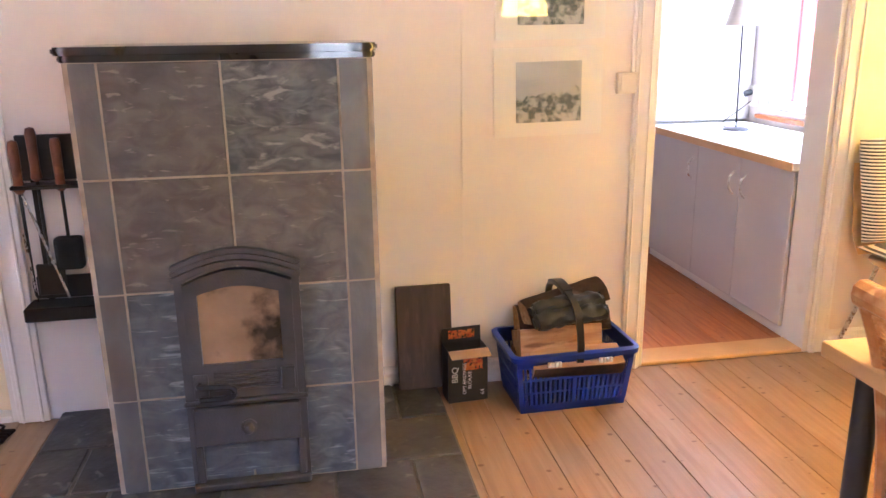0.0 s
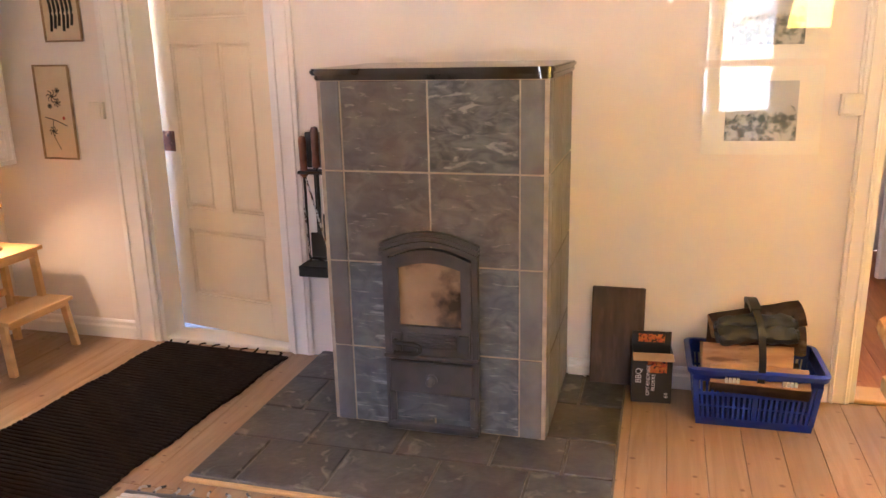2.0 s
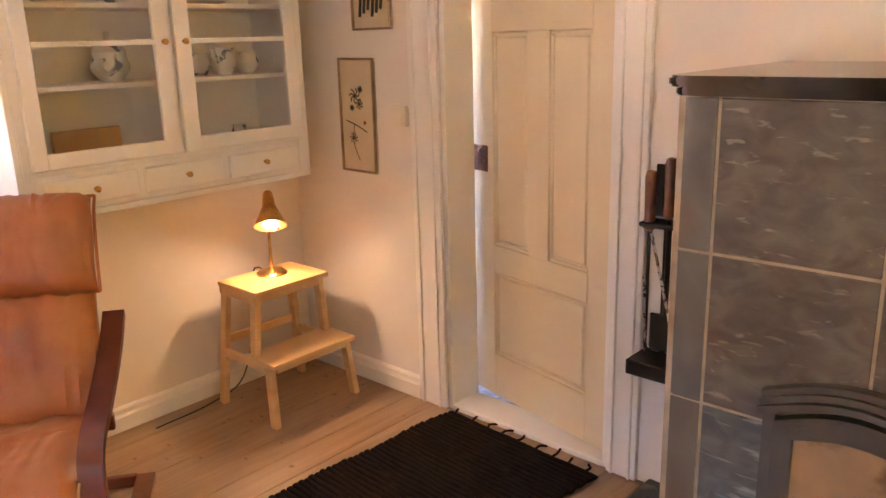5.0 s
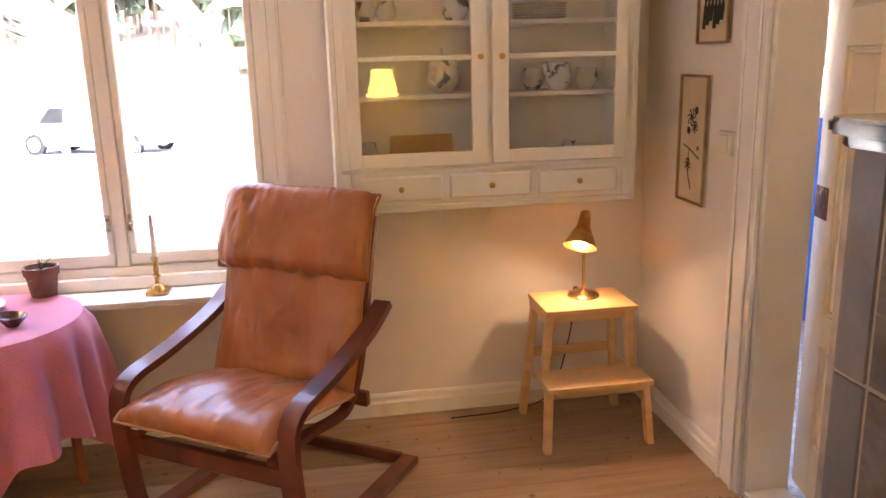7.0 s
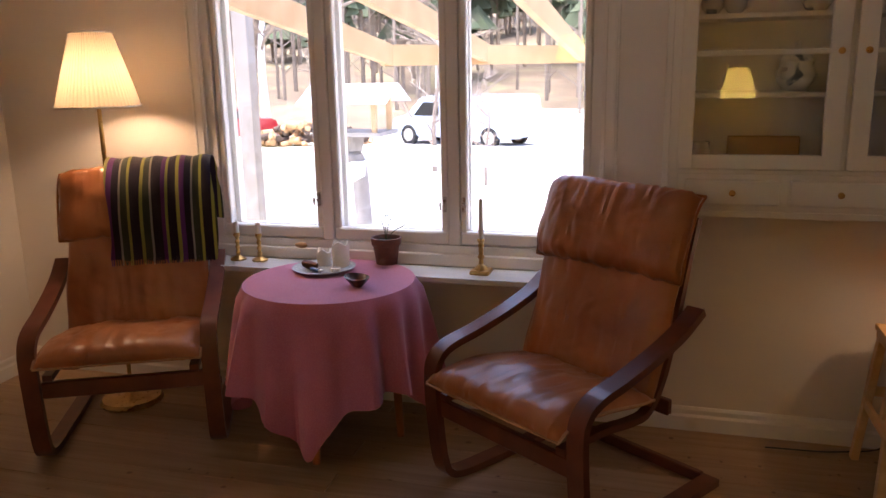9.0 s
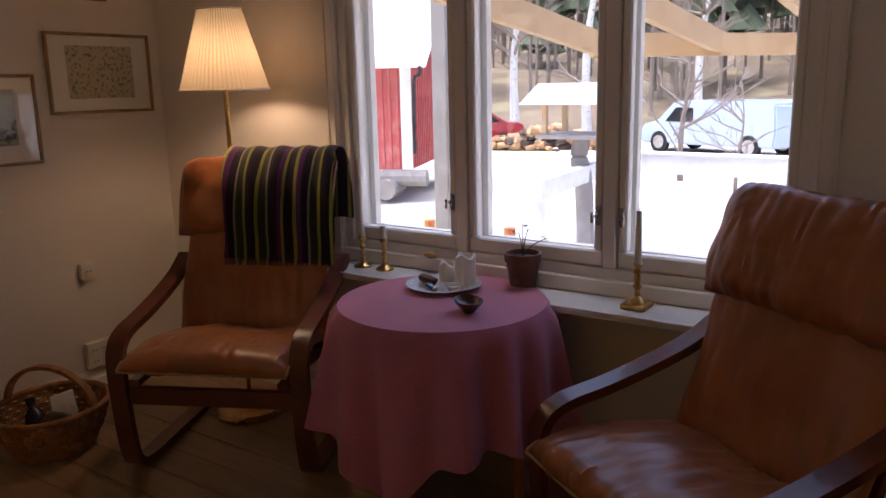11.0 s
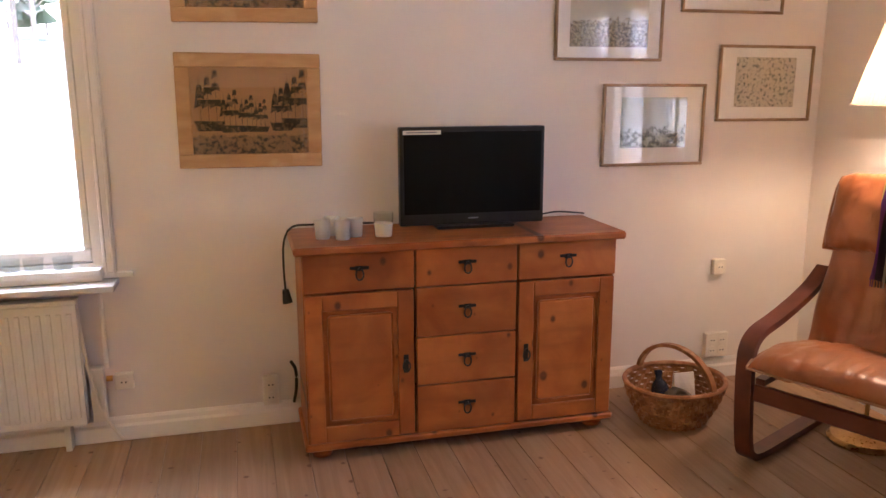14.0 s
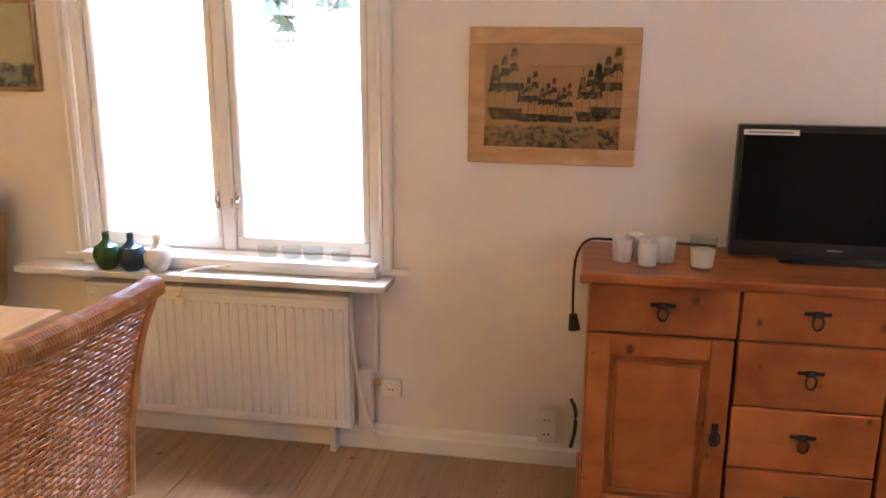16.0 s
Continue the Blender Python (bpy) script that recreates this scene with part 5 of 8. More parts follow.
ships = picture("old sepia print of sailing ships in a wide pale wooden frame", "S", -0.378, 0.131, 1.016, 1.424, 0.050, PALEWOOD, (0.049, 0.049, 0.049), SHIPSEA, 0.4)
random.seed(8)
for sx, sz, k in ((-0.145, -0.005, 1.55), (-0.072, -0.03, 1.1), (-0.012, -0.035, 0.95), (0.036, -0.04, 0.85), (0.112, -0.02, 1.25), (0.162, 0.0, 1.5)):
    bm = B()
    for mx in (-0.018, 0.0, 0.018):
        box(bm, sx + mx * k - 0.0008, -0.0112, sz - 0.04 * k, sx + mx * k + 0.0008, -0.0106, sz + 0.085 * k)
        for q, w in ((0.062 + 0.9 * mx, 0.012), (0.040 + 0.5 * mx, 0.018), (0.012, 0.024)):
            z = sz + q * k
            f = bm.faces.new([bm.verts.new((sx + mx * k + dx * k, -0.0115, z + dz * k)) for dx, dz in ((-w * 0.42, 0.018), (w * 0.42, 0.018), (w * 0.55, 0.0), (0, 0.004), (-w * 0.62, -0.003))])
    f = bm.faces.new([bm.verts.new((sx + dx * k, -0.0116, sz + dz * k)) for dx, dz in ((-0.034, -0.018), (0.036, -0.020), (0.028, -0.042), (-0.026, -0.042))])
    part("printed_ship", bm, overlay(shader("sepia_ink", (0.075, 0.055, 0.03), (0.04, 0.03, 0.02), 0.8), (0.2, 0.13, 0.06), "blotch", 60, 0.5, 0.6) if sx < -0.1 else bpy.data.materials["sepia_ink"], ships)
picture("old sepia print in a wide pale wooden frame", "S", -0.377, 0.129, 1.530, 1.930, 0.050, PALEWOOD, (0.049, 0.049, 0.049), SHIPSEA, -0.5)
picture("framed landscape engraving with a pale mat, beside the television", "S", -1.985, -1.516, 0.976, 1.312, 0.012, GILT, (0.085, 0.075, 0.055), GREENLAND, 0.3)
picture("framed sheet of small architectural views, pale mat", "S", -2.501, -2.039, 1.153, 1.470, 0.012, GILT, (0.085, 0.060, 0.050), ARCHES, 0.4)
picture("framed old city view with a pale mat", "S", -1.770, -1.300, 1.402, 1.735, 0.012, GILT, (0.065, 0.055, 0.050), CITY, 0.3)
picture("framed old city view with a pale mat", "S", -2.327, -1.850, 1.597, 1.925, 0.012, GILT, (0.065, 0.055, 0.050), CITY, 0.3)
picture("small unglazed sea painting in a grey-gold frame", "S", 1.600, 1.99, 1.215, 1.520, 0.016, GILT, (0.016, 0.016, 0.016), SEA, 0, False)

# ---- switches and sockets ----
DARKHOLE = shader("socket_hole", (0.03, 0.028, 0.025), rough=0.8)


def wall_switch(x, z, cable):
    th = thing("light_switch", "cream plastic rocker light switch on the wall", "switch", (x, NORTH, z))
    part("plate", box(B(), -0.038, -0.022, -0.038, 0.038, 0, 0.038, 0.004, 2), PLASTICW, th)
    part("rocker", box(B(), -0.028, -0.027, -0.028, 0.028, -0.022, 0.028, 0.003, 2), PLASTICW, th)
    if cable:
        part("cable_cover", box(B(), 0.016, -0.012, 0.038, 0.030, 0, HIGH - z, 0.003), TRIM, th, "painted surface cable")


wall_switch(1.192, 1.130, True)
wall_switch(-1.918, 1.103, False)


def socket(x, z, holes, w, h, label):
    th = thing("wall_socket", label, "socket", (x, SOUTH, z), 180, "wall sockets")
    part("plate", box(B(), -w, -0.028, -h, w, 0, h, 0.006, 2), PLASTICW, th)
    for hx, hz in holes:
        part("outlet", lathe(B(), [(0.0001, 0.0), (0.019, 0.0), (0.021, 0.003), (0.0205, 0.0055), (0.0001, 0.0055)], segs=20), PLASTICW, th).matrix_local = Matrix.Translation((hx, -0.026, hz)) @ Matrix.Rotation(radians(90), 4, "X")
        for d in (-0.007, 0.007):
            part("pin_hole", rod(B(), (hx + d, -0.0315, hz), (hx + d, -0.0322, hz), 0.0032, segs=8), DARKHOLE, th)


socket(-2.102, 0.520, [(0, 0)], 0.030, 0.034, "single round-edged cream wall socket")
socket(-2.112, 0.160, [(-0.024, 0.024), (0.024, 0.024), (-0.024, -0.024), (0.024, -0.024)], 0.056, 0.056, "cream four-way wall socket near the floor")
socket(-0.146, 0.145, [(0, 0.026), (0, -0.026)], 0.030, 0.060, "cream double wall socket above the baseboard")
socket(0.384, 0.235, [(0, 0)], 0.034, 0.032, "single cream wall socket beside the radiator")

# ---- television and things on the sideboard ----
SCREEN = shader("dark_screen", (0.003, 0.003, 0.0035), rough=0.32, rvar=0.02, spec=0.2)
tv = thing("television", "small black flat-screen television on the sideboard", "television", (-0.926, -1.385, 0.783), 178)
part("casing", box(B(), -0.280, -0.012, 0.008, 0.280, 0.034, 0.376, 0.006, 2), BLACK, tv)
part("screen", box(B(), -0.266, -0.0145, 0.052, 0.266, -0.011, 0.358), SCREEN, tv, "dark glossy screen")
part("stand", box(B(), -0.15, -0.06, 0.0, 0.15, 0.10, 0.012, 0.005, 2), BLACK, tv)
part("neck", box(B(), -0.05, 0.0, 0.012, 0.05, 0.03, 0.06), BLACK, tv)
part("sticker", box(B(), -0.268, -0.0156, 0.349, -0.125, -0.0146, 0.364), PLASTICW, tv, "white paper sticker strip")
part("sticker_print", box(B(), -0.255, -0.0162, 0.354, -0.14, -0.0157, 0.359), shader("grey_print", (0.3, 0.3, 0.3)), tv)
part("maker_mark", box(B(), -0.02, -0.0135, 0.030, 0.02, -0.0122, 0.035), shader("grey_mark", (0.25, 0.25, 0.25)), tv)
power = thing("power_cable", "black television cable with a plug hanging beside the sideboard", "cable", (-0.5, -1.45, 0.79))
part("cord", tube(B(), [(-0.12, 0.02, 0.012), (0.05, 0.0, 0.012), (0.18, 0.0, 0.014), (0.25, 0.0, 0.008), (0.282, 0.005, -0.045), (0.287, 0.01, -0.14), (0.284, 0.012, -0.235)], 0.0042), BLACK, power, "", True)
part("plug", rod(B(), (0.284, 0.012, -0.225), (0.278, 0.014, -0.275), 0.012, 0.019, 12), BLACK, power, "black moulded plug", True)
part("cord", tube(B(), [(-0.70, 0.0, 0.008), (-0.80, -0.015, 0.018), (-0.89, -0.02, 0.010), (-0.93, -0.03, 0.004)], 0.0035), BLACK, power, "", True)
part("cord", tube(B(), [(0.278, 0.03, -0.50), (0.262, 0.05, -0.53), (0.262, 0.05, -0.60), (0.272, 0.04, -0.66)], 0.006), BLACK, power, "", True)

FROST = bpy.data.materials.new("frosted_glass")
FROST.use_nodes = True
fp = FROST.node_tree.nodes["Principled BSDF"]
fp.inputs["Base Color"].default_value, fp.inputs["Transmission Weight"].default_value, fp.inputs["Roughness"].default_value, fp.inputs["IOR"].default_value = (1.0, 1.0, 0.99, 1), 0.72, 0.3, 1.2
CLEAR = glass("tumbler_glass", (0.94, 0.96, 0.96), 0.02)
WAX = shader("white_candle_wax", (0.80, 0.77, 0.70), (0.76, 0.72, 0.64), 0.5, 8, bump=0.05)


def tumbler(place, r, h, mat, label, group, wax=0.0):
    th = thing("glass", label, "glass", place, 0, group)
    part("bowl", lathe(B(), [(0.0001, 0.0), (r * 0.82, 0.0), (r * 0.86, 0.004), (r, h), (r - 0.0025, h), (r * 0.80, 0.008), (0.0001, 0.008)], segs=22), mat, th, "", True)
    if wax:
        part("candle_wax", lathe(B(), [(0.0001, 0.009), (r * 0.80, 0.009), (r * 0.92, wax), (0.0001, wax - 0.003)], segs=20), WAX, th, "white candle wax", True)
    return th


G1 = "frosted tealight glasses on the sideboard"
for x, y in ((-0.345, -1.275), (-0.412, -1.245), (-0.462, -1.290), (-0.385, -1.335)):
    tumbler((x, y, 0.783), 0.029, 0.066, FROST, "small frosted tealight glass on the sideboard", G1)
tumbler((-0.553, -1.225, 0.783), 0.036, 0.092, CLEAR, "clear glass jar with a white candle in it", "", 0.055)
for x in (0.800, 0.715, 0.640, 0.545):
    tumbler((x, SOUTH + 0.043, 0.676), 0.034, 0.046, CLEAR, "small clear drinking glass on the window ledge", "clear glasses on the window ledge")


def vase(x, colour, label):
    m = shader("glazed_" + label.split()[1], colour, tuple(c * 0.7 for c in colour), 0.18, 30)
    th = thing("vase", label, "vase", (x, SOUTH + 0.106, 0.630), 0, "small bottle vases on the window sill")
    pr = []
    for k in range(15):
        f = k / 14
        r = 0.024 + 0.022 * math.sin(math.pi * min(1, f * 1.25)) if f < 0.66 else 0.011 + 0.018 * max(0, 1 - (f - 0.66) / 0.14)
        pr.append((r + 0.0012 * (k % 2), f * 0.125))
    part("body", lathe(B(), [(0.0001, 0)] + pr + [(0.014, 0.127), (0.008, 0.126), (0.0001, 0.10)], segs=24), m, th, "", True)


vase(1.352, (0.035, 0.10, 0.035), "ribbed green glazed bottle vase")
vase(1.261, (0.03, 0.065, 0.11), "ribbed blue glazed bottle vase")
vase(1.165, (0.75, 0.72, 0.68), "ribbed white glazed bottle vase")
cordset = thing("white_cable", "white lamp cable with a plug hanging over the sill", "cable", (0.98, SOUTH + 0.1, 0.632))
part("cord", tube(B(), [(-0.08, -0.08, 0.004), (-0.03, -0.02, 0.02), (0.03, 0.0, 0.016), (0.07, -0.01, 0.005), (0.09, 0.035, 0.001), (0.088, 0.042, -0.04), (0.095, 0.040, -0.075)], 0.0035), PLASTICW, cordset, "", True)
part("plug", box(B(), 0.080, 0.025, -0.105, 0.112, 0.050, -0.075, 0.006, 2), PLASTICW, cordset, "white plug")

# ---- radiator ----
rad = thing("radiator", "white ribbed panel radiator under the window", "radiator", (0.985, SOUTH + 0.035, 0.0), 180)
RADW = shader("radiator_enamel", (0.80, 0.77, 0.70), (0.77, 0.73, 0.66), 0.4, 5)
part("panel", box(B(), -0.475, -0.055, 0.105, 0.475, -0.030, 0.560, 0.006, 2), RADW, rad)
part("panel", box(B(), -0.475, -0.022, 0.105, 0.475, 0.0, 0.560, 0.006, 2), RADW, rad)
bm = B()
for k in range(28):
    x = -0.45 + 0.9 * k / 27
    box(bm, x - 0.010, -0.062, 0.135, x + 0.010, -0.054, 0.530, 0.004)
part("ribs", bm, RADW, rad)
part("top_grille", box(B(), -0.478, -0.058, 0.560, 0.478, 0.0, 0.575, 0.003), RADW, rad)
for x in (-0.4, 0.4):
    part("bracket", box(B(), x - 0.01, -0.03, 0.0, x + 0.01, 0.034, 0.15), RADW, rad)
riser = thing("heating_box", "cream pipe box and valve beside the radiator", "pipe", (0.482, SOUTH, 0.0))
part("box", box(B(), -0.032, 0.0, 0.092, 0.018, 0.045, 0.30, 0.004), PLASTICW, riser)
part("valve", rod(B(), (-0.04, 0.03, 0.255), (-0.062, 0.03, 0.255), 0.011), BRASS, riser, "brass valve stub")
part("pipe", rod(B(), (-0.042, 0.012, 0.29), (-0.042, 0.012, 0.60), 0.008), TRIM, riser, "painted upright pipe")
part("cable", tube(B(), [(0.03, 0.06, 0.54), (0.02, 0.07, 0.40), (0.0, 0.07, 0.25), (-0.03, 0.06, 0.12), (-0.08, 0.05, 0.02)], 0.006), PLASTICW, riser, "white cable", True)

# ---- oval wicker basket by the sideboard ----
CANE = overlay(shader("basket_cane", (0.36, 0.155, 0.05), (0.25, 0.10, 0.03), 0.5, 24, bump=0.15), (0.52, 0.30, 0.12), "blotch", 20, 0.5, 0.65, amount=0.7)


def woven_basket(place, rx, squash, h):
    th = thing("basket", "oval chip-woven basket with a round handle, on the floor", "basket", place, 20)
    bm = B()
    na, rows_n = 44, 9
    for j in range(rows_n):
        f = (j + 0.5) / rows_n
        r = rx * (0.62 + 0.38 * math.sin(f * 1.45))
        line = [Vector((((r + 0.004 * (-1) ** (i + j)) * math.cos(2 * math.pi * i / na)), (r + 0.004 * (-1) ** (i + j)) * squash * math.sin(2 * math.pi * i / na), f * h)) for i in range(na + 1)]
        sweep(bm, line, [(-0.0016, -h / rows_n * 0.47), (0.0016, -h / rows_n * 0.47), (0.0016, h / rows_n * 0.47), (-0.0016, h / rows_n * 0.47)])
    tagged(part("cane_weave", bm, CANE, th), kind="stuff")
    bm = B()
    for i in range(na):
        a = 2 * math.pi * (i + 0.5) / na
        line = []
        for j in range(rows_n + 1):
            f = j / rows_n
            r = rx * (0.62 + 0.38 * math.sin(f * 1.45)) + 0.0025 * (-1) ** (i + j)
            line.append(Vector((r * math.cos(a), r * squash * math.sin(a), f * h)))
        sweep(bm, line, [(-0.006, -0.001), (0.006, -0.001), (0.006, 0.001), (-0.006, 0.001)], (-math.sin(a), math.cos(a), 0))
    tagged(part("cane_stake", bm, CANE, th), kind="stuff")
    part("bottom", lathe(B(), [(0.0001, 0.004), (rx * 0.62, 0.004), (rx * 0.62, 0.010), (0.0001, 0.010)], segs=30, squash=squash), CANE, th)
    ring = [Vector((rx * math.cos(2 * math.pi * i / 40), rx * squash * math.sin(2 * math.pi * i / 40), h)) for i in range(41)]
    part("rim", sweep(B(), ring, circle(0.010, 8)), CANE, th, "", True)
    arc = [Vector((0.0, rx * squash * math.cos(math.pi * i / 20), h - 0.02 + 0.155 * math.sin(math.pi * i / 20))) for i in range(21)]
    part("handle", sweep(B(), arc, [(-0.013, -0.007), (0.013, -0.007), (0.015, 0.0), (0.013, 0.007), (-0.013, 0.007), (-0.015, 0)], (1, 0, 0)), CANE, th, "wrapped arched handle", True)


woven_basket((-1.70, -1.165, 0), 0.205, 0.90, 0.165)
bottle = thing("bottle", "dark blue plastic bottle lying in the basket", "bottle", (-1.66, -1.17, 0.010))
part("body", turned(lathe(B(), [(0.0001, 0), (0.036, 0.002), (0.038, 0.10), (0.030, 0.13), (0.013, 0.15), (0.013, 0.165), (0.016, 0.166), (0.016, 0.185), (0.0001, 0.186)], segs=18), Matrix.Rotation(radians(18), 4, "X")), shader("dark_blue_plastic", (0.015, 0.022, 0.06), rough=0.25), bottle, "", True)
bag = thing("paper_bag", "white and red paper bag standing in the basket", "bag", (-1.76, -1.20, 0.010))
bm = B()
box(bm, -0.045, -0.03, 0, 0.045, 0.03, 0.12)
for v in bm.verts:
    if v.co.z > 0.1:
        v.co.y *= 0.15
        v.co.z += 0.09 - abs(v.co.x)
bmesh.ops.subdivide_edges(bm, edges=bm.edges[:], cuts=3, use_grid_fill=True)
crease(bm, 0.008, 18, 2)
part("paper", bm, shader("white_paper", (0.78, 0.74, 0.68), rough=0.7, bump=0.1), bag)
part("red_print", box(B(), -0.032, 0.031, 0.03, 0.030, 0.0325, 0.075), shader("red_print", (0.55, 0.05, 0.03), rough=0.6), bag, "red printed patch")
bundle = thing("cloth_bundle", "grey cloth bundle lying in the basket", "cloth", (-1.69, -1.11, 0.010))
bm = B()
bmesh.ops.create_icosphere(bm, subdivisions=3, radius=0.06)
for v in bm.verts:
    v.co.z = max(v.co.z * 1.2, -0.02) + 0.075
crease(bm, 0.03, 22, 5)
part("cloth", bm, shader("grey_cloth", (0.20, 0.19, 0.18), (0.14, 0.13, 0.13), 0.9, 20, bump=0.3), bundle, "", True)

# ---- things on the west window sill ----
def candlestick(x, y, h, candle, square, label):
    th = thing("candlestick", label, "candlestick", (x, y, 0.595), 0, "brass candlesticks on the window sill")
    if square:
        part("foot", box(B(), -0.038, -0.038, 0, 0.038, 0.038, 0.016, 0.004), BRASS, th)
        pr = [(0.028, 0.016), (0.020, 0.028), (0.009, 0.036), (0.008, 0.055), (0.014, 0.064), (0.008, 0.074), (0.010, 0.09), (0.007, 0.11), (0.013, h - 0.03), (0.009, h - 0.02), (0.016, h - 0.004), (0.012, h), (0.0001, h)]
    else:
        pr = [(0.032, 0.0), (0.033, 0.006), (0.018, 0.014), (0.008, 0.02), (0.011, 0.032), (0.006, 0.04), (0.011, 0.055), (0.006, 0.063), (0.011, 0.078), (0.006, 0.086), (0.011, 0.1), (0.007, h - 0.02), (0.015, h - 0.012), (0.012, h), (0.0001, h)]
    part("stem", lathe(B(), pr, segs=18), BRASS, th, "turned brass stem", True)
    part("candle", rod(B(), (0, 0, h - 0.004), (0.002, 0.0, h + candle), 0.011, 0.010 if candle < 0.1 else 0.008, 12), WAX, th, "white candle", True)
    part("wick", rod(B(), (0.002, 0, h + candle), (0.002, 0.001, h + candle + 0.008), 0.001, segs=5), BLACK, th)


candlestick(-2.478, -0.352, 0.115, 0.045, False, "small turned brass candlestick with a white candle stub")
candlestick(-2.478, -0.252, 0.115, 0.045, False, "small turned brass candlestick with a white candle stub")
candlestick(-2.462, 0.690, 0.135, 0.150, True, "square-footed brass candlestick with a tall white candle")
TERRA = overlay(shader("weathered_terracotta", (0.20, 0.085, 0.055), (0.13, 0.06, 0.045), 0.8, 14, bump=0.2), (0.22, 0.16, 0.14), "blotch", 16, 0.55, 0.7, amount=0.6)
pot = thing("flower_pot", "weathered terracotta pot with a sparse green plant, on the sill", "plant pot", (-2.492, 0.300, 0.595))
part("pot", lathe(B(), [(0.0001, 0), (0.040, 0), (0.052, 0.088), (0.058, 0.090), (0.060, 0.118), (0.054, 0.118), (0.050, 0.095), (0.0001, 0.095)], segs=26), TERRA, pot, "", True)
part("soil", lathe(B(), [(0.0001, 0.104), (0.051, 0.102), (0.051, 0.096), (0.0001, 0.096)], segs=20), shader("dark_soil", (0.03, 0.022, 0.016), rough=0.95, bump=0.5), pot)
LEAF = shader("small_dark_leaf", (0.035, 0.055, 0.02), (0.06, 0.08, 0.03), 0.5, 12)
random.seed(4)
for k, (dx, dy, h) in enumerate(((0.02, 0.03, 0.10), (-0.01, -0.02, 0.08), (0.01, 0.08, 0.07), (0.0, 0.0, 0.11), (0.045, -0.03, -0.01))):
    line = [(0, 0, 0.10), (dx * 0.4, dy * 0.4, 0.10 + max(h, 0.03) * 0.6), (dx, dy, 0.10 + h)]
    st = part("stem", tube(B(), line, 0.0016, 5, 5), LEAF, pot)
    for q in range(4):
        p = Vector(line[2]) + Vector((random.uniform(-0.012, 0.012), random.uniform(-0.012, 0.012), random.uniform(-0.02, 0.01)))
        bm = B()
        a = random.uniform(0, 6.28)
        u, w = Vector((math.cos(a), math.sin(a), 0.4)) * 0.014, Vector((-math.sin(a), math.cos(a), 0)) * 0.007
        vs = [bm.verts.new(c) for c in (p, p + u * 0.5 + w, p + u, p + u * 0.5 - w)]
        bm.faces.new(vs)
        bmesh.ops.solidify(bm, geom=bm.faces[:], thickness=0.0008)
        part("leaf", bm, LEAF, st)
chip = thing("wood_chip", "small brown piece of driftwood on the sill", "wood", (-2.535, -0.09, 0.645))
part("chip", turned(lathe(B(), [(0.0001, -0.03), (0.010, -0.02), (0.013, 0.0), (0.008, 0.022), (0.0001, 0.03)], segs=10), Matrix.Translation((0, 0, 0.010)) @ Matrix.Rotation(radians(90), 4, "X")), PALEWOOD, chip, "", True)

# ---- things on the round table ----
ZT2 = TZ + 0.0065
STONEWARE = shader("pale_glazed_stoneware", (0.55, 0.56, 0.55), (0.5, 0.5, 0.49), 0.25, 10)
platter = thing("plate", "pale grey glazed plate holding candles, on the pink cloth", "plate", (-2.335, 0.10, ZT2))
part("dish", lathe(B(), [(0.0001, 0.0), (0.075, 0.0), (0.118, 0.012), (0.122, 0.016), (0.118, 0.017), (0.075, 0.006), (0.0001, 0.006)], segs=36), STONEWARE, platter, "", True)


def pillar(x, y, r, h, burnt):
    th = thing("candle", "white pillar candle with a melted rim, on the plate", "candle", (x, y, ZT2 + 0.006), 0, "white candles on the plate")
    bm = lathe(B(), [(0.0001, 0), (r, 0), (r * 1.02, h * 0.5), (r, h * 0.9), (r * 0.96, h), (r * 0.80, h + 0.002), (r * 0.7, h - burnt), (0.0001, h - burnt * 1.2)], segs=24)
    for v in bm.verts:
        if v.co.z > h * 0.85:
            v.co.z += 0.008 * math.sin(3 * math.atan2(v.co.y, v.co.x) + 1)
    part("wax", bm, WAX, th, "", True)
    part("wick", rod(B(), (0, 0, h - burnt * 1.2), (0.002, 0, h - burnt + 0.01), 0.0012, segs=5), BLACK, th)


pillar(-2.385, 0.150, 0.033, 0.092, 0.02)
pillar(-2.400, 0.072, 0.028, 0.055, 0.01)
tea = thing("tealight", "small white tealight on the plate", "candle", (-2.295, 0.165, ZT2 + 0.008))
part("cup", lathe(B(), [(0.0001, 0), (0.018, 0), (0.019, 0.014), (0.017, 0.014), (0.016, 0.010), (0.0001, 0.010)], segs=18), WAX, tea, "", True)
cone = thing("bark_piece", "brown curled bark piece lying on the plate", "bark", (-2.325, 0.045, ZT2 + 0.008))
part("bark", turned(lathe(B(), [(0.0001, -0.035), (0.013, -0.03), (0.016, 0.0), (0.012, 0.028), (0.0001, 0.036)], segs=12, wob=0.2), Matrix.Translation((0, 0, 0.014)) @ Matrix.Rotation(radians(80), 4, "X")), RAWWOOD, cone, "", True)
lighter = thing("lighter", "small dark blue lighter lying on the plate", "lighter", (-2.275, 0.095, ZT2 + 0.010), 60)
part("case", box(B(), -0.03, -0.009, 0, 0.022, 0.009, 0.012, 0.004, 2), shader("blue_lighter", (0.02, 0.05, 0.12), rough=0.25), lighter)
part("head", box(B(), 0.022, -0.008, 0.001, 0.036, 0.008, 0.012, 0.002), STEEL, lighter, "metal head")
bowl = thing("bowl", "brown glazed boat-shaped bowl on the pink cloth", "bowl", (-2.150, 0.310, ZT2), 50)
BROWN = shader("brown_glaze", (0.07, 0.028, 0.018), (0.11, 0.05, 0.035), 0.14, 8)
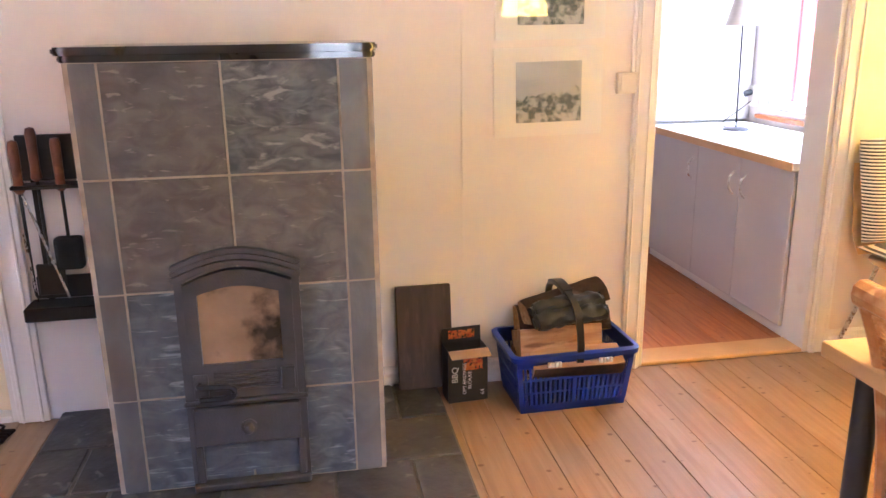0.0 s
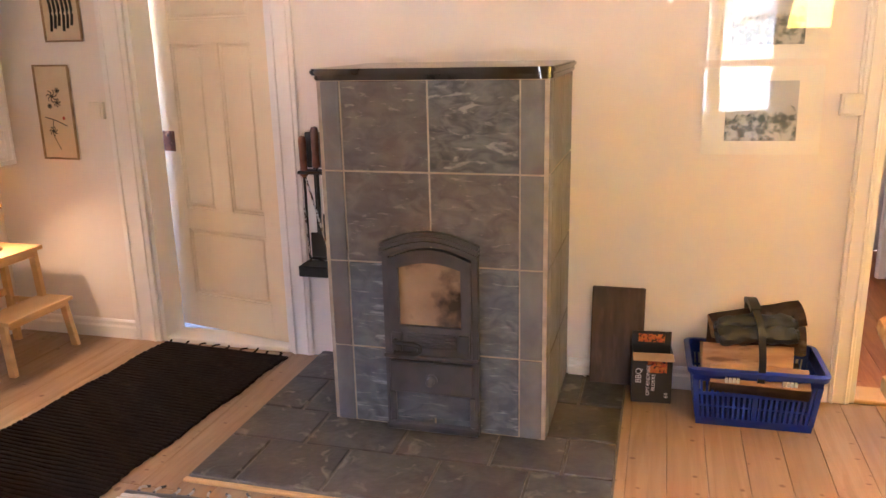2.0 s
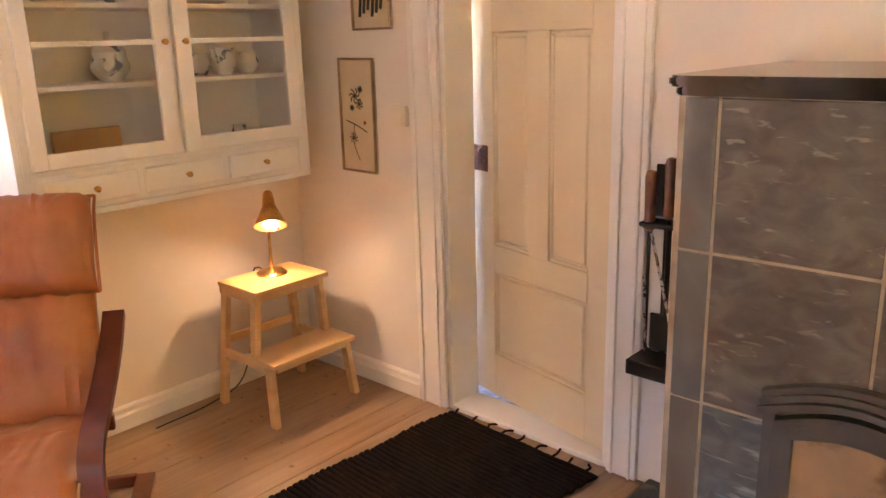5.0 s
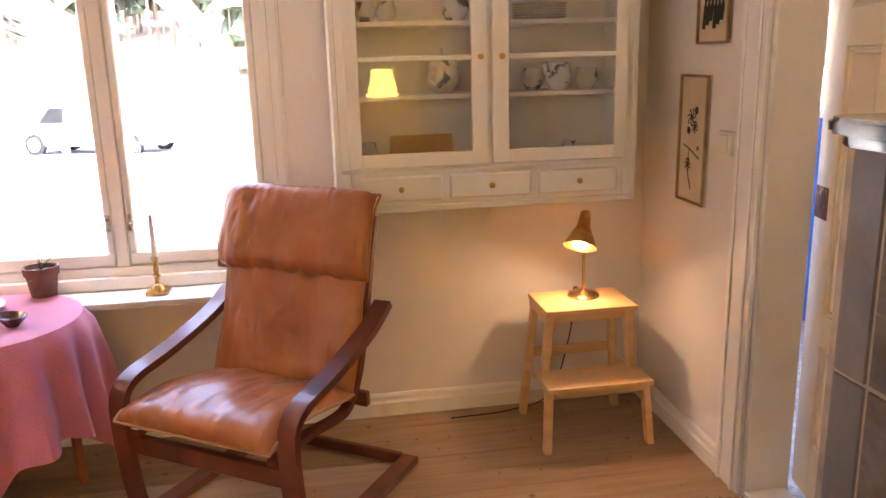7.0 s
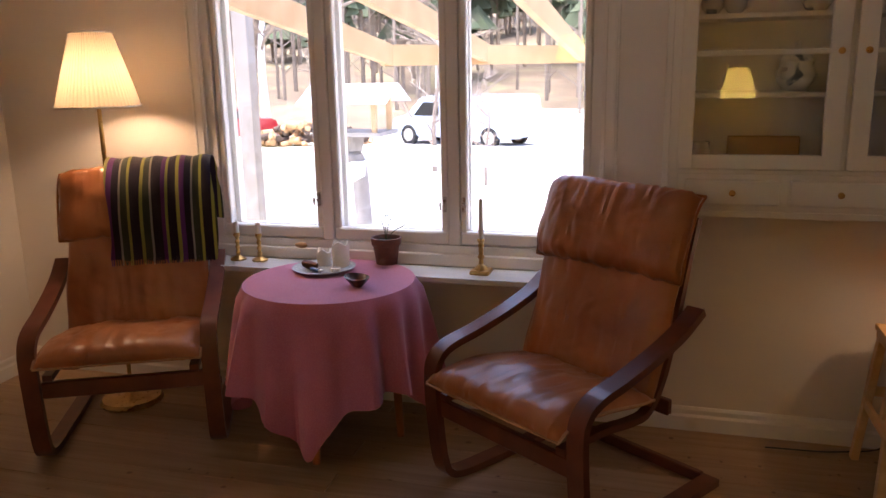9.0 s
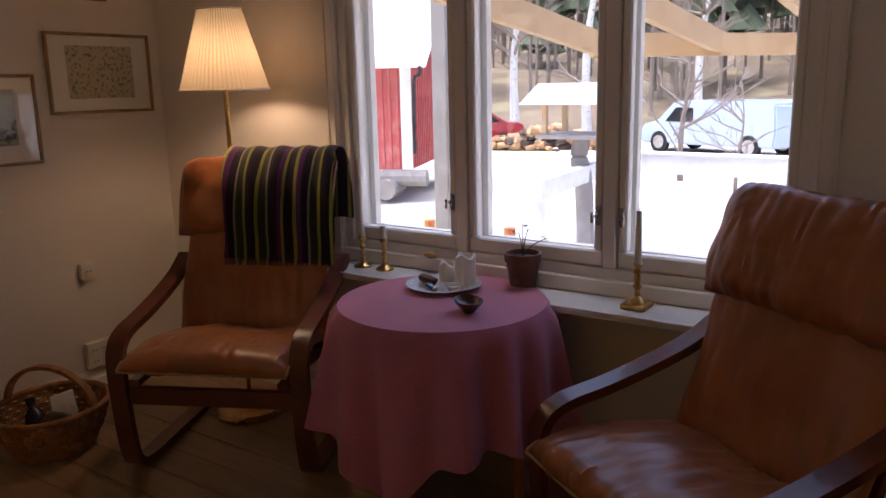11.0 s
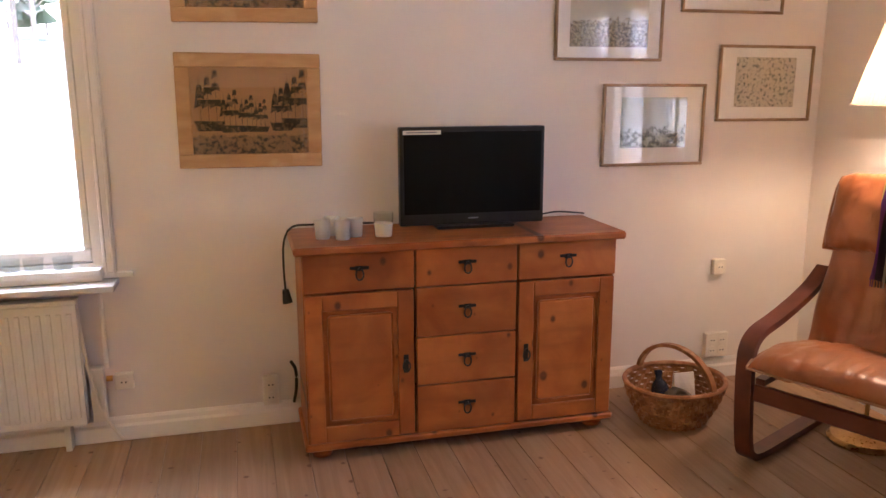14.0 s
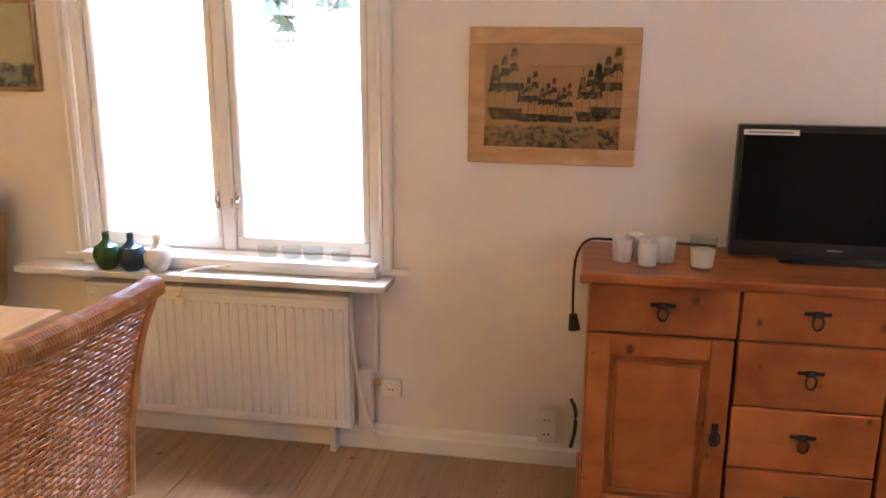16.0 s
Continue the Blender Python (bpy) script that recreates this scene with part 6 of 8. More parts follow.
bm = lathe(B(), [(0.0001, 0.0), (0.024, 0.0), (0.030, 0.006), (0.052, 0.026), (0.058, 0.034), (0.055, 0.035), (0.046, 0.026), (0.024, 0.010), (0.0001, 0.008)], segs=28, squash=0.72)
for v in bm.verts:
    v.co.z += 0.12 * max(0, abs(v.co.x) - 0.04)
part("dish", bm, BROWN, bowl, "", True)

# ---- china in the wall cabinet ----
CHINA = overlay(shader("blue_white_china", (0.72, 0.71, 0.67), rough=0.2), (0.05, 0.08, 0.16), "veins", 22, 0.56, 0.62, amount=0.85)
PLAINCHINA = shader("white_china", (0.74, 0.71, 0.66), rough=0.2)


def crock(place, r, h, label, lid=False, spout=False):
    th = thing("tureen" if lid else "jug", label, "crockery", place, random.uniform(0, 60), "blue and white china in the cabinet")
    part("body", lathe(B(), [(0.0001, 0), (r * 0.55, 0), (r * 0.62, 0.008), (r * 0.95, h * 0.35), (r, h * 0.55), (r * 0.82, h * 0.82), (r * 0.86, h), (r * 0.80, h), (r * 0.74, h * 0.8), (0.0001, 0.01)], segs=24), CHINA, th, "", True)
    for s in ((-1, 1) if lid else (1,)):
        part("handle", tube(B(), [(0, s * r * 0.85, h * 0.75), (0, s * r * 1.35, h * 0.72), (0, s * r * 1.3, h * 0.42), (0, s * r * 0.92, h * 0.35)], 0.006), PLAINCHINA, th, "", True)
    if lid:
        part("lid", lathe(B(), [(r * 0.86, h), (r * 0.7, h + 0.02), (r * 0.2, h + 0.038), (r * 0.12, h + 0.05), (r * 0.16, h + 0.062), (0.0001, h + 0.066)], segs=24), CHINA, th, "domed lid with a knob", True)
    if spout:
        part("spout", tube(B(), [(0, -r * 0.8, h * 0.55), (0, -r * 1.2, h * 0.7), (0, -r * 1.35, h * 0.98)], 0.010), CHINA, th, "", True)


def plates(place, r, n, label, group):
    th = thing("plate_stack", label, "plates", place)
    for k in range(n):
        part("plate", lathe(B(), [(0.0001, 0), (r * 0.6, 0), (r, 0.010), (r, 0.012), (r * 0.6, 0.004), (0.0001, 0.004)], (0, 0, k * 0.009), 28), PLAINCHINA, th, "", True)


random.seed(6)
SH = [CZ0 + z + 0.016 for z in (0.372, 0.612, 0.85)]
SH0 = CZ0 + 0.152
crock((-2.43, 1.735, SH[0]), 0.062, 0.092, "blue and white lidded china tureen", lid=True)
crock((-2.43, 2.060, SH[0]), 0.042, 0.078, "small blue and white china bowl")
crock((-2.42, 2.150, SH[0]), 0.050, 0.095, "blue and white china jug", spout=True)
crock((-2.44, 2.265, SH[0]), 0.045, 0.075, "small blue and white china cup")
plates((-2.42, 2.08, SH[1]), 0.095, 6, "stack of white china plates in the cabinet", "")
plates((-2.42, 2.08, SH[1] + 0.075), 0.065, 3, "small stack of white saucers on larger plates", "")
crock((-2.43, 1.78, SH[1]), 0.05, 0.10, "patterned dark green china jug in the cabinet")
crock((-2.43, 1.47, SH[1]), 0.035, 0.07, "small blue and white china cup")
crock((-2.43, 1.54, SH[1]), 0.035, 0.07, "small blue and white china cup")
crock((-2.44, 1.46, SH0), 0.032, 0.07, "small blue and white china beaker")
crock((-2.43, 2.20, SH0), 0.030, 0.05, "small dark china cup at the back of a shelf")
boxy = thing("serving_tray", "brown wooden tray leaning inside the cabinet", "tray", (-2.50, 1.66, SH0))
part("tray", box(B(), -0.015, -0.115, 0, 0.0, 0.115, 0.085, 0.004), PALEWOOD, boxy)
tins = thing("glass_dish", "clear glass dish on the cabinet's lowest shelf", "dish", (-2.40, 2.24, SH0))
part("dish", lathe(B(), [(0.0001, 0), (0.04, 0), (0.055, 0.035), (0.052, 0.035), (0.038, 0.005), (0.0001, 0.005)], segs=20), CLEAR, tins, "", True)

# ---- fire tools on their wall rack ----
HANDLE = overlay(shader("turned_brown_handle", (0.20, 0.065, 0.022), (0.12, 0.035, 0.012), 0.35, 14), (0.3, 0.12, 0.04), "blotch", 20, 0.55, 0.7)
rack = thing("fire_tool_rack", "black iron wall rack with tray for fire tools", "rack", (-0.815, NORTH, 0))
part("back_plate", box(B(), -0.085, -0.012, 0.865, 0.105, 0.0, 1.015, 0.003), BLACK, rack)
part("hook_rail", box(B(), -0.100, -0.075, 0.845, 0.115, 0.0, 0.858, 0.003), BLACK, rack)
part("upright", box(B(), -0.055, -0.008, 0.45, -0.035, 0.0, 0.866), BLACK, rack)
part("lower_plate", box(B(), -0.085, -0.010, 0.455, 0.115, 0.0, 0.535, 0.003), BLACK, rack)
part("tray", box(B(), -0.108, -0.110, 0.405, 0.125, 0.0, 0.452, 0.004), BLACK, rack, "shallow black tray")


def fire_tool(name, label, x, z_top, low, head):
    th = thing(name, label, "fire tool", (-0.815 + x, NORTH - 0.052, 0.0), 0, "fire tools on the rack")
    part("handle", lathe(B(), [(0.0001, z_top), (0.013, z_top - 0.004), (0.017, z_top - 0.02), (0.015, z_top - 0.13), (0.018, z_top - 0.165), (0.009, z_top - 0.175), (0.0001, z_top - 0.176)][::-1], segs=14), HANDLE, th, "turned brown wooden handle", True)
    part("shaft", rod(B(), (0, 0, low), (0, 0, z_top - 0.17), 0.0055, segs=10), BLACK, th, "", True)
    if head == "shovel":
        part("blade", turned(box(B(), -0.045, -0.006, 0, 0.045, 0.006, 0.11, 0.005), Matrix.Translation((0, 0, low - 0.08))), BLACK, th)
    elif head == "brush":
        part("bristles", box(B(), -0.045, -0.028, low - 0.10, 0.040, 0.028, low + 0.01, 0.012, 2), shader("black_bristle", (0.012, 0.011, 0.010), rough=0.9, bump=0.8, fine=400), th, "black bristle head")
    else:
        part("hook", tube(B(), [(0, 0, low), (0.004, -0.002, low - 0.03), (0.02, -0.004, low - 0.035)], 0.005), BLACK, th)


fire_tool("poker", "black iron fire poker with a turned wooden handle", -0.078, 1.005, 0.51, "hook")
fire_tool("fire_shovel", "black iron fire shovel with a turned wooden handle", -0.020, 1.045, 0.56, "shovel")
fire_tool("hearth_brush", "black hearth brush with a turned wooden handle", 0.050, 1.010, 0.67, "brush")
tongs = thing("fire_tongs", "thin steel fire tongs hanging in the rack", "fire tool", (-0.87, NORTH - 0.052, 0), 0, "fire tools on the rack")
part("arm", rod(B(), (-0.02, 0, 0.84), (0.085, -0.01, 0.47), 0.0045, segs=8), STEEL, tongs, "", True)
part("arm", rod(B(), (-0.03, -0.006, 0.70), (-0.02, 0, 0.46), 0.0045, segs=8), STEEL, tongs, "", True)

# ---- board, firelighter box, basket of logs ----
OLDWOOD = overlay(shader("old_grey_brown_wood", (0.085, 0.055, 0.04), (0.055, 0.034, 0.025), 0.7, 6, (6, 1, 0.8), bump=0.3, fine=60), (0.15, 0.10, 0.075), "blotch", 9, 0.55, 0.75, (4, 1, 1), 0.6)
board = thing("wood_board", "old dark brown board leaning against the wall", "board", (0.425, 2.478, 0.026))
part("board", turned(box(B(), -0.103, -0.012, 0, 0.103, 0.012, 0.392, 0.003), Matrix.Rotation(radians(-8), 4, "X")), OLDWOOD, board)
CARD = shader("black_printed_card", (0.018, 0.015, 0.014), (0.03, 0.024, 0.022), 0.4, 10)
KRAFT = shader("kraft_card", (0.42, 0.29, 0.19), (0.36, 0.24, 0.15), 0.8, 20)
carton = thing("firelighter_box", "black printed cardboard box of firelighter blocks, lid flap open", "box", (0.563, 2.43, 0.0), 5)
bm = B()
w, d, h, t = 0.075, 0.045, 0.205, 0.002
box(bm, -w, -d, 0, w, d, t), box(bm, -w, -d, t, w, -d + t, h), box(bm, -w, d - t, t, w, d, h), box(bm, -w, -d + t, t, -w + t, d - t, h), box(bm, w - t, -d + t, t, w, d - t, h)
part("carton", bm, CARD, carton)
part("flap", turned(box(B(), -w, -0.052, 0, w, 0, t), Matrix.Translation((0, -d, h)) @ Matrix.Rotation(radians(14), 4, "X")), KRAFT, carton, "bare kraft inside of a flap")
part("flap", turned(box(B(), -w, 0, 0, w, t, 0.055), Matrix.Translation((0, d - t, h)) @ Matrix.Rotation(radians(-6), 4, "X")), CARD, carton)
FLAME = overlay(shader("printed_flames", (0.50, 0.06, 0.012), (0.65, 0.22, 0.03), 0.5, 60), (0.02, 0.015, 0.012), "blotch", 70, 0.52, 0.58)
part("flame_print", box(B(), -0.018, -d - 0.0012, 0.125, 0.055, -d - 0.0004, 0.185), FLAME, carton, "printed red flames")
part("flame_print", box(B(), -0.05, d - 0.0035, h + 0.012, 0.05, d - 0.0025, h + 0.045), FLAME, carton)
INKWHITE = shader("white_print", (0.75, 0.72, 0.68), rough=0.5)


def lettering(text, size, m, parent, material=None):
    cu = bpy.data.curves.new("lettering", "FONT")
    cu.body, cu.size, cu.extrude = text, size, 0.0004
    ob = new("lettering_source", cu)
    me = bpy.data.meshes.new_from_object(ob.evaluated_get(bpy.context.evaluated_depsgraph_get()))
    bpy.data.objects.remove(ob)
    me.materials.clear()
    me.materials.append(material or INKWHITE)
    o = new("lettering", me)
    o.parent = parent
    o.matrix_local = m
    return o


UP = Matrix.Rotation(radians(90), 4, "X")
side = Matrix.Rotation(radians(90), 4, "Z")
lettering("BBQ", 0.032, Matrix.Translation((-0.040, -d - 0.001, 0.080)) @ UP @ side, carton)
lettering("OPTÆNDINGS", 0.019, Matrix.Translation((-0.008, -d - 0.001, 0.030)) @ UP @ side, carton)
lettering("BLOKKE", 0.019, Matrix.Translation((0.012, -d - 0.001, 0.050)) @ UP @ side, carton)
lettering("64", 0.022, Matrix.Translation((0.062, -d - 0.001, 0.022)) @ UP @ side, carton)

BLUE = shader("blue_basket_plastic", (0.010, 0.035, 0.27), (0.008, 0.028, 0.22), 0.35, 6, bump=0.02)
crate = thing("shopping_basket", "blue plastic shopping basket with a black handle, full of firewood", "basket", (0.922, 2.372, 0.0), 1.5)
TXh, TYh, BXh, BYh, BH = 0.232, 0.152, 0.196, 0.118, 0.222


def at(f, sx, sy):
    return Vector((sx * (BXh + (TXh - 0.012 - BXh) * f), sy * (BYh + (TYh - 0.012 - BYh) * f), BH * f))


part("base", box(B(), -BXh, -BYh, 0.0, BXh, BYh, 0.008, 0.003), BLUE, crate)
for f0, f1, name in ((0.0, 0.14, "skirt"), (0.80, 1.0, "collar")):
    bm = B()
    for (a, b) in (((-1, -1), (1, -1)), ((1, -1), (1, 1)), ((1, 1), (-1, 1)), ((-1, 1), (-1, -1))):
        q = [bm.verts.new(v) for v in (at(f0, *a), at(f0, *b), at(f1, *b), at(f1, *a))]
        bm.faces.new(q)
    bmesh.ops.solidify(bm, geom=bm.faces[:], thickness=0.004)
    part(name, bm, BLUE, crate)
rim = []
for cx, cy, a0 in ((1, 1, 0), (-1, 1, 90), (-1, -1, 180), (1, -1, 270)):
    for k in range(5):
        a = radians(a0 + 22.5 * k)
        rim.append(Vector((cx * (TXh - 0.03) + 0.03 * math.cos(a), cy * (TYh - 0.03) + 0.03 * math.sin(a), BH)))
rim.append(rim[0])
part("rim", sweep(B(), rim, [(-0.012, -0.014), (0.004, -0.014), (0.008, 0.006), (0.002, 0.010), (-0.012, 0.010)], None), BLUE, crate, "", True)


def slats(a, b, n, posts):
    for k in range(n):
        f = (k + 0.5) / n
        wide = 0.0085 if not any(abs(f - p) < 0.6 / n for p in posts) else 0.017
        bottom, top = a[0].lerp(b[0], f), a[1].lerp(b[1], f)
        out = (b[0] - a[0]).normalized()
        bm = B()
        sweep(bm, [bottom, top], [(-wide / 2, -0.002), (wide / 2, -0.002), (wide / 2, 0.002), (-wide / 2, 0.002)], out)
        part("slat", bm, BLUE, crate)


corner = {(sx, sy): (at(0.12, sx, sy), at(0.82, sx, sy)) for sx in (-1, 1) for sy in (-1, 1)}
slats(corner[(-1, -1)], corner[(1, -1)], 23, (0.03, 0.5, 0.97))
slats(corner[(-1, 1)], corner[(1, 1)], 23, (0.03, 0.5, 0.97))
slats(corner[(1, -1)], corner[(1, 1)], 15, (0.04, 0.96))
slats(corner[(-1, -1)], corner[(-1, 1)], 15, (0.04, 0.96))
for f in (0.36, 0.59):
    for a, b in (((-1, -1), (1, -1)), ((1, -1), (1, 1)), ((-1, 1), (1, 1)), ((-1, -1), (-1, 1))):
        bm = B()
        sweep(bm, [at(f, *a), at(f, *b)], [(-0.002, -0.004), (0.002, -0.004), (0.002, 0.004), (-0.002, 0.004)])
        part("cross_bar", bm, BLUE, crate)
for x in (-0.105, 0.085):
    bm = B()
    for k in range(4):
        box(bm, x + 0.013 * k - 0.0045, -TYh - 0.0090, BH - 0.034, x + 0.013 * k + 0.0045, -TYh + 0.004, BH - 0.018)
    part("shop_mark", turned(bm, Matrix.Identity(4)), INKWHITE, crate, "small white printed mark")
arch = smooth_line([(0.01, -TYh + 0.004, BH - 0.03), (0.01, -TYh + 0.004, BH + 0.05), (0.0, -TYh + 0.02, BH + 0.155), (-0.012, -0.06, BH + 0.205), (-0.020, 0.04, BH + 0.215), (-0.015, TYh - 0.02, BH + 0.15), (0.0, TYh - 0.006, BH - 0.02)], 6)
part("carry_handle", sweep(B(), arch, [(-0.012, -0.004), (0.012, -0.004), (0.012, 0.004), (-0.012, 0.004)], (1, 0, 0)), BLACK, crate, "black plastic carrying handle", True)
part("grip", sweep(B(), arch[18:27], [(-0.017, -0.009), (0.017, -0.009), (0.019, 0), (0.017, 0.009), (-0.017, 0.009), (-0.019, 0)], (1, 0, 0)), BLACK, crate, "black grip", True)

SPLIT = overlay(overlay(shader("split_firewood", (0.50, 0.30, 0.14), (0.38, 0.20, 0.085), 0.75, 10, (0.6, 5, 5), bump=0.4, fine=50, rand=0.12), (0.62, 0.44, 0.25), "blotch", 14, 0.5, 0.7, (0.5, 3, 3), 0.7), (0.16, 0.07, 0.03), "blotch", 12, 0.62, 0.72, (0.6, 2, 2), 0.8)
BARK = overlay(shader("tree_bark", (0.10, 0.06, 0.04), (0.055, 0.034, 0.024), 0.9, 16, bump=0.8, fine=60), (0.30, 0.24, 0.19), "blotch", 12, 0.6, 0.7, amount=0.6)


def log(place, length, r, m, wedge=1.9, seed=0):
    th = thing("firewood_log", "split pine log with rough bark, in the blue basket", "firewood", place, 0, "split logs in the basket")
    ring = [(0.0, -0.25 * r)] + [(r * math.cos(math.pi / 2 - wedge / 2 + wedge * k / 6), r * math.sin(math.pi / 2 - wedge / 2 + wedge * k / 6)) for k in range(7)]
    steps = 8
    bm = B()
    rows_ = []
    for j in range(steps + 1):
        x = -length / 2 + length * j / steps
        rows_.append([bm.verts.new((x, y + 0.007 * noise.noise(Vector((x * 20, i, seed))), z + 0.007 * noise.noise(Vector((x * 20, i + 9, seed))))) for i, (y, z) in enumerate(ring)])
    k = len(ring)
    for a, b in zip(rows_, rows_[1:]):
        for j in range(k):
            bm.faces.new((a[j], a[(j + 1) % k], b[(j + 1) % k], b[j]))
    bm.faces.new(rows_[0][::-1]), bm.faces.new(rows_[-1])
    th.matrix_world = Matrix.Translation(place) @ m
    part("split_wood", bm, SPLIT, th)
    bm = B()
    for j in range(steps + 1):
        x = -length / 2 + length * j / steps
        rows_[j] = [bm.verts.new((x, y * 1.06 + 0.009 * noise.noise(Vector((x * 24, i, seed + 2))), z * 1.06 + 0.009 * noise.noise(Vector((x * 24, i + 5, seed + 2))))) for i, (y, z) in enumerate(ring[1:])]
    for a, b in zip(rows_, rows_[1:]):
        for j in range(6):
            bm.faces.new((a[j], a[j + 1], b[j + 1], b[j]))
    bmesh.ops.solidify(bm, geom=bm.faces[:], thickness=0.004)
    part("bark", bm, BARK, th)


R = Matrix.Rotation
log((0.935, 2.295, 0.205), 0.33, 0.085, R(radians(-2), 4, "Z") @ R(radians(150), 4, "X"), 1.6, 1)
log((0.895, 2.330, 0.275), 0.31, 0.090, R(radians(3), 4, "Z") @ R(radians(-150), 4, "X"), 1.7, 2)
log((0.930, 2.440, 0.240), 0.34, 0.090, R(radians(-4), 4, "Z") @ R(radians(20), 4, "X"), 1.9, 3)
log((0.925, 2.400, 0.335), 0.32, 0.070, R(radians(10), 4, "Z") @ R(radians(-10), 4, "Y") @ R(radians(30), 4, "X"), 1.9, 4)
log((0.920, 2.360, 0.10), 0.33, 0.090, R(radians(2), 4, "Z"), 2.2, 5)
log((0.925, 2.440, 0.10), 0.33, 0.080, R(radians(-2), 4, "Z"), 2.0, 6)
glove = thing("work_gloves", "black leather work gloves lying on the logs", "gloves", (0.905, 2.295, 0.325), 4)
GLOVE = shader("black_leather", (0.012, 0.013, 0.014), (0.022, 0.023, 0.025), 0.42, 10, bump=0.2, fine=120)
for k, (y, z, r) in enumerate(((-0.012, 0.018, 0.030), (0.02, 0.050, 0.027))):
    line = smooth_line([(-0.125, y, z - 0.012), (-0.06, y, z), (0.03, y + 0.004, z + 0.006), (0.10, y, z + 0.006), (0.145, y, z + 0.012)], 5)
    bm = B()
    sweep(bm, line, [(r * 1.15 * math.cos(a), r * math.sin(a)) for a in [2 * math.pi * q / 12 for q in range(12)]])
    bmesh.ops.bevel(bm, geom=[e for e in bm.edges if len(e.link_faces) == 2 and any(len(f.verts) > 6 for f in e.link_faces)], offset=0.012, segments=3, affect="EDGES")
    bmesh.ops.subdivide_edges(bm, edges=bm.edges[:], cuts=1)
    crease(bm, 0.014, 26, k)
    part("glove", bm, GLOVE, glove, "", True)

# ---- rugs ----
RUG = overlay(shader("dark_rag_rug", (0.011, 0.007, 0.006), (0.020, 0.012, 0.009), 0.95, 30, (1, 6, 1), bump=0.8, fine=90, spec=0.1), (0.05, 0.03, 0.022), "blotch", 25, 0.6, 0.7, (0.6, 5, 1), 0.5)


def rag_rug(label, place, turn, w, l, mat, weft=0.022):
    th = thing("rug", label, "rug", place, turn, "woven rag rugs")
    n = int(l / weft)
    bm = B()
    nx = 12
    for k in range(n):
        y = -l / 2 + l * (k + 0.5) / n
        sway = 0.006 * math.sin(k * 0.35) + random.uniform(-0.004, 0.004)
        line = [Vector((-w / 2 + w * i / nx + sway, y + 0.0025 * math.sin(i * 1.3 + k), 0.007 + 0.0018 * noise.noise(Vector((i * 0.8, k * 0.6, 1))))) for i in range(nx + 1)]
        sweep(bm, line, [(-l / n * 0.56, -0.006), (l / n * 0.56, -0.006), (l / n * 0.35, 0.0045), (0, 0.006), (-l / n * 0.35, 0.0045)])
    tagged(part("weft", bm, mat, th), kind="stuff")
    bm = B()
    for s in (-1, 1):
        for k in range(9):
            x = -w / 2 + w * (k + 0.5) / 9 + random.uniform(-0.01, 0.01)
            tube(bm, [(x, s * l / 2, 0.007), (x + random.uniform(-0.012, 0.012), s * (l / 2 + 0.02), 0.010), (x + random.uniform(-0.025, 0.025), s * (l / 2 + random.uniform(0.035, 0.06)), 0.005)], 0.0045, 4, 5)
    tagged(part("fringe", bm, mat, th, "knotted dark fringe"), kind="stuff")


random.seed(14)
rag_rug("dark brown woven rag rug with knotted fringe on the floor", (-1.405, 1.855, 0.001), -4.0, 0.665, 1.29, RUG)
GREYRUG = striped("grey_striped_rag", [(2, (0.62, 0.60, 0.58)), (1, (0.08, 0.08, 0.09)), (1, (0.4, 0.4, 0.4)), (1.5, (0.03, 0.03, 0.035)), (1, (0.55, 0.52, 0.5))], 0.16, 1)
rag_rug("grey and white striped rag rug on the floor", (-0.735, 0.985, 0.001), 3, 0.56, 0.78, GREYRUG)

# dining lamp, seen in the cabinet's glass
YELLOWSHADE = glowing("yellow_lampshade", (1.0, 0.62, 0.10), 1.2, (0.75, 0.50, 0.10))
pend = thing("pendant_lamp", "yellow pleated pendant lamp hanging over the dining table", "lamp", (1.36, 0.55, 1.40))
part("shade", lathe(B(), [(0.085, 0.20), (0.105, 0.18), (0.140, 0.0), (0.137, 0.0), (0.100, 0.18), (0.080, 0.196)], segs=40, wob=0.01), YELLOWSHADE, pend, "", True)
part("cord", rod(B(), (0, 0, 0.19), (0, 0, HIGH - 1.40), 0.003, segs=6), BLACK, pend)
lamp("pendant_light", (1.36, 0.55, 1.47), 0.35, (1.0, 0.70, 0.40), 0.04)

corner_lamp = thing("floor_lamp", "slim floor lamp with a glowing yellow cone shade in the corner", "lamp", (2.75, 1.95, 0))
part("base", lathe(B(), [(0.12, 0), (0.125, 0.008), (0.11, 0.02), (0.012, 0.03), (0.0001, 0.031)], segs=28), BLACK, corner_lamp, "", True)
part("pole", rod(B(), (0, 0, 0.028), (0, 0, 1.25), 0.008, segs=10), BLACK, corner_lamp, "", True)
part("shade", lathe(B(), [(0.155, 1.05), (0.095, 1.31), (0.091, 1.31), (0.151, 1.05)], segs=40, wob=0.008), YELLOWSHADE, corner_lamp, "glowing yellow shade", True)

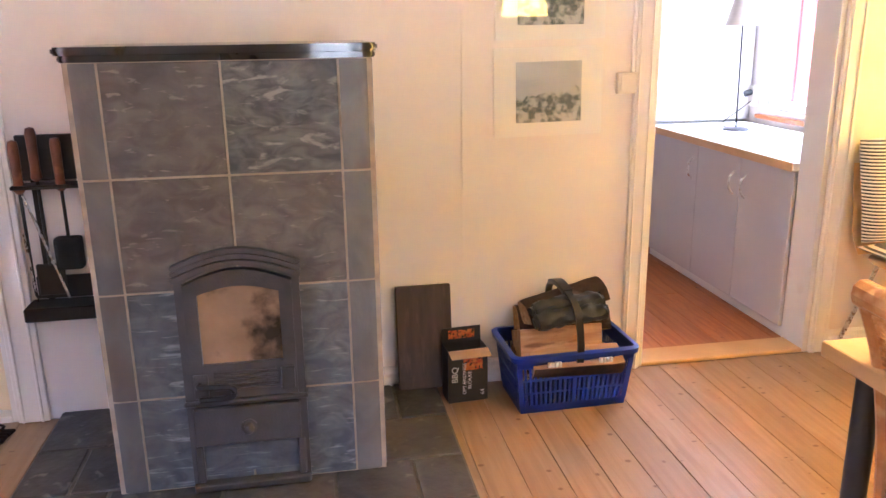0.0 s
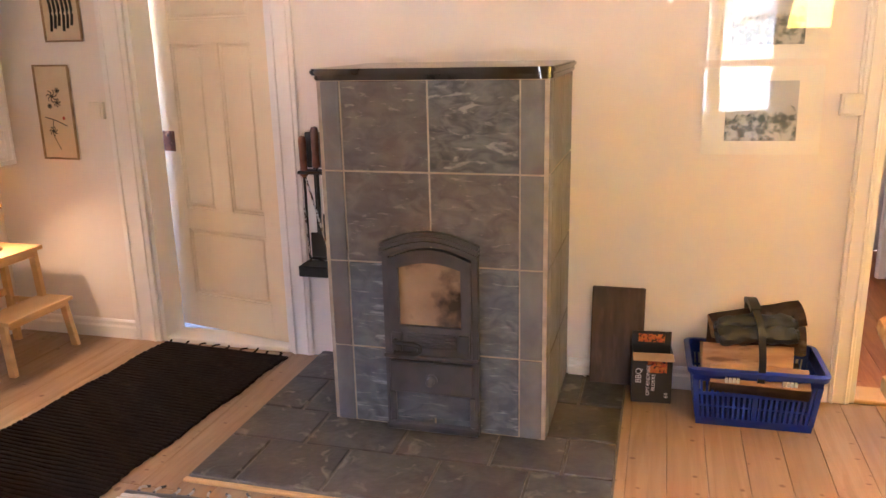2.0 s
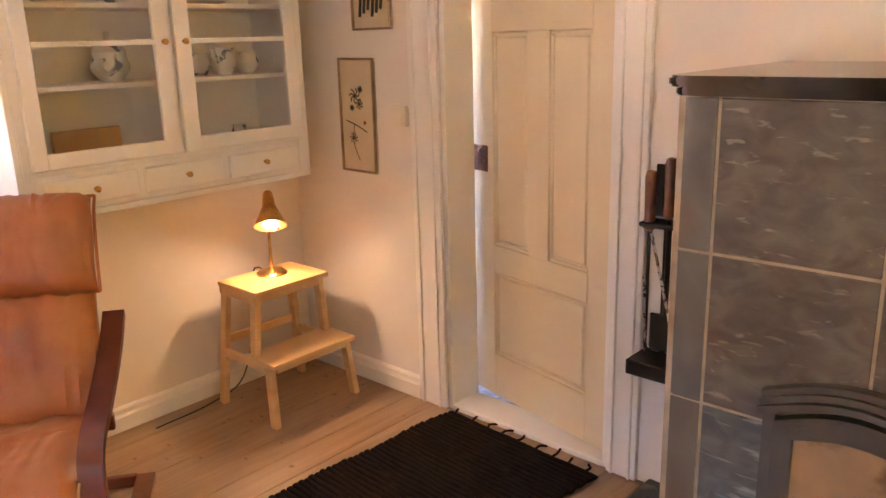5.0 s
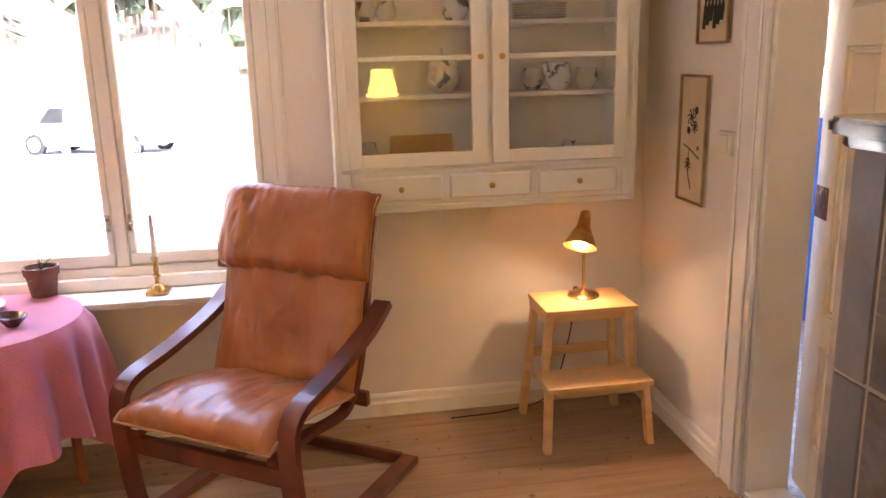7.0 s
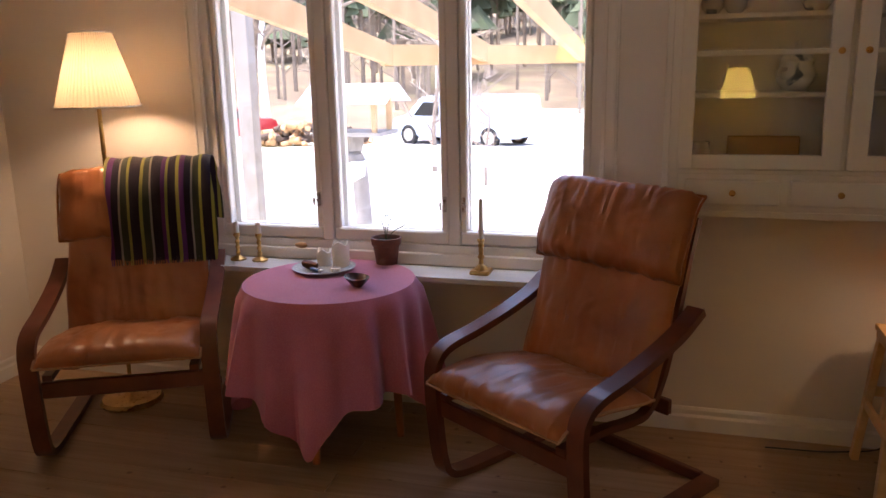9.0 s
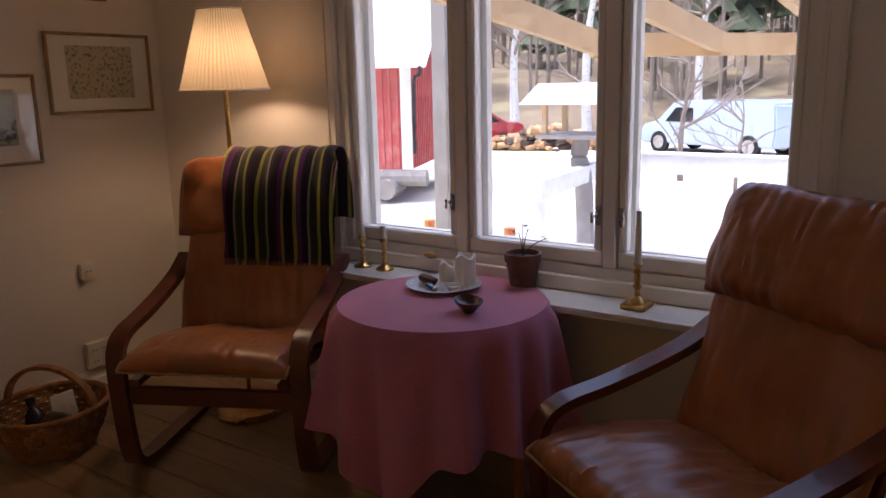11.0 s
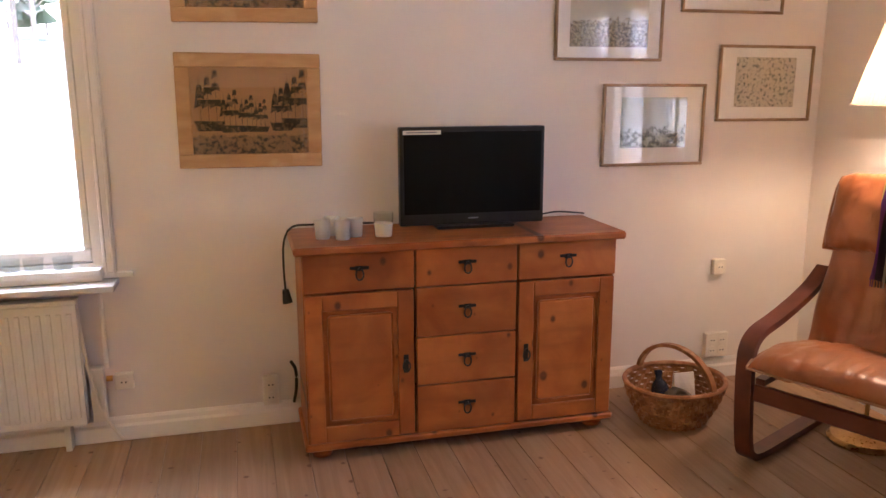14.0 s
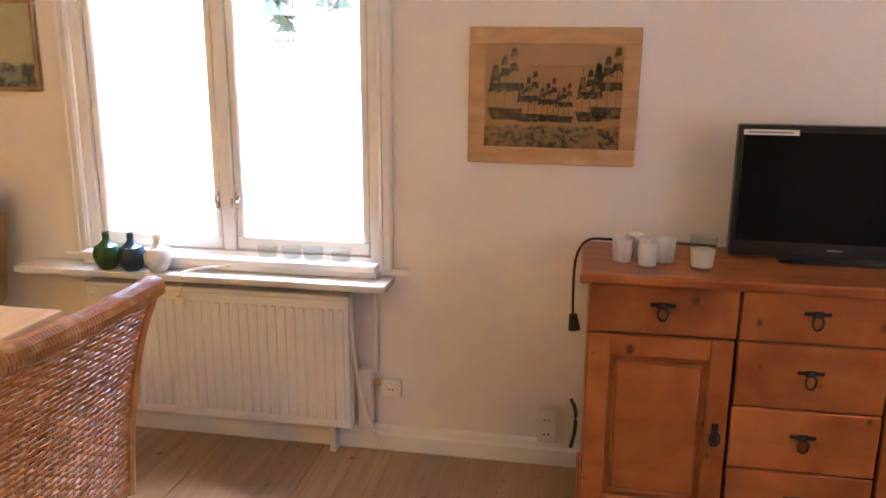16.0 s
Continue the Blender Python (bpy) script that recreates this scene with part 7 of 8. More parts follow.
# ---- kitchen beyond the doorway ----
KX1, KY1 = 2.66, 4.95
KWHITE = shader("kitchen_wall_paint", (0.80, 0.76, 0.70), (0.77, 0.73, 0.67), 0.7, 3)
wk = wall_with_openings("wall_kitchen_east", "y", NORTH + T, KY1, KX1, KX1 + 0.15, [(2.95, 4.02, 0.83, 1.85)], "white kitchen wall with a window")
structure("wall_kitchen_north", box(B(), -0.2, KY1, 0, KX1 + 0.15, KY1 + 0.15, HIGH), KWHITE, "white kitchen end wall", "wall")
structure("wall_kitchen_west", box(B(), -0.35, NORTH + T, 0, -0.2, KY1 + 0.15, HIGH), KWHITE, "white wall between kitchen and hall", "wall")
structure("ceiling", box(B(), -0.35, NORTH + T, HIGH, KX1 + 0.15, KY1 + 0.15, HIGH + 0.1), CEIL, "white kitchen ceiling", "ceiling")
kfloor = structure("floor_kitchen", box(B(), -0.2, NORTH, -0.06, KX1, KY1, -0.012), DARKMORTAR, "glossy orange pine plank floor in the kitchen", "floor")
kwin = window("window_3", "white kitchen window onto a red painted wall", (KX1, 4.02, 0), -90, 1.07, 0.83, 1.85, [0.535], 0.14, [])
part("window_sill", box(B(), -0.03, -0.03, 0.805, 1.10, 0.0, 0.829, 0.004), PINE, kwin, "orange wooden sill")
GREYFRONT = shader("pale_grey_laminate", (0.62, 0.58, 0.56), (0.60, 0.56, 0.54), 0.4, 3)
LAM = shader("white_laminate_worktop", (0.84, 0.82, 0.79), rough=0.3)
worktop = thing("worktop", "long white laminate kitchen worktop", "worktop", (2.318, 3.4, 0.745))
part("slab", box(B(), -0.315, -0.70, 0, 0.308, 0.72, 0.032, 0.004), LAM, worktop)
part("front_edge", box(B(), -0.322, -0.70, -0.004, -0.316, 0.72, 0.034, 0.002), BEECH, worktop, "wooden edging strip")


def kitchen_unit(y0, y1, doors):
    th = thing("kitchen_cabinet", "pale grey laminate kitchen base cabinet with bow handles", "cabinet", (2.312, (y0 + y1) / 2, 0), 0, "kitchen base cabinets")
    h = (y1 - y0) / 2
    part("carcass", box(B(), -0.272, -h + 0.001, 0.07, 0.298, h - 0.001, 0.742), GREYFRONT, th)
    part("plinth", box(B(), -0.262, -h + 0.001, 0.0, 0.20, h - 0.001, 0.07), WHITE, th)
    n = len(doors)
    for k, side in enumerate(doors):
        a, b = -h + 2 * h * k / n + 0.002, -h + 2 * h * (k + 1) / n - 0.002
        d = part("cabinet_door", box(B(), -0.292, a, 0.055, -0.274, b, 0.735, 0.002), GREYFRONT, th)
        hy = b - 0.05 if side > 0 else a + 0.05
        part("handle", tube(B(), [(-0.292, hy, 0.665), (-0.314, hy, 0.640), (-0.318, hy, 0.61), (-0.314, hy, 0.58), (-0.292, hy, 0.555)], 0.005), STEEL, d, "curved steel handle", True)


kitchen_unit(2.71, 3.53, (1, -1))
kitchen_unit(3.53, 4.10, (-1,))
part_side = structure("trim", box(B(), 2.04, 2.692, 0.0, 2.66, 2.706, 0.742), GREYFRONT, "grey end panel of the kitchen cabinets", "trim")
OVENGLASS = shader("dark_oven_glass", (0.012, 0.012, 0.013), rough=0.12)
cooker = thing("cooker", "white built-in cooker with dark glass, door standing open", "cooker", (2.33, 4.42, 0))
part("body", box(B(), -0.30, -0.29, 0.05, 0.32, 0.29, 0.735, 0.004), WHITE, cooker)
part("dark_front", box(B(), -0.308, -0.26, 0.08, -0.301, 0.26, 0.70, 0.003), OVENGLASS, cooker, "dark glass front")
part("open_door", turned(box(B(), -0.30, -0.02, 0.0, 0.0, 0.02, 0.66, 0.006), Matrix.Translation((-0.31, -0.27, 0.06)) @ Matrix.Rotation(radians(12), 4, "Z")), WHITE, cooker, "white appliance door standing open")
fridge = thing("tall_cabinet", "tall white kitchen cabinet above the worktop", "cabinet", (2.33, 4.50, 0.79))
part("body", box(B(), -0.34, -0.36, 0.0, 0.32, 0.36, 1.35, 0.004), WHITE, fridge)
# thin dark strip laid on the side to draw the shaded door seam
part("gap", box(B(), -0.343, -0.362, 0.0, -0.325, -0.3605, 1.35), OVENGLASS, fridge)
part("note", box(B(), -0.343, -0.10, 0.42, -0.3405, 0.05, 0.62), MATBOARD, fridge, "paper note")
part("note", box(B(), -0.3435, 0.09, 0.36, -0.3405, 0.17, 0.58), DARKHOLE, fridge, "dark card")
part("stand_block", box(B(), -0.30, -0.29, -0.055, 0.32, 0.29, 0.0), WHITE, fridge)
kl = thing("desk_lamp", "slim dark table lamp with a white shade on the worktop", "lamp", (2.355, 3.766, 0.777))
part("base", lathe(B(), [(0.07, 0), (0.072, 0.006), (0.06, 0.014), (0.0001, 0.016)], segs=24), BLACK, kl, "", True)
part("stem", rod(B(), (0, 0, 0.014), (0.0, 0.02, 0.56), 0.005, segs=8), BLACK, kl, "", True)
part("shade", lathe(B(), [(0.10, 0.55), (0.06, 0.70), (0.056, 0.70), (0.096, 0.55)], segs=24), SHADEWHITE, kl, "white shade", True)
part("cable", tube(B(), [(0.0, 0.06, 0.01), (0.0, 0.16, 0.006), (0.06, 0.22, 0.03), (0.12, 0.2, 0.08), (0.16, 0.14, 0.14)], 0.003), BLACK, kl, "", True)
ksock = thing("wall_socket", "white socket with a black plug beside the kitchen window", "socket", (2.66, 4.10, 0.93))
part("plate", box(B(), -0.03, -0.035, -0.06, 0.0, 0.035, 0.06, 0.005), PLASTICW, ksock)
part("plug", rod(B(), (-0.03, 0, 0.02), (-0.07, 0, 0.01), 0.018), BLACK, ksock)
REDWALL = overlay(shader("red_board_wall", (0.35, 0.06, 0.045), (0.28, 0.045, 0.035), 0.8, 5, (6, 6, 0.5), bump=0.2), (0.42, 0.12, 0.1), "blotch", 4, 0.5, 0.7, amount=0.5)
outwall = thing("outbuilding", "red board wall of an outbuilding close to the kitchen", "building", (4.6, 3.8, -0.45))
part("wall", box(B(), 0, -3.2, 0, 3, 4.0, 2.5), REDWALL, outwall)
for k in range(26):
    part("batten", box(B(), -0.02, -3.1 + 0.27 * k, 0, 0.0, -3.04 + 0.27 * k, 2.5), REDWALL, outwall)
part("roof", turned(box(B(), -0.4, -3.5, 2.5, 3.6, 4.3, 2.62), Matrix.Identity(4)), shader("grey_roofing", (0.2, 0.2, 0.2), rough=0.9), outwall)

# ---- hall beyond the panelled door ----
HY = 3.75
BLUEP = shader("blue_boarding", (0.035, 0.12, 0.46), (0.03, 0.10, 0.42), 0.45, 4)
structure("wall_hall_north", box(B(), WEST - 2.0, HY, 0, -0.35, HY + 0.1, 1.06), BLUEP, "blue painted boarding below a window in the hall", "wall")
structure("wall_hall_upper", box(B(), WEST - 2.0, HY, 1.95, -0.35, HY + 0.1, HIGH), KWHITE, "white wall above the hall window", "wall")
structure("wall_hall_upper", box(B(), -1.2, HY, 1.06, -0.35, HY + 0.1, 1.95), KWHITE, "white wall beside the hall window", "wall")
structure("trim", box(B(), WEST - 2.0, HY - 0.05, 1.06, -1.2, HY + 0.1, 1.09), WHITE, "white window board in the hall", "trim")
for x in (-4.35, -3.95, -3.55, -3.15, -2.75, -2.35, -1.95, -1.55, -1.22):
    structure("trim", box(B(), x - 0.02, HY + 0.02, 1.09, x + 0.02, HY + 0.06, 1.95), WHITE, "white window bar in the hall", "trim")
for z in (1.35, 1.62):
    structure("trim", box(B(), -4.6, HY + 0.025, z - 0.012, -1.2, HY + 0.055, z + 0.012), WHITE, "white glazing bar in the hall", "trim")
structure("wall_hall_west", box(B(), WEST - 2.15, NORTH + T, 0, WEST - 2.0, HY + 0.1, HIGH), KWHITE, "white hall wall", "wall")
structure("ceiling", box(B(), WEST - 2.15, NORTH + T, HIGH, -0.35, HY + 0.1, HIGH + 0.1), CEIL, "white hall ceiling", "ceiling")
structure("floor_hall", box(B(), WEST - 2.15, NORTH, -0.06, -0.35, HY + 0.1, -0.004), shader("pale_patterned_vinyl", (0.5, 0.5, 0.5), (0.3, 0.3, 0.32), 0.4, 40, lo=0.45, hi=0.55), "pale speckled vinyl floor in the hall", "floor")
structure("wall_hall_south", box(B(), WEST - 2.15, NORTH + 0.005, 0, WEST - 0.2, NORTH + T - 0.005, HIGH), KWHITE, "white hall wall", "wall")

# ---- outdoors: the yard to the west, a field to the south ----
GZ = -0.85
GRASS = overlay(shader("winter_worn_ground", (0.44, 0.41, 0.32), (0.50, 0.47, 0.40), 0.95, 0.6, bump=0.5, fine=8, shift=False), (0.28, 0.29, 0.16), "blotch", 0.35, 0.5, 0.65, amount=0.7)
GRAVEL = shader("pale_gravel", (0.45, 0.43, 0.41), (0.36, 0.34, 0.32), 0.95, 3, bump=0.5, fine=40)
bm = B()
NXg, NYg = 64, 64


def ground_z(x, y):
    d = math.hypot(x + 2, y)
    z = GZ + 0.06 * noise.noise(Vector((x * 0.15, y * 0.15, 0)))
    z -= 0.025 * max(0, min(22, d - 8))
    if d > 34:
        z += (d - 34) * 0.16
    return min(z, 16)


def gcoord(u):
    return math.copysign(abs(u) ** 2.2 * 420, u)


gv = [[bm.verts.new((gcoord(-1 + 2 * i / NXg), gcoord(-1 + 2 * j / NYg), 0)) for j in range(NYg + 1)] for i in range(NXg + 1)]
for row in gv:
    for v in row:
        v.co.z = ground_z(v.co.x, v.co.y)
for i in range(NXg):
    for j in range(NYg):
        bm.faces.new((gv[i][j], gv[i + 1][j], gv[i + 1][j + 1], gv[i][j + 1]))
ground = structure("ground", bm, GRASS, "pale winter-worn grass rising to brown wooded slopes", "ground", True)
LITTER = overlay(shader("brown_leaf_litter", (0.20, 0.145, 0.095), (0.13, 0.095, 0.06), 0.95, 0.8, bump=0.6, fine=6, shift=False), (0.28, 0.25, 0.13), "blotch", 0.5, 0.5, 0.65, amount=0.7)
ground.data.materials.append(LITTER)
for f in ground.data.polygons:
    if math.hypot(f.center.x + 2, f.center.y) > 36 and f.center.x < -20:
        f.material_index = 1
bm = B()
for i in range(21):
    x = -6 - 24 * i / 20
    for s in (0, 1):
        y0 = -2.5 - 0.42 * (-x - 6) + (0 if s == 0 else 6.5 + 0.55 * (-x - 6))
        bm.verts.new((x, y0, ground_z(x, y0) + 0.05))
bm.verts.ensure_lookup_table()
for i in range(20):
    bm.faces.new((bm.verts[2 * i], bm.verts[2 * i + 1], bm.verts[2 * i + 3], bm.verts[2 * i + 2]))
structure("road", bm, GRAVEL, "pale gravel yard", "road")

# veranda frame and railing
LUMBER = overlay(shader("raw_lumber", (0.50, 0.34, 0.18), (0.42, 0.27, 0.13), 0.7, 6, (1, 1, 1), bump=0.15), (0.34, 0.2, 0.09), "knots", 6, 0.03, 0.08)
GREYLUM = shader("grey_weathered_lumber", (0.30, 0.27, 0.24), (0.24, 0.21, 0.18), 0.8, 8, bump=0.2)
def beam(a, b, w, h):
    """A squared timber from a to b."""
    return sweep(B(), [Vector(a), Vector(b)], [(-w / 2, -h / 2), (w / 2, -h / 2), (w / 2, h / 2), (-w / 2, h / 2)])


ver = thing("veranda_frame", "raw timber veranda frame outside the window", "veranda", (0, 0, 0))
part("front_beam", beam((-5.33, -0.72, 1.46), (-8.5, 1.45, 1.46), 0.06, 0.155), LUMBER, ver)
for a, b in (((-5.39, -0.68, 1.46), (-2.8, -0.68, 1.77)), ((-6.35, -0.13, 1.46), (-2.8, -0.13, 1.83)), ((-7.3, 0.56, 1.46), (-2.8, 0.56, 1.88)), ((-8.1, 1.13, 1.46), (-2.8, 1.13, 1.93))):
    part("rafter", beam(a, b, 0.055, 0.15), LUMBER, ver)
part("joist_hanger", box(B(), -6.32, -0.165, 1.39, -6.29, -0.095, 1.50), STEEL, ver, "galvanised joist hanger")
part("post", box(B(), -4.955, -1.68, GZ, -4.845, -1.565, 2.3, 0.004), GREYLUM, ver, "grey weathered post")
part("post", box(B(), -8.45, 1.33, GZ - 0.1, -8.34, 1.44, 1.385, 0.004), GREYLUM, ver, "grey weathered post")
fence = thing("railing", "white weathered wooden railing in the yard", "fence", (0, 0, 0))
WHITEWOOD = shader("bleached_railing_paint", (0.76, 0.74, 0.71), (0.66, 0.64, 0.61), 0.8, 8)
for x, y in ((-7.70, -2.32), (-10.72, -2.62), (-10.90, -0.5), (-11.0, 1.6)):
    part("post", box(B(), x - 0.05, y - 0.05, GZ - 0.12, x + 0.05, y + 0.05, 0.12, 0.004), WHITEWOOD, fence)
part("rail", beam((-7.55, -2.30, 0.11), (-10.75, -2.64, 0.11), 0.14, 0.20), WHITEWOOD, fence)
part("rail", beam((-10.72, -2.70, 0.09), (-11.05, 2.4, 0.05), 0.05, 0.26), WHITEWOOD, fence)
part("cap_board", beam((-10.72, -2.70, 0.235), (-11.05, 2.4, 0.195), 0.16, 0.03), WHITEWOOD, fence)
low = thing("low_fence", "low brown board fence in the yard", "fence", (-7.2, -3.6, GZ))
part("board", box(B(), -0.03, -1.6, 0.25, 0.03, 1.4, 0.42), PINE, low)
for y in (-1.2, 0.2, 1.2):
    part("post", rod(B(), (0, y, 0), (0, y, 0.62), 0.06), PINE, low)

# red shed
SHEDRED = overlay(shader("faded_red_boards", (0.50, 0.105, 0.09), (0.42, 0.085, 0.07), 0.8, 5, (5, 5, 0.5), bump=0.2), (0.58, 0.26, 0.23), "blotch", 4, 0.5, 0.7, amount=0.5)
shed = thing("red_shed", "faded red board shed with white corner and pale metal roof", "shed", (-12.04, -7.215, GZ + 0.50), 22)
part("wall", box(B(), -4, -3.5, 0, 0, 0, 1.95), SHEDRED, shed)
for k in range(24):
    part("batten", box(B(), 0.0, -3.45 + 0.145 * k, 0, 0.025, -3.40 + 0.145 * k, 1.95), SHEDRED, shed)
for k in range(26):
    part("batten", box(B(), -3.95 + 0.15 * k, 0.0, 0, -3.90 + 0.15 * k, 0.025, 1.95), SHEDRED, shed)
part("corner_board", box(B(), -0.02, -0.16, 0, 0.035, 0.035, 1.95), WHITE, shed, "white corner board")
TIN = shader("pale_tin_roof", (0.66, 0.66, 0.68), (0.58, 0.58, 0.6), 0.35, 4)
bm = B()
for x, z in ((0.35, 1.84), (-2.0, 3.45), (-4.35, 1.84)):
    for y in (-3.9, 0.4):
        bm.verts.new((x, y, z))
bm.verts.ensure_lookup_table()
v = bm.verts
bm.faces.new((v[0], v[1], v[3], v[2])), bm.faces.new((v[2], v[3], v[5], v[4]))
bmesh.ops.solidify(bm, geom=bm.faces[:], thickness=0.08)
part("roof", bm, TIN, shed, "pale metal roof")
bm = B()
bm.faces.new([bm.verts.new(p) for p in ((0.0, 0.0, 1.95), (-4.0, 0.0, 1.95), (-2.0, 0.0, 3.32))])
bmesh.ops.solidify(bm, geom=bm.faces[:], thickness=0.05)
part("gable", bm, SHEDRED, shed)
part("gutter", tube(B(), [(0.38, 0.30, 1.86), (0.30, 0.28, 1.72), (0.10, 0.12, 1.55), (0.08, 0.10, 0.3)], 0.035), BLACK, shed, "dark downpipe", True)
part("footing_log", rod(B(), (0.0, -3.4, -0.16), (0.0, 0.3, -0.16), 0.16), GREYLUM, shed)
part("footing_log", rod(B(), (0.4, -0.4, -0.34), (-0.4, -0.4, -0.34), 0.19), GREYLUM, shed)

# parked vehicles
CARGLASS = shader("dark_car_glass", (0.02, 0.022, 0.025), rough=0.08)
TYRE = shader("tyre_rubber", (0.015, 0.015, 0.015), rough=0.9)


def vehicle(name, label, place, turn, colour, outline, width, glass_from, wheels, r, lamp_colour):
    th = thing(name, label, "vehicle", place, turn)
    paint = shader(name + "_paint", colour, rough=0.25, coat=0.5)
    bm = B()
    f = bm.faces.new([bm.verts.new((x, -width / 2, z)) for x, z in outline])
    up = bmesh.ops.extrude_face_region(bm, geom=[f])["geom"]
    bmesh.ops.translate(bm, verts=[g for g in up if isinstance(g, bmesh.types.BMVert)], vec=(0, width, 0))
    bmesh.ops.bevel(bm, geom=bm.edges[:], offset=0.06, segments=2, affect="EDGES")
    part("body", bm, paint, th, "", True)
    for x0, x1, z0, z1, x2, x3 in glass_from:
        for s in (-1, 1):
            bm = B()
            bm.faces.new([bm.verts.new((x, s * (width / 2 + 0.006), z)) for x, z in ((x0, z0), (x1, z0), (x3, z1), (x2, z1))])
            bmesh.ops.solidify(bm, geom=bm.faces[:], thickness=0.01)
            part("window", bm, CARGLASS, th, "dark side window")
    for x in wheels:
        for s in (-1, 1):
            w = part("wheel", turned(lathe(B(), [(r * 0.6, -0.09), (r, -0.08), (r, 0.08), (r * 0.6, 0.09)], segs=24), Matrix.Translation((x, s * (width / 2 - 0.08), r)) @ Matrix.Rotation(radians(90), 4, "X")), TYRE, th, "black tyre", True)
            part("rim", turned(lathe(B(), [(0.0001, -0.10), (r * 0.62, -0.10), (r * 0.62, 0.10), (0.0001, 0.10)], segs=20), Matrix.Translation((x, s * (width / 2 - 0.075), r)) @ Matrix.Rotation(radians(90), 4, "X")), STEEL, w, "grey rim", True)
    for s in (-1, 1):
        part("tail_light", box(B(), outline[0][0] - 0.01, s * width * 0.36 - 0.12, 0.72, outline[0][0] + 0.08, s * width * 0.36 + 0.12, 0.88, 0.02), shader(name + "_lamp", lamp_colour, rough=0.2), th)


CAR = [(-2.1, 0.35), (-2.15, 0.8), (-2.0, 0.98), (-1.45, 1.0), (-0.85, 1.40), (0.35, 1.42), (1.05, 1.0), (1.95, 0.85), (2.1, 0.6), (2.05, 0.32)]
vehicle("car", "dark red parked passenger car", (-26.8, -15.3, GZ - 0.53), -56, (0.30, 0.012, 0.02), CAR, 1.75, [(-1.25, -0.25, 1.02, 1.34, -0.78, -0.25), (-0.18, 0.85, 1.02, 1.34, -0.18, 0.33)], (-1.3, 1.3), 0.31, (0.5, 0.02, 0.02))
VAN = [(-2.6, 0.34), (-2.65, 0.85), (-2.6, 1.66), (-2.4, 1.75), (0.9, 1.75), (1.2, 1.68), (1.85, 1.08), (2.5, 0.92), (2.6, 0.6), (2.55, 0.3)]
vehicle("van", "pale blue-white parked delivery van", (-27.0, -5.6, GZ - 0.46), -112, (0.42, 0.50, 0.60), VAN, 1.95, [(0.35, 1.5, 1.05, 1.52, 0.35, 1.05)], (-1.75, 1.75), 0.36, (0.5, 0.05, 0.03))

# bird table on a tree stump post
bird_table = thing("bird_table", "wooden bird table with a white roof on a trunk post", "bird table", (-9.2, -2.52, GZ + 0.14))
part("post", tube(B(), [(0.05, 0.1, -0.3), (0.0, 0.03, 0.7), (0.03, -0.02, 1.0), (0.0, 0.0, 1.25)], 0.11, 6, 10), GREYLUM, bird_table, "forked grey trunk", True)
part("tray", box(B(), -0.36, -0.45, 1.25, 0.36, 0.45, 1.30), GREYLUM, bird_table)
for x in (-0.28, 0.28):
    for y in (-0.36, 0.36):
        part("roof_post", box(B(), x - 0.03, y - 0.03, 1.30, x + 0.03, y + 0.03, 1.72), LUMBER, bird_table)
bm = B()
for x, z in ((0.5, 1.66), (0.0, 1.90), (-0.5, 1.66)):
    for y in (-0.6, 0.6):
        bm.verts.new((x, y, z))
bm.verts.ensure_lookup_table()
v = bm.verts
bm.faces.new((v[0], v[1], v[3], v[2])), bm.faces.new((v[2], v[3], v[5], v[4]))
bmesh.ops.solidify(bm, geom=bm.faces[:], thickness=0.04)
part("roof", bm, TIN, bird_table, "white painted roof")

# woodpile
random.seed(31)
pile = thing("woodpile", "long heap of cut and split logs in the yard", "woodpile", (-26.2, -11.3, GZ - 0.47))
logmesh = mesh_of("cut_log", rod(B(), (-0.2, 0, 0), (0.2, 0, 0), 0.11, segs=9), SPLIT)
darkmesh = mesh_of("cut_log", rod(B(), (-0.2, 0, 0), (0.2, 0, 0), 0.12, segs=9), BARK)
for k in range(150):
    u = random.uniform(-2.2, 2.2)
    z = random.uniform(0.08, 0.95) * (1 - abs(u) / 3.6)
    piece("cut_log", random.choice((logmesh, logmesh, darkmesh)), pile, Matrix.Translation((0.2 * u + random.uniform(-0.4, 0.4), -u, max(0.1, z))) @ Matrix.Rotation(random.uniform(0, 3), 4, "Z") @ Matrix.Rotation(random.uniform(-0.4, 0.4), 4, "Y"))

# bare trees
TWIG = shader("grey_twigs", (0.27, 0.215, 0.17), (0.19, 0.15, 0.115), 0.9, 10)
BIRCH = overlay(shader("birch_bark", (0.62, 0.60, 0.56), (0.52, 0.50, 0.46), 0.8, 6), (0.06, 0.05, 0.05), "blotch", 7, 0.62, 0.66, (1, 1, 3))


def branches(bm, base, way, length, r, depth):
    """A tapered limb that forks on."""
    end = base + way * length
    mid = (base + end) / 2 + Vector((random.uniform(-1, 1), random.uniform(-1, 1), random.uniform(-0.3, 0.5))) * length * 0.08
    rod(bm, base, mid, r, r * 0.8, 5, False), rod(bm, mid, end, r * 0.8, r * 0.5, 5, False)
    if depth:
        for k in range(3 if depth > 1 else 4):
            f = random.uniform(0.35, 1.0)
            w = (way + Vector((random.uniform(-1, 1), random.uniform(-1, 1), random.uniform(-0.25, 0.6))) * 0.85).normalized()
            branches(bm, base.lerp(end, f), w, length * random.uniform(0.45, 0.7), r * 0.45, depth - 1)


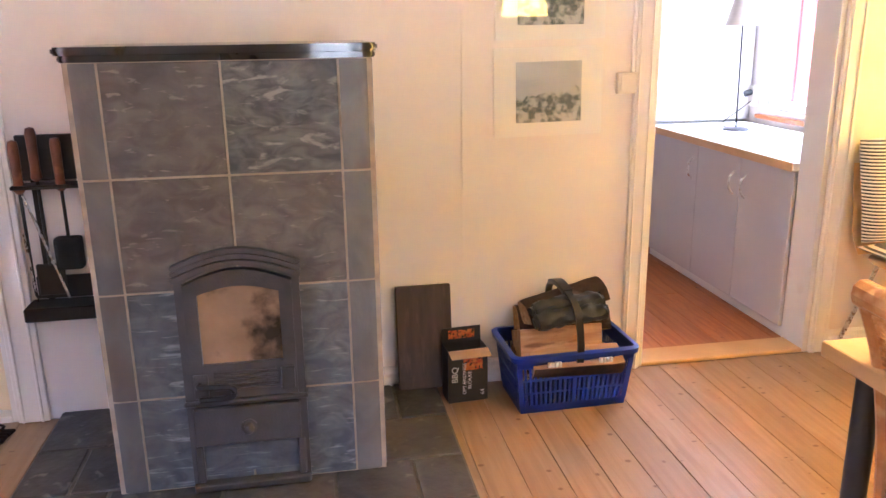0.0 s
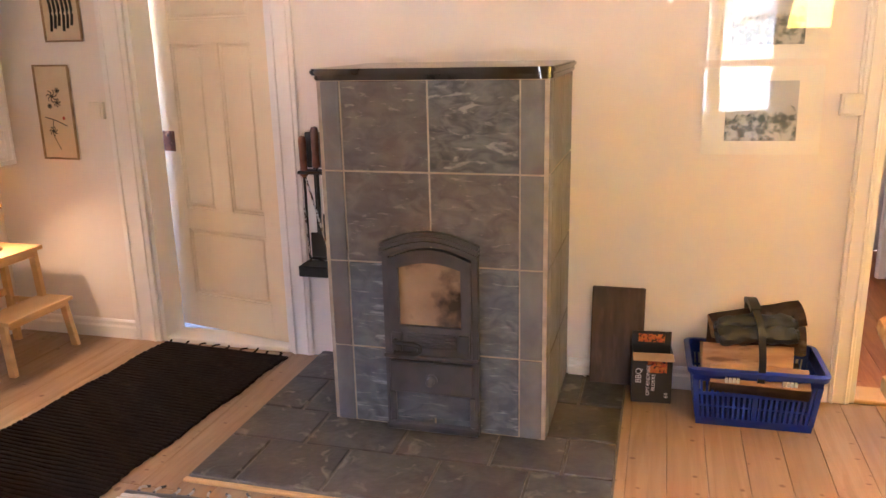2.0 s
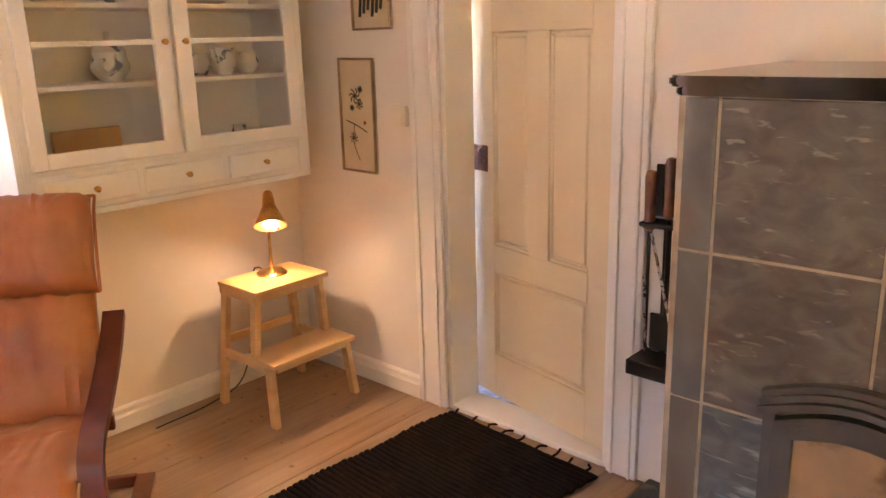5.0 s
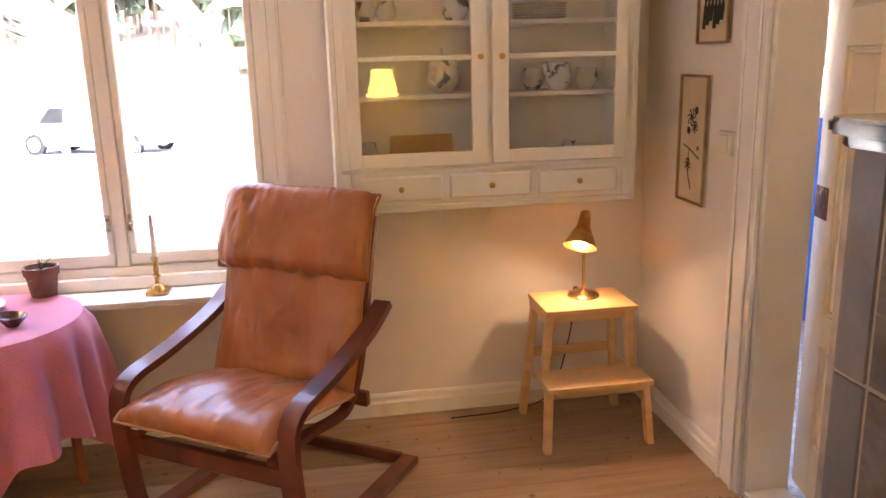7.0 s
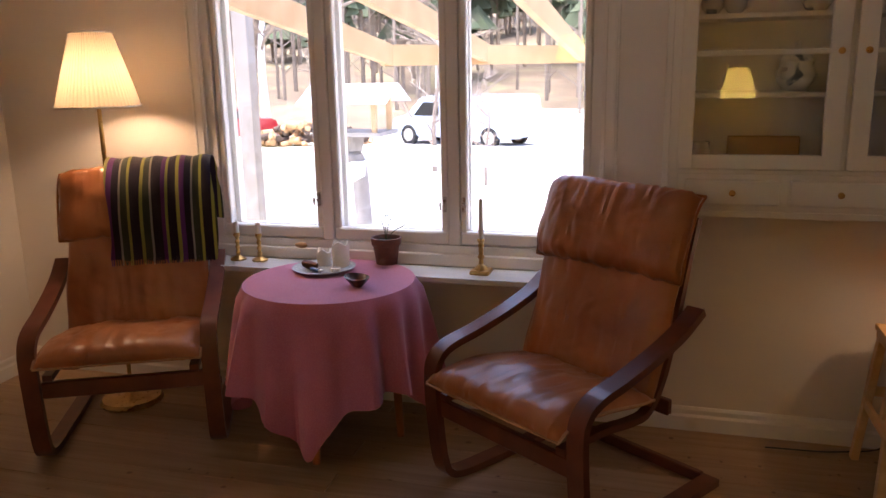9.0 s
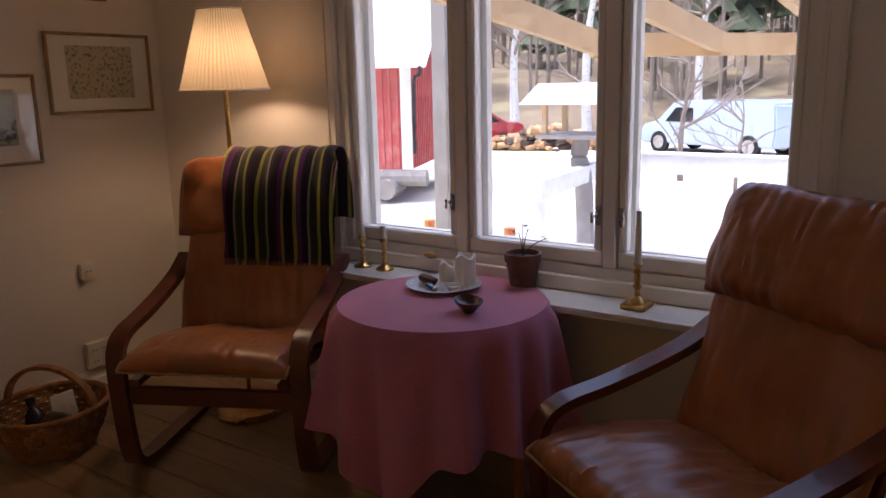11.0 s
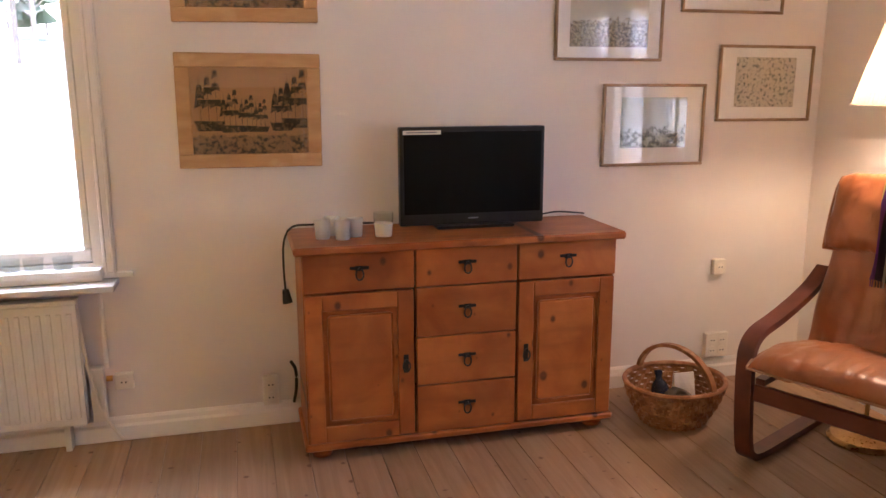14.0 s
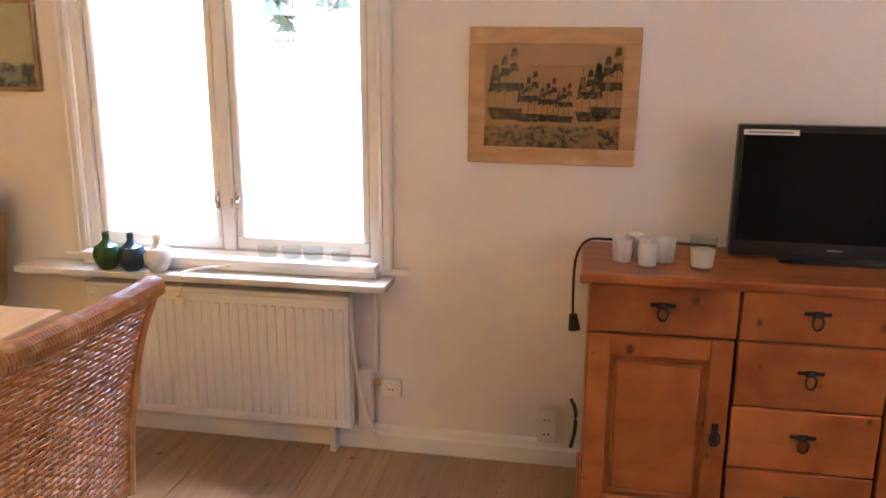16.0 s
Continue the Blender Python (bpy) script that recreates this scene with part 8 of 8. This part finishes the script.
def bare_tree(place, h, bark, spread, label, seed):
    random.seed(seed)
    th = thing("bare_tree", label, "tree", place)
    trunk = [(0, 0, -0.2), (0.05 * h * 0.2, 0, h * 0.3), (0, 0.03 * h, h * 0.6), (0.02 * h, 0, h)]
    bm = B()
    ln = smooth_line(trunk, 5)
    for i in range(len(ln) - 1):
        f0, f1 = i / (len(ln) - 1), (i + 1) / (len(ln) - 1)
        rod(bm, ln[i], ln[i + 1], h * 0.018 * (1.05 - f0), h * 0.018 * (1.05 - f1), 8, False)
    part("trunk", bm, bark, th, "", True)
    bm = B()
    for k in range(16):
        f = random.uniform(0.25, 0.98)
        a = random.uniform(0, 6.28)
        p = ln[int(f * (len(ln) - 1))]
        branches(bm, p, Vector((math.cos(a), math.sin(a), random.uniform(0.1, 0.9))).normalized(), h * spread * (1.15 - f), h * 0.006, 2)
    tagged(part("crown", bm, TWIG, th, "bare grey branching crown"), kind="stuff")


bare_tree((-17.5, -3.9, GZ - 0.25), 4.0, TWIG, 0.42, "bare leafless fruit tree in the yard", 2)
bare_tree((-15.0, -2.1, GZ - 0.2), 2.4, TWIG, 0.5, "low bare shrub tree in the yard", 5)
for k, (x, y, h) in enumerate(((-30, -17, 12), (-33, -13, 13), (-28, -20, 11), (-36, -9, 12), (-34, -22, 14), (-31, -15.5, 12))):
    bare_tree((x, y, ground_z(x, y)), h, BIRCH, 0.2, "tall bare birch at the wood's edge", 40 + k)

# woods on the slopes: trunks and needle-clad trees
NEEDLE = overlay(shader("spruce_needles", (0.07, 0.095, 0.055), (0.11, 0.13, 0.07), 0.9, 3, bump=0.5, fine=20, shift=False), (0.12, 0.15, 0.05), "blotch", 1.5, 0.55, 0.75, amount=0.6)


def woods(name, label, spots, seed):
    random.seed(seed)
    th = thing(name, label, "woods", (0, 0, 0))
    tv_, tf, nv, nf = [], [], [], []

    def cone(vs, fs, c, r0, r1, h, n, jag=0.0):
        b = len(vs)
        for i in range(n):
            a = 2 * math.pi * i / n
            q = r0 * (1 + random.uniform(-jag, jag))
            vs.append((c[0] + q * math.cos(a), c[1] + q * math.sin(a), c[2] - random.uniform(0, jag) * h * 0.4))
        for i in range(n):
            a = 2 * math.pi * i / n
            vs.append((c[0] + r1 * math.cos(a), c[1] + r1 * math.sin(a), c[2] + h))
        for i in range(n):
            j = (i + 1) % n
            fs.append((b + i, b + j, b + n + j, b + n + i))

    for x, y in spots:
        z, h = ground_z(x, y) - 0.3, random.uniform(11, 18)
        cone(tv_, tf, (x, y, z), h * random.uniform(0.005, 0.010), h * 0.003, h, 6)
        kind = random.random()
        if kind < 0.4:
            low_ = random.uniform(0.12, 0.45)
            for j in range(9):
                f = low_ + (1 - low_) * j / 9
                for q in range(5):
                    a = random.uniform(0, 6.28)
                    rr = h * 0.075 * (1.1 - f) * random.uniform(0.5, 1.2)
                    cone(nv, nf, (x + rr * 0.9 * math.cos(a), y + rr * 0.9 * math.sin(a), z + h * (f + random.uniform(-0.05, 0.05))), rr, rr * 0.08, h * 0.07, 7, 0.6)
        else:
            for j in range(34):
                a = random.uniform(0, 6.28)
                f = random.uniform(0.08, 0.95)
                reach = random.uniform(0.05, 0.15) * h
                ex, ey = math.cos(a) * reach, math.sin(a) * reach
                b = len(tv_)
                tv_.extend([(x, y, z + h * f), (x, y, z + h * f + 0.08), (x + ex, y + ey, z + h * f + h * 0.08)])
                tf.append((b, b + 1, b + 2))
    for nm, vs, fs, m in (("trunks", tv_, tf, TWIG), ("foliage", nv, nf, NEEDLE)):
        me = bpy.data.meshes.new(nm)
        me.from_pydata(vs, [], fs)
        me.materials.append(m)
        o = new(nm, me)
        o.parent = th
        tagged(o, kind="stuff")


random.seed(77)
woods("west_woods", "mixed bare and spruce woods on the slope beyond the yard", [(-random.uniform(38, 85), random.uniform(-70, 30)) for _ in range(620)], 78)
woods("south_woods", "tall pine and spruce woods beyond the field", [(random.uniform(-45, 60), -random.uniform(48, 85)) for _ in range(330)], 79)

# floor boards last: the room's pale pine and the kitchen's orange pine
random.seed(21)
planks(floor, WEST, EAST, SOUTH, NORTH, 0.128, PLANK)
planks(kfloor, -0.2, KX1, NORTH + T, KY1, 0.13, KPLANK)
